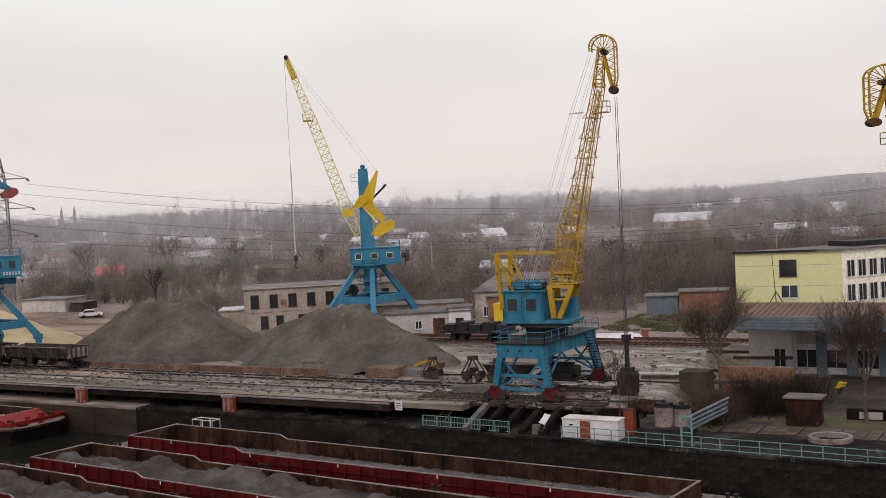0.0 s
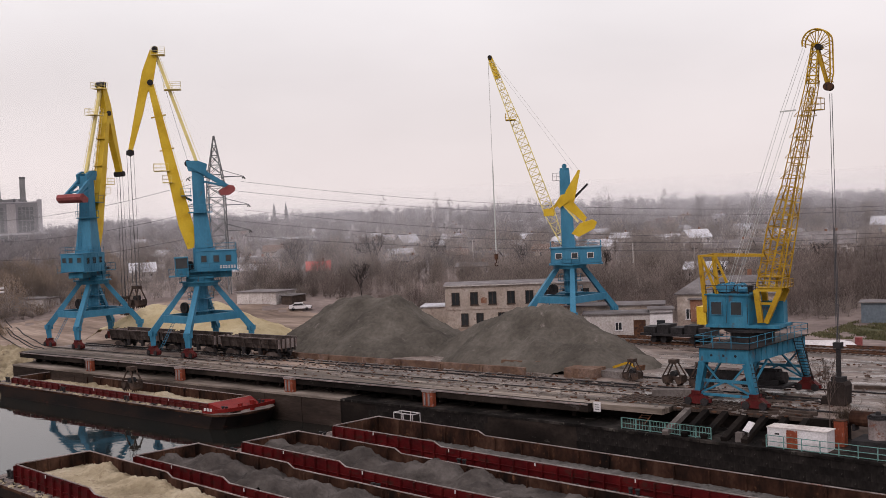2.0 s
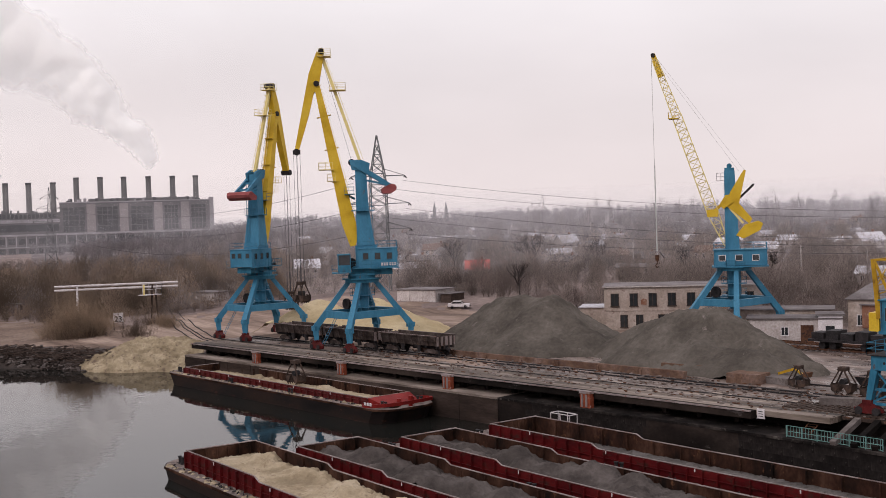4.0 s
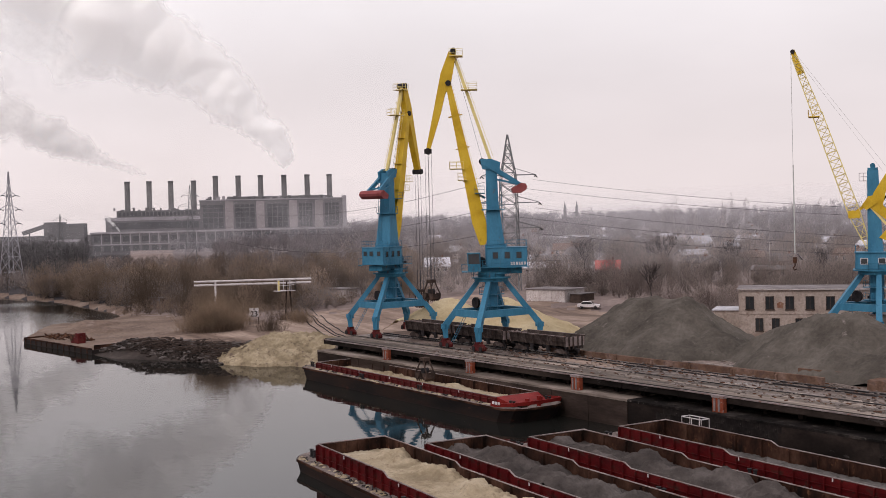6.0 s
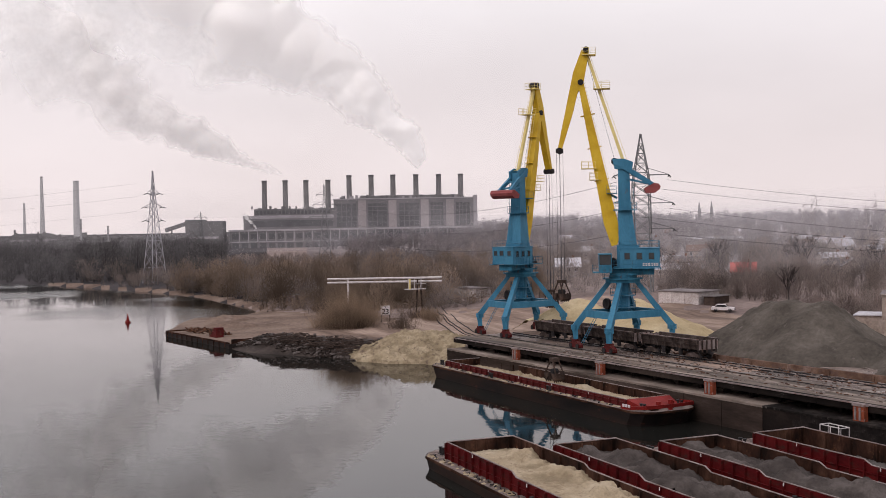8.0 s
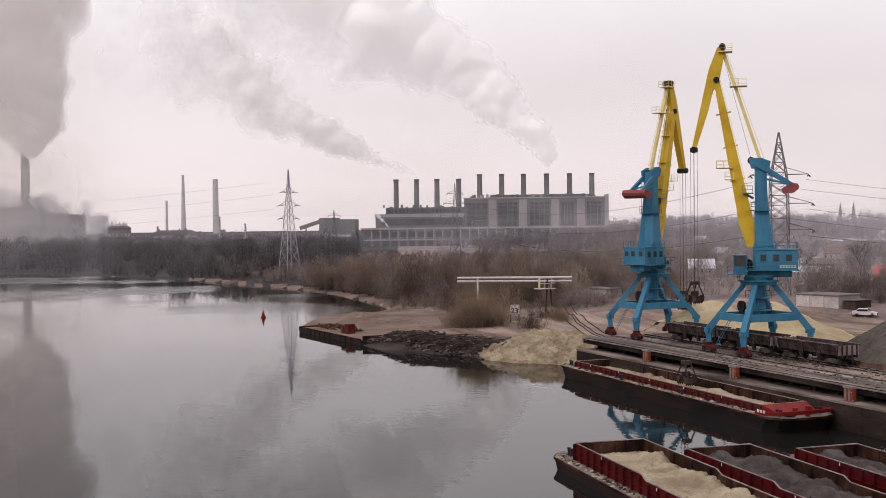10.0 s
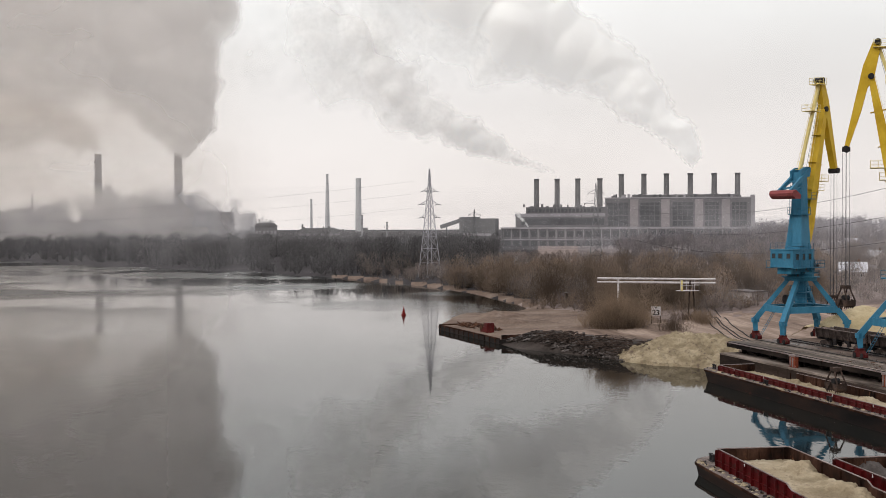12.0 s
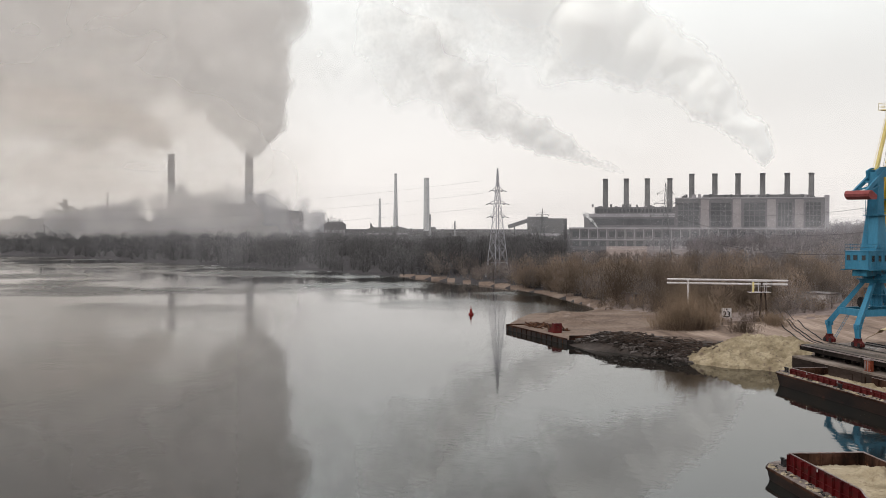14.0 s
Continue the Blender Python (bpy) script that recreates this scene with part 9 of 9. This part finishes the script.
concrete_block(-64.5, 99.0, 3.6, 2.6, 1.0, 0.05, "low concrete slab stack on the yard", PARA)
concrete_block(-61.3, 100.2, 4.6, 2.0, 0.7, -0.1, "low pale slab stack on the yard")
concrete_block(-73.8, 101.0, 5.6, 0.5, 0.95, 0.1, "short rusty wall piece by the gravel", PARA)
concrete_block(-50.2, 91.8, 4.2, 1.0, 0.75, 0.45, "tilted concrete beam lying on the yard")
concrete_block(-48.6, 93.2, 4.6, 0.5, 0.4, 0.5, "grey beam lying on the yard")
ob = empty("rowing_boat", T((-52.2, 103.5, QUAY)) @ Matrix.Rotation(-0.15, 4, "Z"), "dark steel boat lying on the yard", "boat")
b = Solid()
b.add([(-3, -0.9, 0.9), (3.2, -0.2, 1.1), (3.2, 0.2, 1.1), (-3, 0.9, 0.9), (-2.6, -0.5, 0), (2.2, -0.2, 0), (2.2, 0.2, 0), (-2.6, 0.5, 0)],
      [(0, 1, 5, 4), (1, 2, 6, 5), (2, 3, 7, 6), (3, 0, 4, 7), (4, 5, 6, 7)])
part("hull", b, DARK, ob)
part("gunwale", Solid().bar((-3, -0.9, 0.92), (3.2, -0.2, 1.12), 0.14).bar((-3, 0.9, 0.92), (3.2, 0.2, 1.12), 0.14).box(-0.3, 0.3, -0.7, 0.7, 0.7, 0.78), RIM, ob, "pale gunwale")
ob = empty("pale_boat", T((-51.6, 131.5, QUAY + 0.1)) @ Matrix.Rotation(0.2, 4, "Z"), "pale upturned boat lying by the siding", "boat")
b = Solid()
b.add([(-2.6, -0.9, 0), (2.0, -1.0, 0), (3.4, 0, 0.1), (2.0, 1.0, 0), (-2.6, 0.9, 0), (-2.4, -0.4, 0.6), (2.0, -0.4, 0.65), (2.9, 0, 0.5), (2.0, 0.4, 0.65), (-2.4, 0.4, 0.6)],
      [(0, 1, 6, 5), (1, 2, 7, 6), (2, 3, 8, 7), (3, 4, 9, 8), (4, 0, 5, 9), (5, 6, 7, 8, 9)])
part("hull", b, WHITE, ob)
part("keel", Solid().bar((-2.4, 0, 0.64), (2.9, 0, 0.6), 0.12, 0.1), RIM, ob)
ob = empty("red_drum", T((-48.2, 132.6, QUAY + 0.1)), "dull red steel drum beside the boat", "drum")
part("shell", Solid().rod((0, 0, 0), (0, 0, 1.0), 0.42, n=14), CWRED, ob)
part("rib", Solid().rod((0, 0, 0.32), (0, 0, 0.37), 0.45, n=14).rod((0, 0, 0.66), (0, 0, 0.71), 0.45, n=14), CWRED, ob)
ob = empty("excavator_arm", T((-61.0, 101.3, QUAY + 0.7)), "yellow scrap machine arm on the slabs", "machinery")
part("arm", Solid().bar((-1.5, 0, 0.1), (0.3, 0.2, 0.7), 0.2, 0.25).bar((0.3, 0.2, 0.7), (1.2, 0, 0.2), 0.18, 0.2), OCHRE, ob)
part("bucket", Solid().slab([(1.3, 0), (2.0, 0), (2.1, 0.5), (1.5, 0.5)], -0.4, 0.4), RUST, ob)
r = random.Random(77)
b, b2 = Solid(), Solid()
for _ in range(1300):
    x, y = r.uniform(-125, -36), r.uniform(86.2, 98.3)
    (b if r.random() < 0.6 else b2).bar((x, y, 4.58), (x + r.uniform(-1, 1) * 0.5, y + r.uniform(-0.3, 0.3), 4.62), r.uniform(0.06, 0.3), 0.08)
for _ in range(170):
    x, y = r.uniform(-56, -36), r.uniform(90, 122)
    (b if r.random() < 0.5 else b2).bar((x, y, 4.55), (x + r.uniform(-0.7, 0.7), y + r.uniform(-0.3, 0.3), 4.58), r.uniform(0.06, 0.2), 0.1)
thing("litter", b, EDGE, "pale scraps and chips strewn on the quay", "litter", kind="stuff")
thing("litter", b2, RUST, "rusty scraps strewn on the quay", "litter", kind="stuff")
for x, y, L_, a in ((-38, 103, 7, 0.25), (-34.5, 108, 8, 0.1), (-33, 100.5, 6, 0.35), (-37, 121, 9, 0.1), (-33, 117, 6, 0.15)):
    thing("timber_beam", Solid().bar((0, 0, 0.15), (L_, 0, 0.15), 0.35, 0.3), WOODD, "long dark beam lying on the wet yard", "beam", Matrix.Translation((x, y, QUAY)) @ Matrix.Rotation(a, 4, "Z"), group="yard beams")

# railway tracks behind the gravel
for y0, x0, x1 in ((125.5, -84, -36), (129.8, -86, -34)):
    for s in (0, 1.52):
        thing("rail", Solid().box(x0, x1, y0 + s - 0.07, y0 + s + 0.07, 4.62, 4.8), RUST, "rusty rail of the siding", "rail", kind="structure")
    b = Solid()
    for i in range(int((x1 - x0) / 0.75)):
        b.box(x0 + 0.75 * i, x0 + 0.75 * i + 0.28, y0 - 0.6, y0 + 2.1, 4.48, 4.62)
    thing("sleepers", b, CONC, "pale concrete sleepers of the siding", "sleepers", kind="stuff")
ob = empty("flat_wagon", T((-68, 126.3, 4.8)), "dark loaded flat wagon on the siding", "wagon")
part("bed", Solid().box(-5, 5, -1.3, 1.3, 0.9, 1.2), DARK, ob)
for i in range(5):
    part("load_bale", Solid().box(-4.6 + 1.9 * i, -3.0 + 1.9 * i, -1.1, 1.1, 1.2, 2.0 + 0.3 * (i % 2)), DARK, ob)
for x in (-3.4, -2.0, 2.0, 3.4):
    part("wheelset", Solid().rod((x, -0.8, 0.45), (x, 0.8, 0.45), 0.45, n=12), DARK, ob)
# ---- parked car ----
ob = empty("car", Matrix.Translation((-158.8, 146.5, ground_z(-158.8, 146.5))) @ Matrix.Rotation(0.75, 4, "Z"), "white saloon car parked on the sandy yard", "car")
part("body", Solid().slab([(-2.1, 0.35), (2.0, 0.35), (2.1, 0.75), (1.0, 0.9), (0.45, 1.38), (-1.1, 1.4), (-1.6, 0.95), (-2.1, 0.9)], -0.8, 0.8), WHITE, ob)
part("side_glass", Solid().slab([(0.8, 0.93), (0.4, 1.3), (-1.05, 1.32), (-1.4, 0.95)], -0.82, 0.82), GLASS, ob)
part("windscreen", Solid().bar((1.0, 0, 0.95), (0.52, 0, 1.34), 1.4, 0.05), GLASS, ob)
for x in (-1.3, 1.25):
    for y in (-0.8, 0.65):
        w_ = part("wheel", Solid().rod((x, y, 0.31), (x, y + 0.15, 0.31), 0.31, n=12), DARK, ob)
part("bumper", Solid().box(2.05, 2.2, -0.78, 0.78, 0.35, 0.5), DARK, ob)
part("bumper", Solid().box(-2.2, -2.05, -0.78, 0.78, 0.35, 0.5), DARK, ob)
for y in (-0.6, 0.45):
    part("headlight", Solid().box(2.06, 2.12, y, y + 0.2, 0.58, 0.72), GLASS, ob)

# ---- the paved court ----
PAVE = mat("reddish_paving_slab", [(0.05, 0.033, 0.028), (0.098, 0.068, 0.057)], 0.6, 0.5, 5, 0.02, stain=(0.1313, 0.1024, 0.0945), stain_amount=0.0, thing=0.35)
court = tagged(new("pavement", Solid().box(-26.6, -4.4, 81.9, 92.6, 2.5, 2.8).mesh("pavement", MUD)), "sunken reddish paving of the court", "pavement", kind="structure")
tile_me = Solid().box(-0.46, 0.46, -0.46, 0.46, 0, 0.07).mesh("tile", PAVE)
for i in range(22):
    for j in range(10):
        o = new("tile", tile_me)
        o.parent = court
        o.location = (-25.9 + i * 1.0, 82.6 + j * 1.0, 2.79 + 0.02 * ((i * 7 + j * 3) % 3))
ob = empty("well_ring", T((-17.5, 87.2, 2.85)), "round pale concrete ring on the court paving", "well")
b = Solid()
n = 28
rim_ = [(rr * math.cos(6.28319 * i / n), rr * math.sin(6.28319 * i / n), z) for i in range(n) for rr, z in ((1.3, 0), (1.3, 0.5), (1.62, 0.5), (1.62, 0))]
b.add(rim_, [(4 * i + k, 4 * i + k + 1, 4 * ((i + 1) % n) + k + 1, 4 * ((i + 1) % n) + k) for i in range(n) for k in range(3)])
part("ring", b, RIM, ob)
part("bottom", Solid().rod((0, 0, 0.05), (0, 0, 0.1), 1.3, n=20), MUD, ob)
ob = empty("small_shed", T((-20.8, 92.9, 2.7)), "dark wooden shed with pale flat roof in the court", "shed")
part("wall", Solid().box(-1.3, 1.3, 0, 2.0, 0, 2.3), BRUST, ob, "rust-streaked sheet walls")
part("roof", Solid().box(-1.5, 1.6, -0.2, 2.2, 2.3, 2.42), CONC, ob)
ob = thing("low_wall", Solid().box(-18.0, -6, 96.5, 97.0, 2.5, 3.7), WALLC, "crumbling stained low wall behind the court", "wall", kind="structure")
part("white_patch", Solid().box(-17.0, -15.2, 96.46, 96.5, 2.9, 3.5), PALEW, ob)
thing("brick_fence", Solid().box(-31.5, -24.5, 106.8, 107.2, 2.6, 5.3), BRICK, "brown brick fence before the hall", "fence", kind="structure")
thing("steel_box", Solid().box(-33.2, -30.6, 99.8, 102.0, 3.0, 5.8), WOODD, "dark rusty steel bin beside the tree", "bin")
ob = empty("roof_mast", T((-29.0, 119.8, 10.0)), "thin black mast on a tripod on the hall roof", "mast")
part("mast", Solid().rod((0, 0, 0), (-0.3, 0, 5.2), 0.06, 0.03, n=6), DARK, ob)
b = Solid().bar((-1.0, 0, 0.1), (0.9, 0, 0.1), 0.12).bar((0, -0.8, 0.1), (0, 0.8, 0.1), 0.12)
for s in (-0.7, 0.7):
    b.bar((s, 0, 0.1), (0, 0, 1.3), 0.08)
part("tripod", b, DARK, ob)
ob = empty("garden_ornament", T((-20.6, 108.2, 2.9)), "small yellow ornament on dark stand beside the hall", "ornament")
part("stand", Solid().bar((-0.2, 0, 0), (0.1, 0, 0.55), 0.3), DARK, ob)
part("top", Solid().slab([(-0.5, 0.5), (-0.1, 0.45), (0.15, 0.75), (0.1, 1.1), (-0.2, 1.05)], -0.15, 0.15).bar((0.05, 0, 0.95), (0.55, 0, 1.0), 0.12).bar((0.0, 0, 0.6), (0.4, 0, 0.75), 0.12), YELLOW, ob)

# ---- the spit: rubble bank, kilometre board, pipe gantry, pontoon, buoy ----
r = random.Random(9)
b, b2 = Solid(), Solid()
for _ in range(1500):
    t = r.random()
    x = -199 + 36 * t + r.gauss(0, 0.8)
    y = 66.0 + 12.5 * t ** 1.15 + abs(r.gauss(0, 3.0))
    z = max(ground_z(x, y), -0.1) + r.uniform(-0.1, 0.3)
    s = r.uniform(0.15, 0.6)
    a, e_ = r.random() * 6.28, r.uniform(-0.5, 0.6)
    (b if r.random() < 0.7 else b2).bar((x, y, z), (x + s * 1.6 * math.cos(a), y + s * 1.6 * math.sin(a), z + s * e_), s, s * 0.55, s * 0.7, s * 0.4)
thing("rubble", b, MUD, "dark wet rubble and driftwood on the bank", "rubble", kind="stuff")
thing("rubble", b2, CONC, "pale broken concrete on the bank", "rubble", kind="stuff")
b = Solid()
for _ in range(420):
    t = r.random()
    x, y = -190 + 30 * t + r.gauss(0, 1), 69.5 + 13 * t + abs(r.gauss(0, 2.0))
    a = r.random() * 6.28
    z = max(ground_z(x, y), 0) + 0.2
    b.rod((x, y, z + r.random() * 0.5), (x + 2.5 * math.cos(a), y + 2.5 * math.sin(a), z + r.random() * 0.7), 0.09, 0.03, n=5)
thing("driftwood", b, WOODD, "dark driftwood along the waterline", "driftwood", kind="stuff")

ob = empty("kilometre_board", T((-198.0, 96.0, 0)), "white board with black river kilometre number on posts", "sign")
mk = Matrix.Rotation(math.radians(64), 4, "Z")
zb = ground_z(-198, 96)
board = part("board", Solid(mk).box(-0.9, 0.9, -0.05, 0.05, 4.6, 6.35), PALEPIPE, ob)
part("post", Solid(mk).box(-0.9, -0.75, 0.05, 0.2, zb - 0.3, 6.0), WOODD, ob)
part("post", Solid(mk).box(0.75, 0.9, 0.05, 0.2, zb - 0.3, 6.0), WOODD, ob)
fc = bpy.data.curves.new("numerals", "FONT")
fc.body, fc.size, fc.extrude, fc.align_x = "23", 1.45, 0.01, "CENTER"
fc.offset = 0.03
tmp = bpy.data.objects.new("numerals", fc)
scene.collection.objects.link(tmp)
fm = bpy.data.meshes.new_from_object(tmp.evaluated_get(bpy.context.evaluated_depsgraph_get()))
bpy.data.objects.remove(tmp)
fm.materials.append(DARK)
num = new("numerals", fm)
num.parent = board
num.matrix_local = mk @ Matrix.Translation((0, -0.07, 4.72)) @ Matrix.Rotation(math.pi / 2, 4, "X")
tagged(num, "black painted number 23")
part("triangle_mark", Solid(mk).slab([(-0.22, 6.2), (0.22, 6.2), (0, 5.9)], -0.075, -0.05), DARK, board)

ob = empty("pipe_gantry", T((0, 0, 0)), "white twin pipe carried over the spit on posts", "pipe gantry")
p0, p1 = Vector((-221.0, 93.7, 10.75)), Vector((-210.4, 115.4, 10.7))
for dz in (0, 0.75):
    part("pipe", Solid().rod(p0 - Vector((0, 0, dz)), p1 - Vector((0, 0, dz)), 0.22, n=8), PALEPIPE, ob)
for k in (0.18, 0.80):
    c = p0.lerp(p1, k)
    zg = ground_z(c.x, c.y)
    if k < 0.5:
        part("post", Solid().rod((c.x, c.y, zg - 0.3), (c.x, c.y, 10.8), 0.22, n=8), PALEPIPE, ob)
    else:
        tw = part("tower", Solid().bar((c.x - 0.3, c.y - 0.6, zg - 0.3), (c.x, c.y - 0.3, 10.4), 0.28).bar((c.x + 0.3, c.y + 0.6, zg - 0.3), (c.x, c.y + 0.3, 10.4), 0.28), WOODD, ob)
        b = Solid()
        b.box(c.x - 1.0, c.x + 1.0, c.y - 3.0, c.y + 1.2, 8.3, 8.42)
        b.railing([(c.x + 1.0, c.y - 3.0, 8.4), (c.x + 1.0, c.y + 1.2, 8.4), (c.x - 1.0, c.y + 1.2, 8.4)], 2.2, 1.4, 0.06, 2)
        part("platform", b, PALEPIPE, tw)
        part("yellow_panel", Solid().box(c.x + 0.9, c.x + 1.0, c.y - 3.0, c.y - 2.5, 8.4, 10.6), PALE_Y, tw, "dull yellow side panel")

mpn = Matrix.Translation((-230.0, 61.6, 0)) @ Matrix.Rotation(math.atan2(3.2, 32), 4, "Z")
ob = empty("pontoon", mpn, "rusty flat pontoon moored at the spit", "pontoon")
b = Solid().plate([(0, 0), (31.5, 0), (33.5, 2.5), (33.5, 6), (31, 8), (0, 8)], -0.8, 0.85)
part("hull", b, HULL, ob)
part("deck", Solid().box(0.2, 31.5, 0.2, 7.8, 0.85, 0.92), SPIT, ob, "sandy deck")
part("bulwark", Solid().box(0, 31.5, 0, 0.12, 0.85, 1.15).box(0, 0.12, 0, 8, 0.85, 1.2), BRUST, ob)
for i in range(12):
    part("rib", Solid().box(1 + 2.6 * i, 1.15 + 2.6 * i, -0.12, 0, 0.1, 1.1), BRUST, ob)
part("bow_flap", Solid().bar((31.6, 0.4, 1.3), (33.3, 5.8, 1.4), 0.3, 0.8), BRUST, ob, "red rusty bow flap")
ob = empty("winch_unit", mpn @ Matrix.Translation((17.5, 3.6, 0.92)), "red rusty winch machine on the pontoon", "winch")
part("body", Solid().box(-1.6, 1.6, -0.8, 0.8, 0, 1.1), REDP, ob)
part("cab", Solid().box(0.4, 1.6, -0.8, 0.8, 1.1, 1.9), REDP, ob)
part("drum", Solid().rod((-1.0, -0.9, 1.0), (-1.0, 0.9, 1.0), 0.6, n=12), RUST, ob)
r = random.Random(4)
b = Solid()
for _ in range(140):
    x, y = r.uniform(1, 16), r.uniform(3.5, 7.5)
    p_ = mpn @ Vector((x, y, 0.95))
    b.bar(p_, p_ + Vector((r.uniform(-1, 1), r.uniform(-1, 1), r.uniform(0, 0.7))), 0.25, 0.2)
thing("scrap", b, RUST, "rusty scrap piled on the pontoon", "scrap", kind="stuff")
stockpile("gravel_pile", [((-236, 75, 1.1), (-228, 79, 1.0)), ((-247, 80, 1.6), (-244, 82, 1.6))], np.arange(-256, -218, 0.5), np.arange(70, 90, 0.5), SPIT, "low brown gravel heaps on the spit", seed=41, base=1.0, slope=0.4)

ob = empty("buoy", T((-270.4, 63.5, 0)), "red conical river buoy", "buoy")
part("float", Solid().rod((0, 0, -0.3), (0, 0, 0.35), 0.65, n=14), BRIGHT, ob)
part("body", Solid().rod((0, 0, 0.35), (0, 0, 1.5), 0.4, 0.2, n=12), BRIGHT, ob)
part("topmark", Solid().rod((0, 0, 1.5), (0, 0, 1.9), 0.07, n=6).rod((0, 0, 1.85), (0, 0, 2.1), 0.18, 0.05, n=8), BRIGHT, ob)

# the two tracks that swing off inland behind the spit, and a ruined shed among the willows
for track in (((-262, 138.6), (-223.3, 119.4), (-191.2, 104.3), (-173.0, 98.2), (-160, 96.6)), ((-252, 136.6), (-218.4, 118.5), (-190.8, 106.4), (-171.6, 100.2), (-158, 99.0))):
    tt = np.linspace(0, 4, 41)
    tx, ty = np.interp(tt, range(5), [p_[0] for p_ in track]), np.interp(tt, range(5), [p_[1] for p_ in track])
    for _ in range(6):
        tx[1:-1], ty[1:-1] = (tx[:-2] + 2 * tx[1:-1] + tx[2:]) / 4, (ty[:-2] + 2 * ty[1:-1] + ty[2:]) / 4
    nx, ny = -np.gradient(ty), np.gradient(tx)
    nl = np.hypot(nx, ny)
    tz = ground_height(tx, ty)
    for sd in (-0.76, 0.76):
        thing("rail", Solid().path([(tx[i] + sd * nx[i] / nl[i], ty[i] + sd * ny[i] / nl[i], tz[i] + 0.1) for i in range(41)], 0.09, 4), DARK, "worn dark rail curving over the river flat", "rail", kind="structure")
zs = ground_z(-281, 111)
ob = empty("ruined_shed", T((-281, 111, zs)) @ Z_(1.37), "pale ruined shed standing open among the willows", "shed")
part("wall", Solid().box(-3.9, -1.2, -0.15, 0.15, -0.3, 2.9).box(-3.9, -3.6, -0.15, 3.0, -0.3, 2.9), RIM, ob)
part("wall", Solid().box(-0.2, 0.1, -0.15, 3.0, -0.3, 2.4).box(1.6, 3.9, -0.15, 0.15, -0.3, 1.7), RIM, ob)
part("roof", Solid().bar((-4.1, 1.4, 2.98), (0.4, 1.4, 2.6), 3.3, 0.14), CONC, ob)

# utility poles among the houses
for bb, dd in ((-38.5, 288), (-30.5, 262), (-46, 300), (-24, 250), (-17, 300), (-35, 350), (-13.5, 230), (-27.5, 240)):
    x, y = spot(bb, dd)
    ob = empty("utility_pole", T((x, y, ground_z(x, y))), "pale concrete utility pole among bare trees", "pole", "utility poles")
    part("pole", Solid().rod((0, 0, 0), (0, 0, 8.5), 0.16, 0.11, n=6), PALEW, ob)
    part("cross_arm", Solid().bar((-0.8, 0, 8.0), (0.8, 0, 8.0), 0.1), DARK, ob)
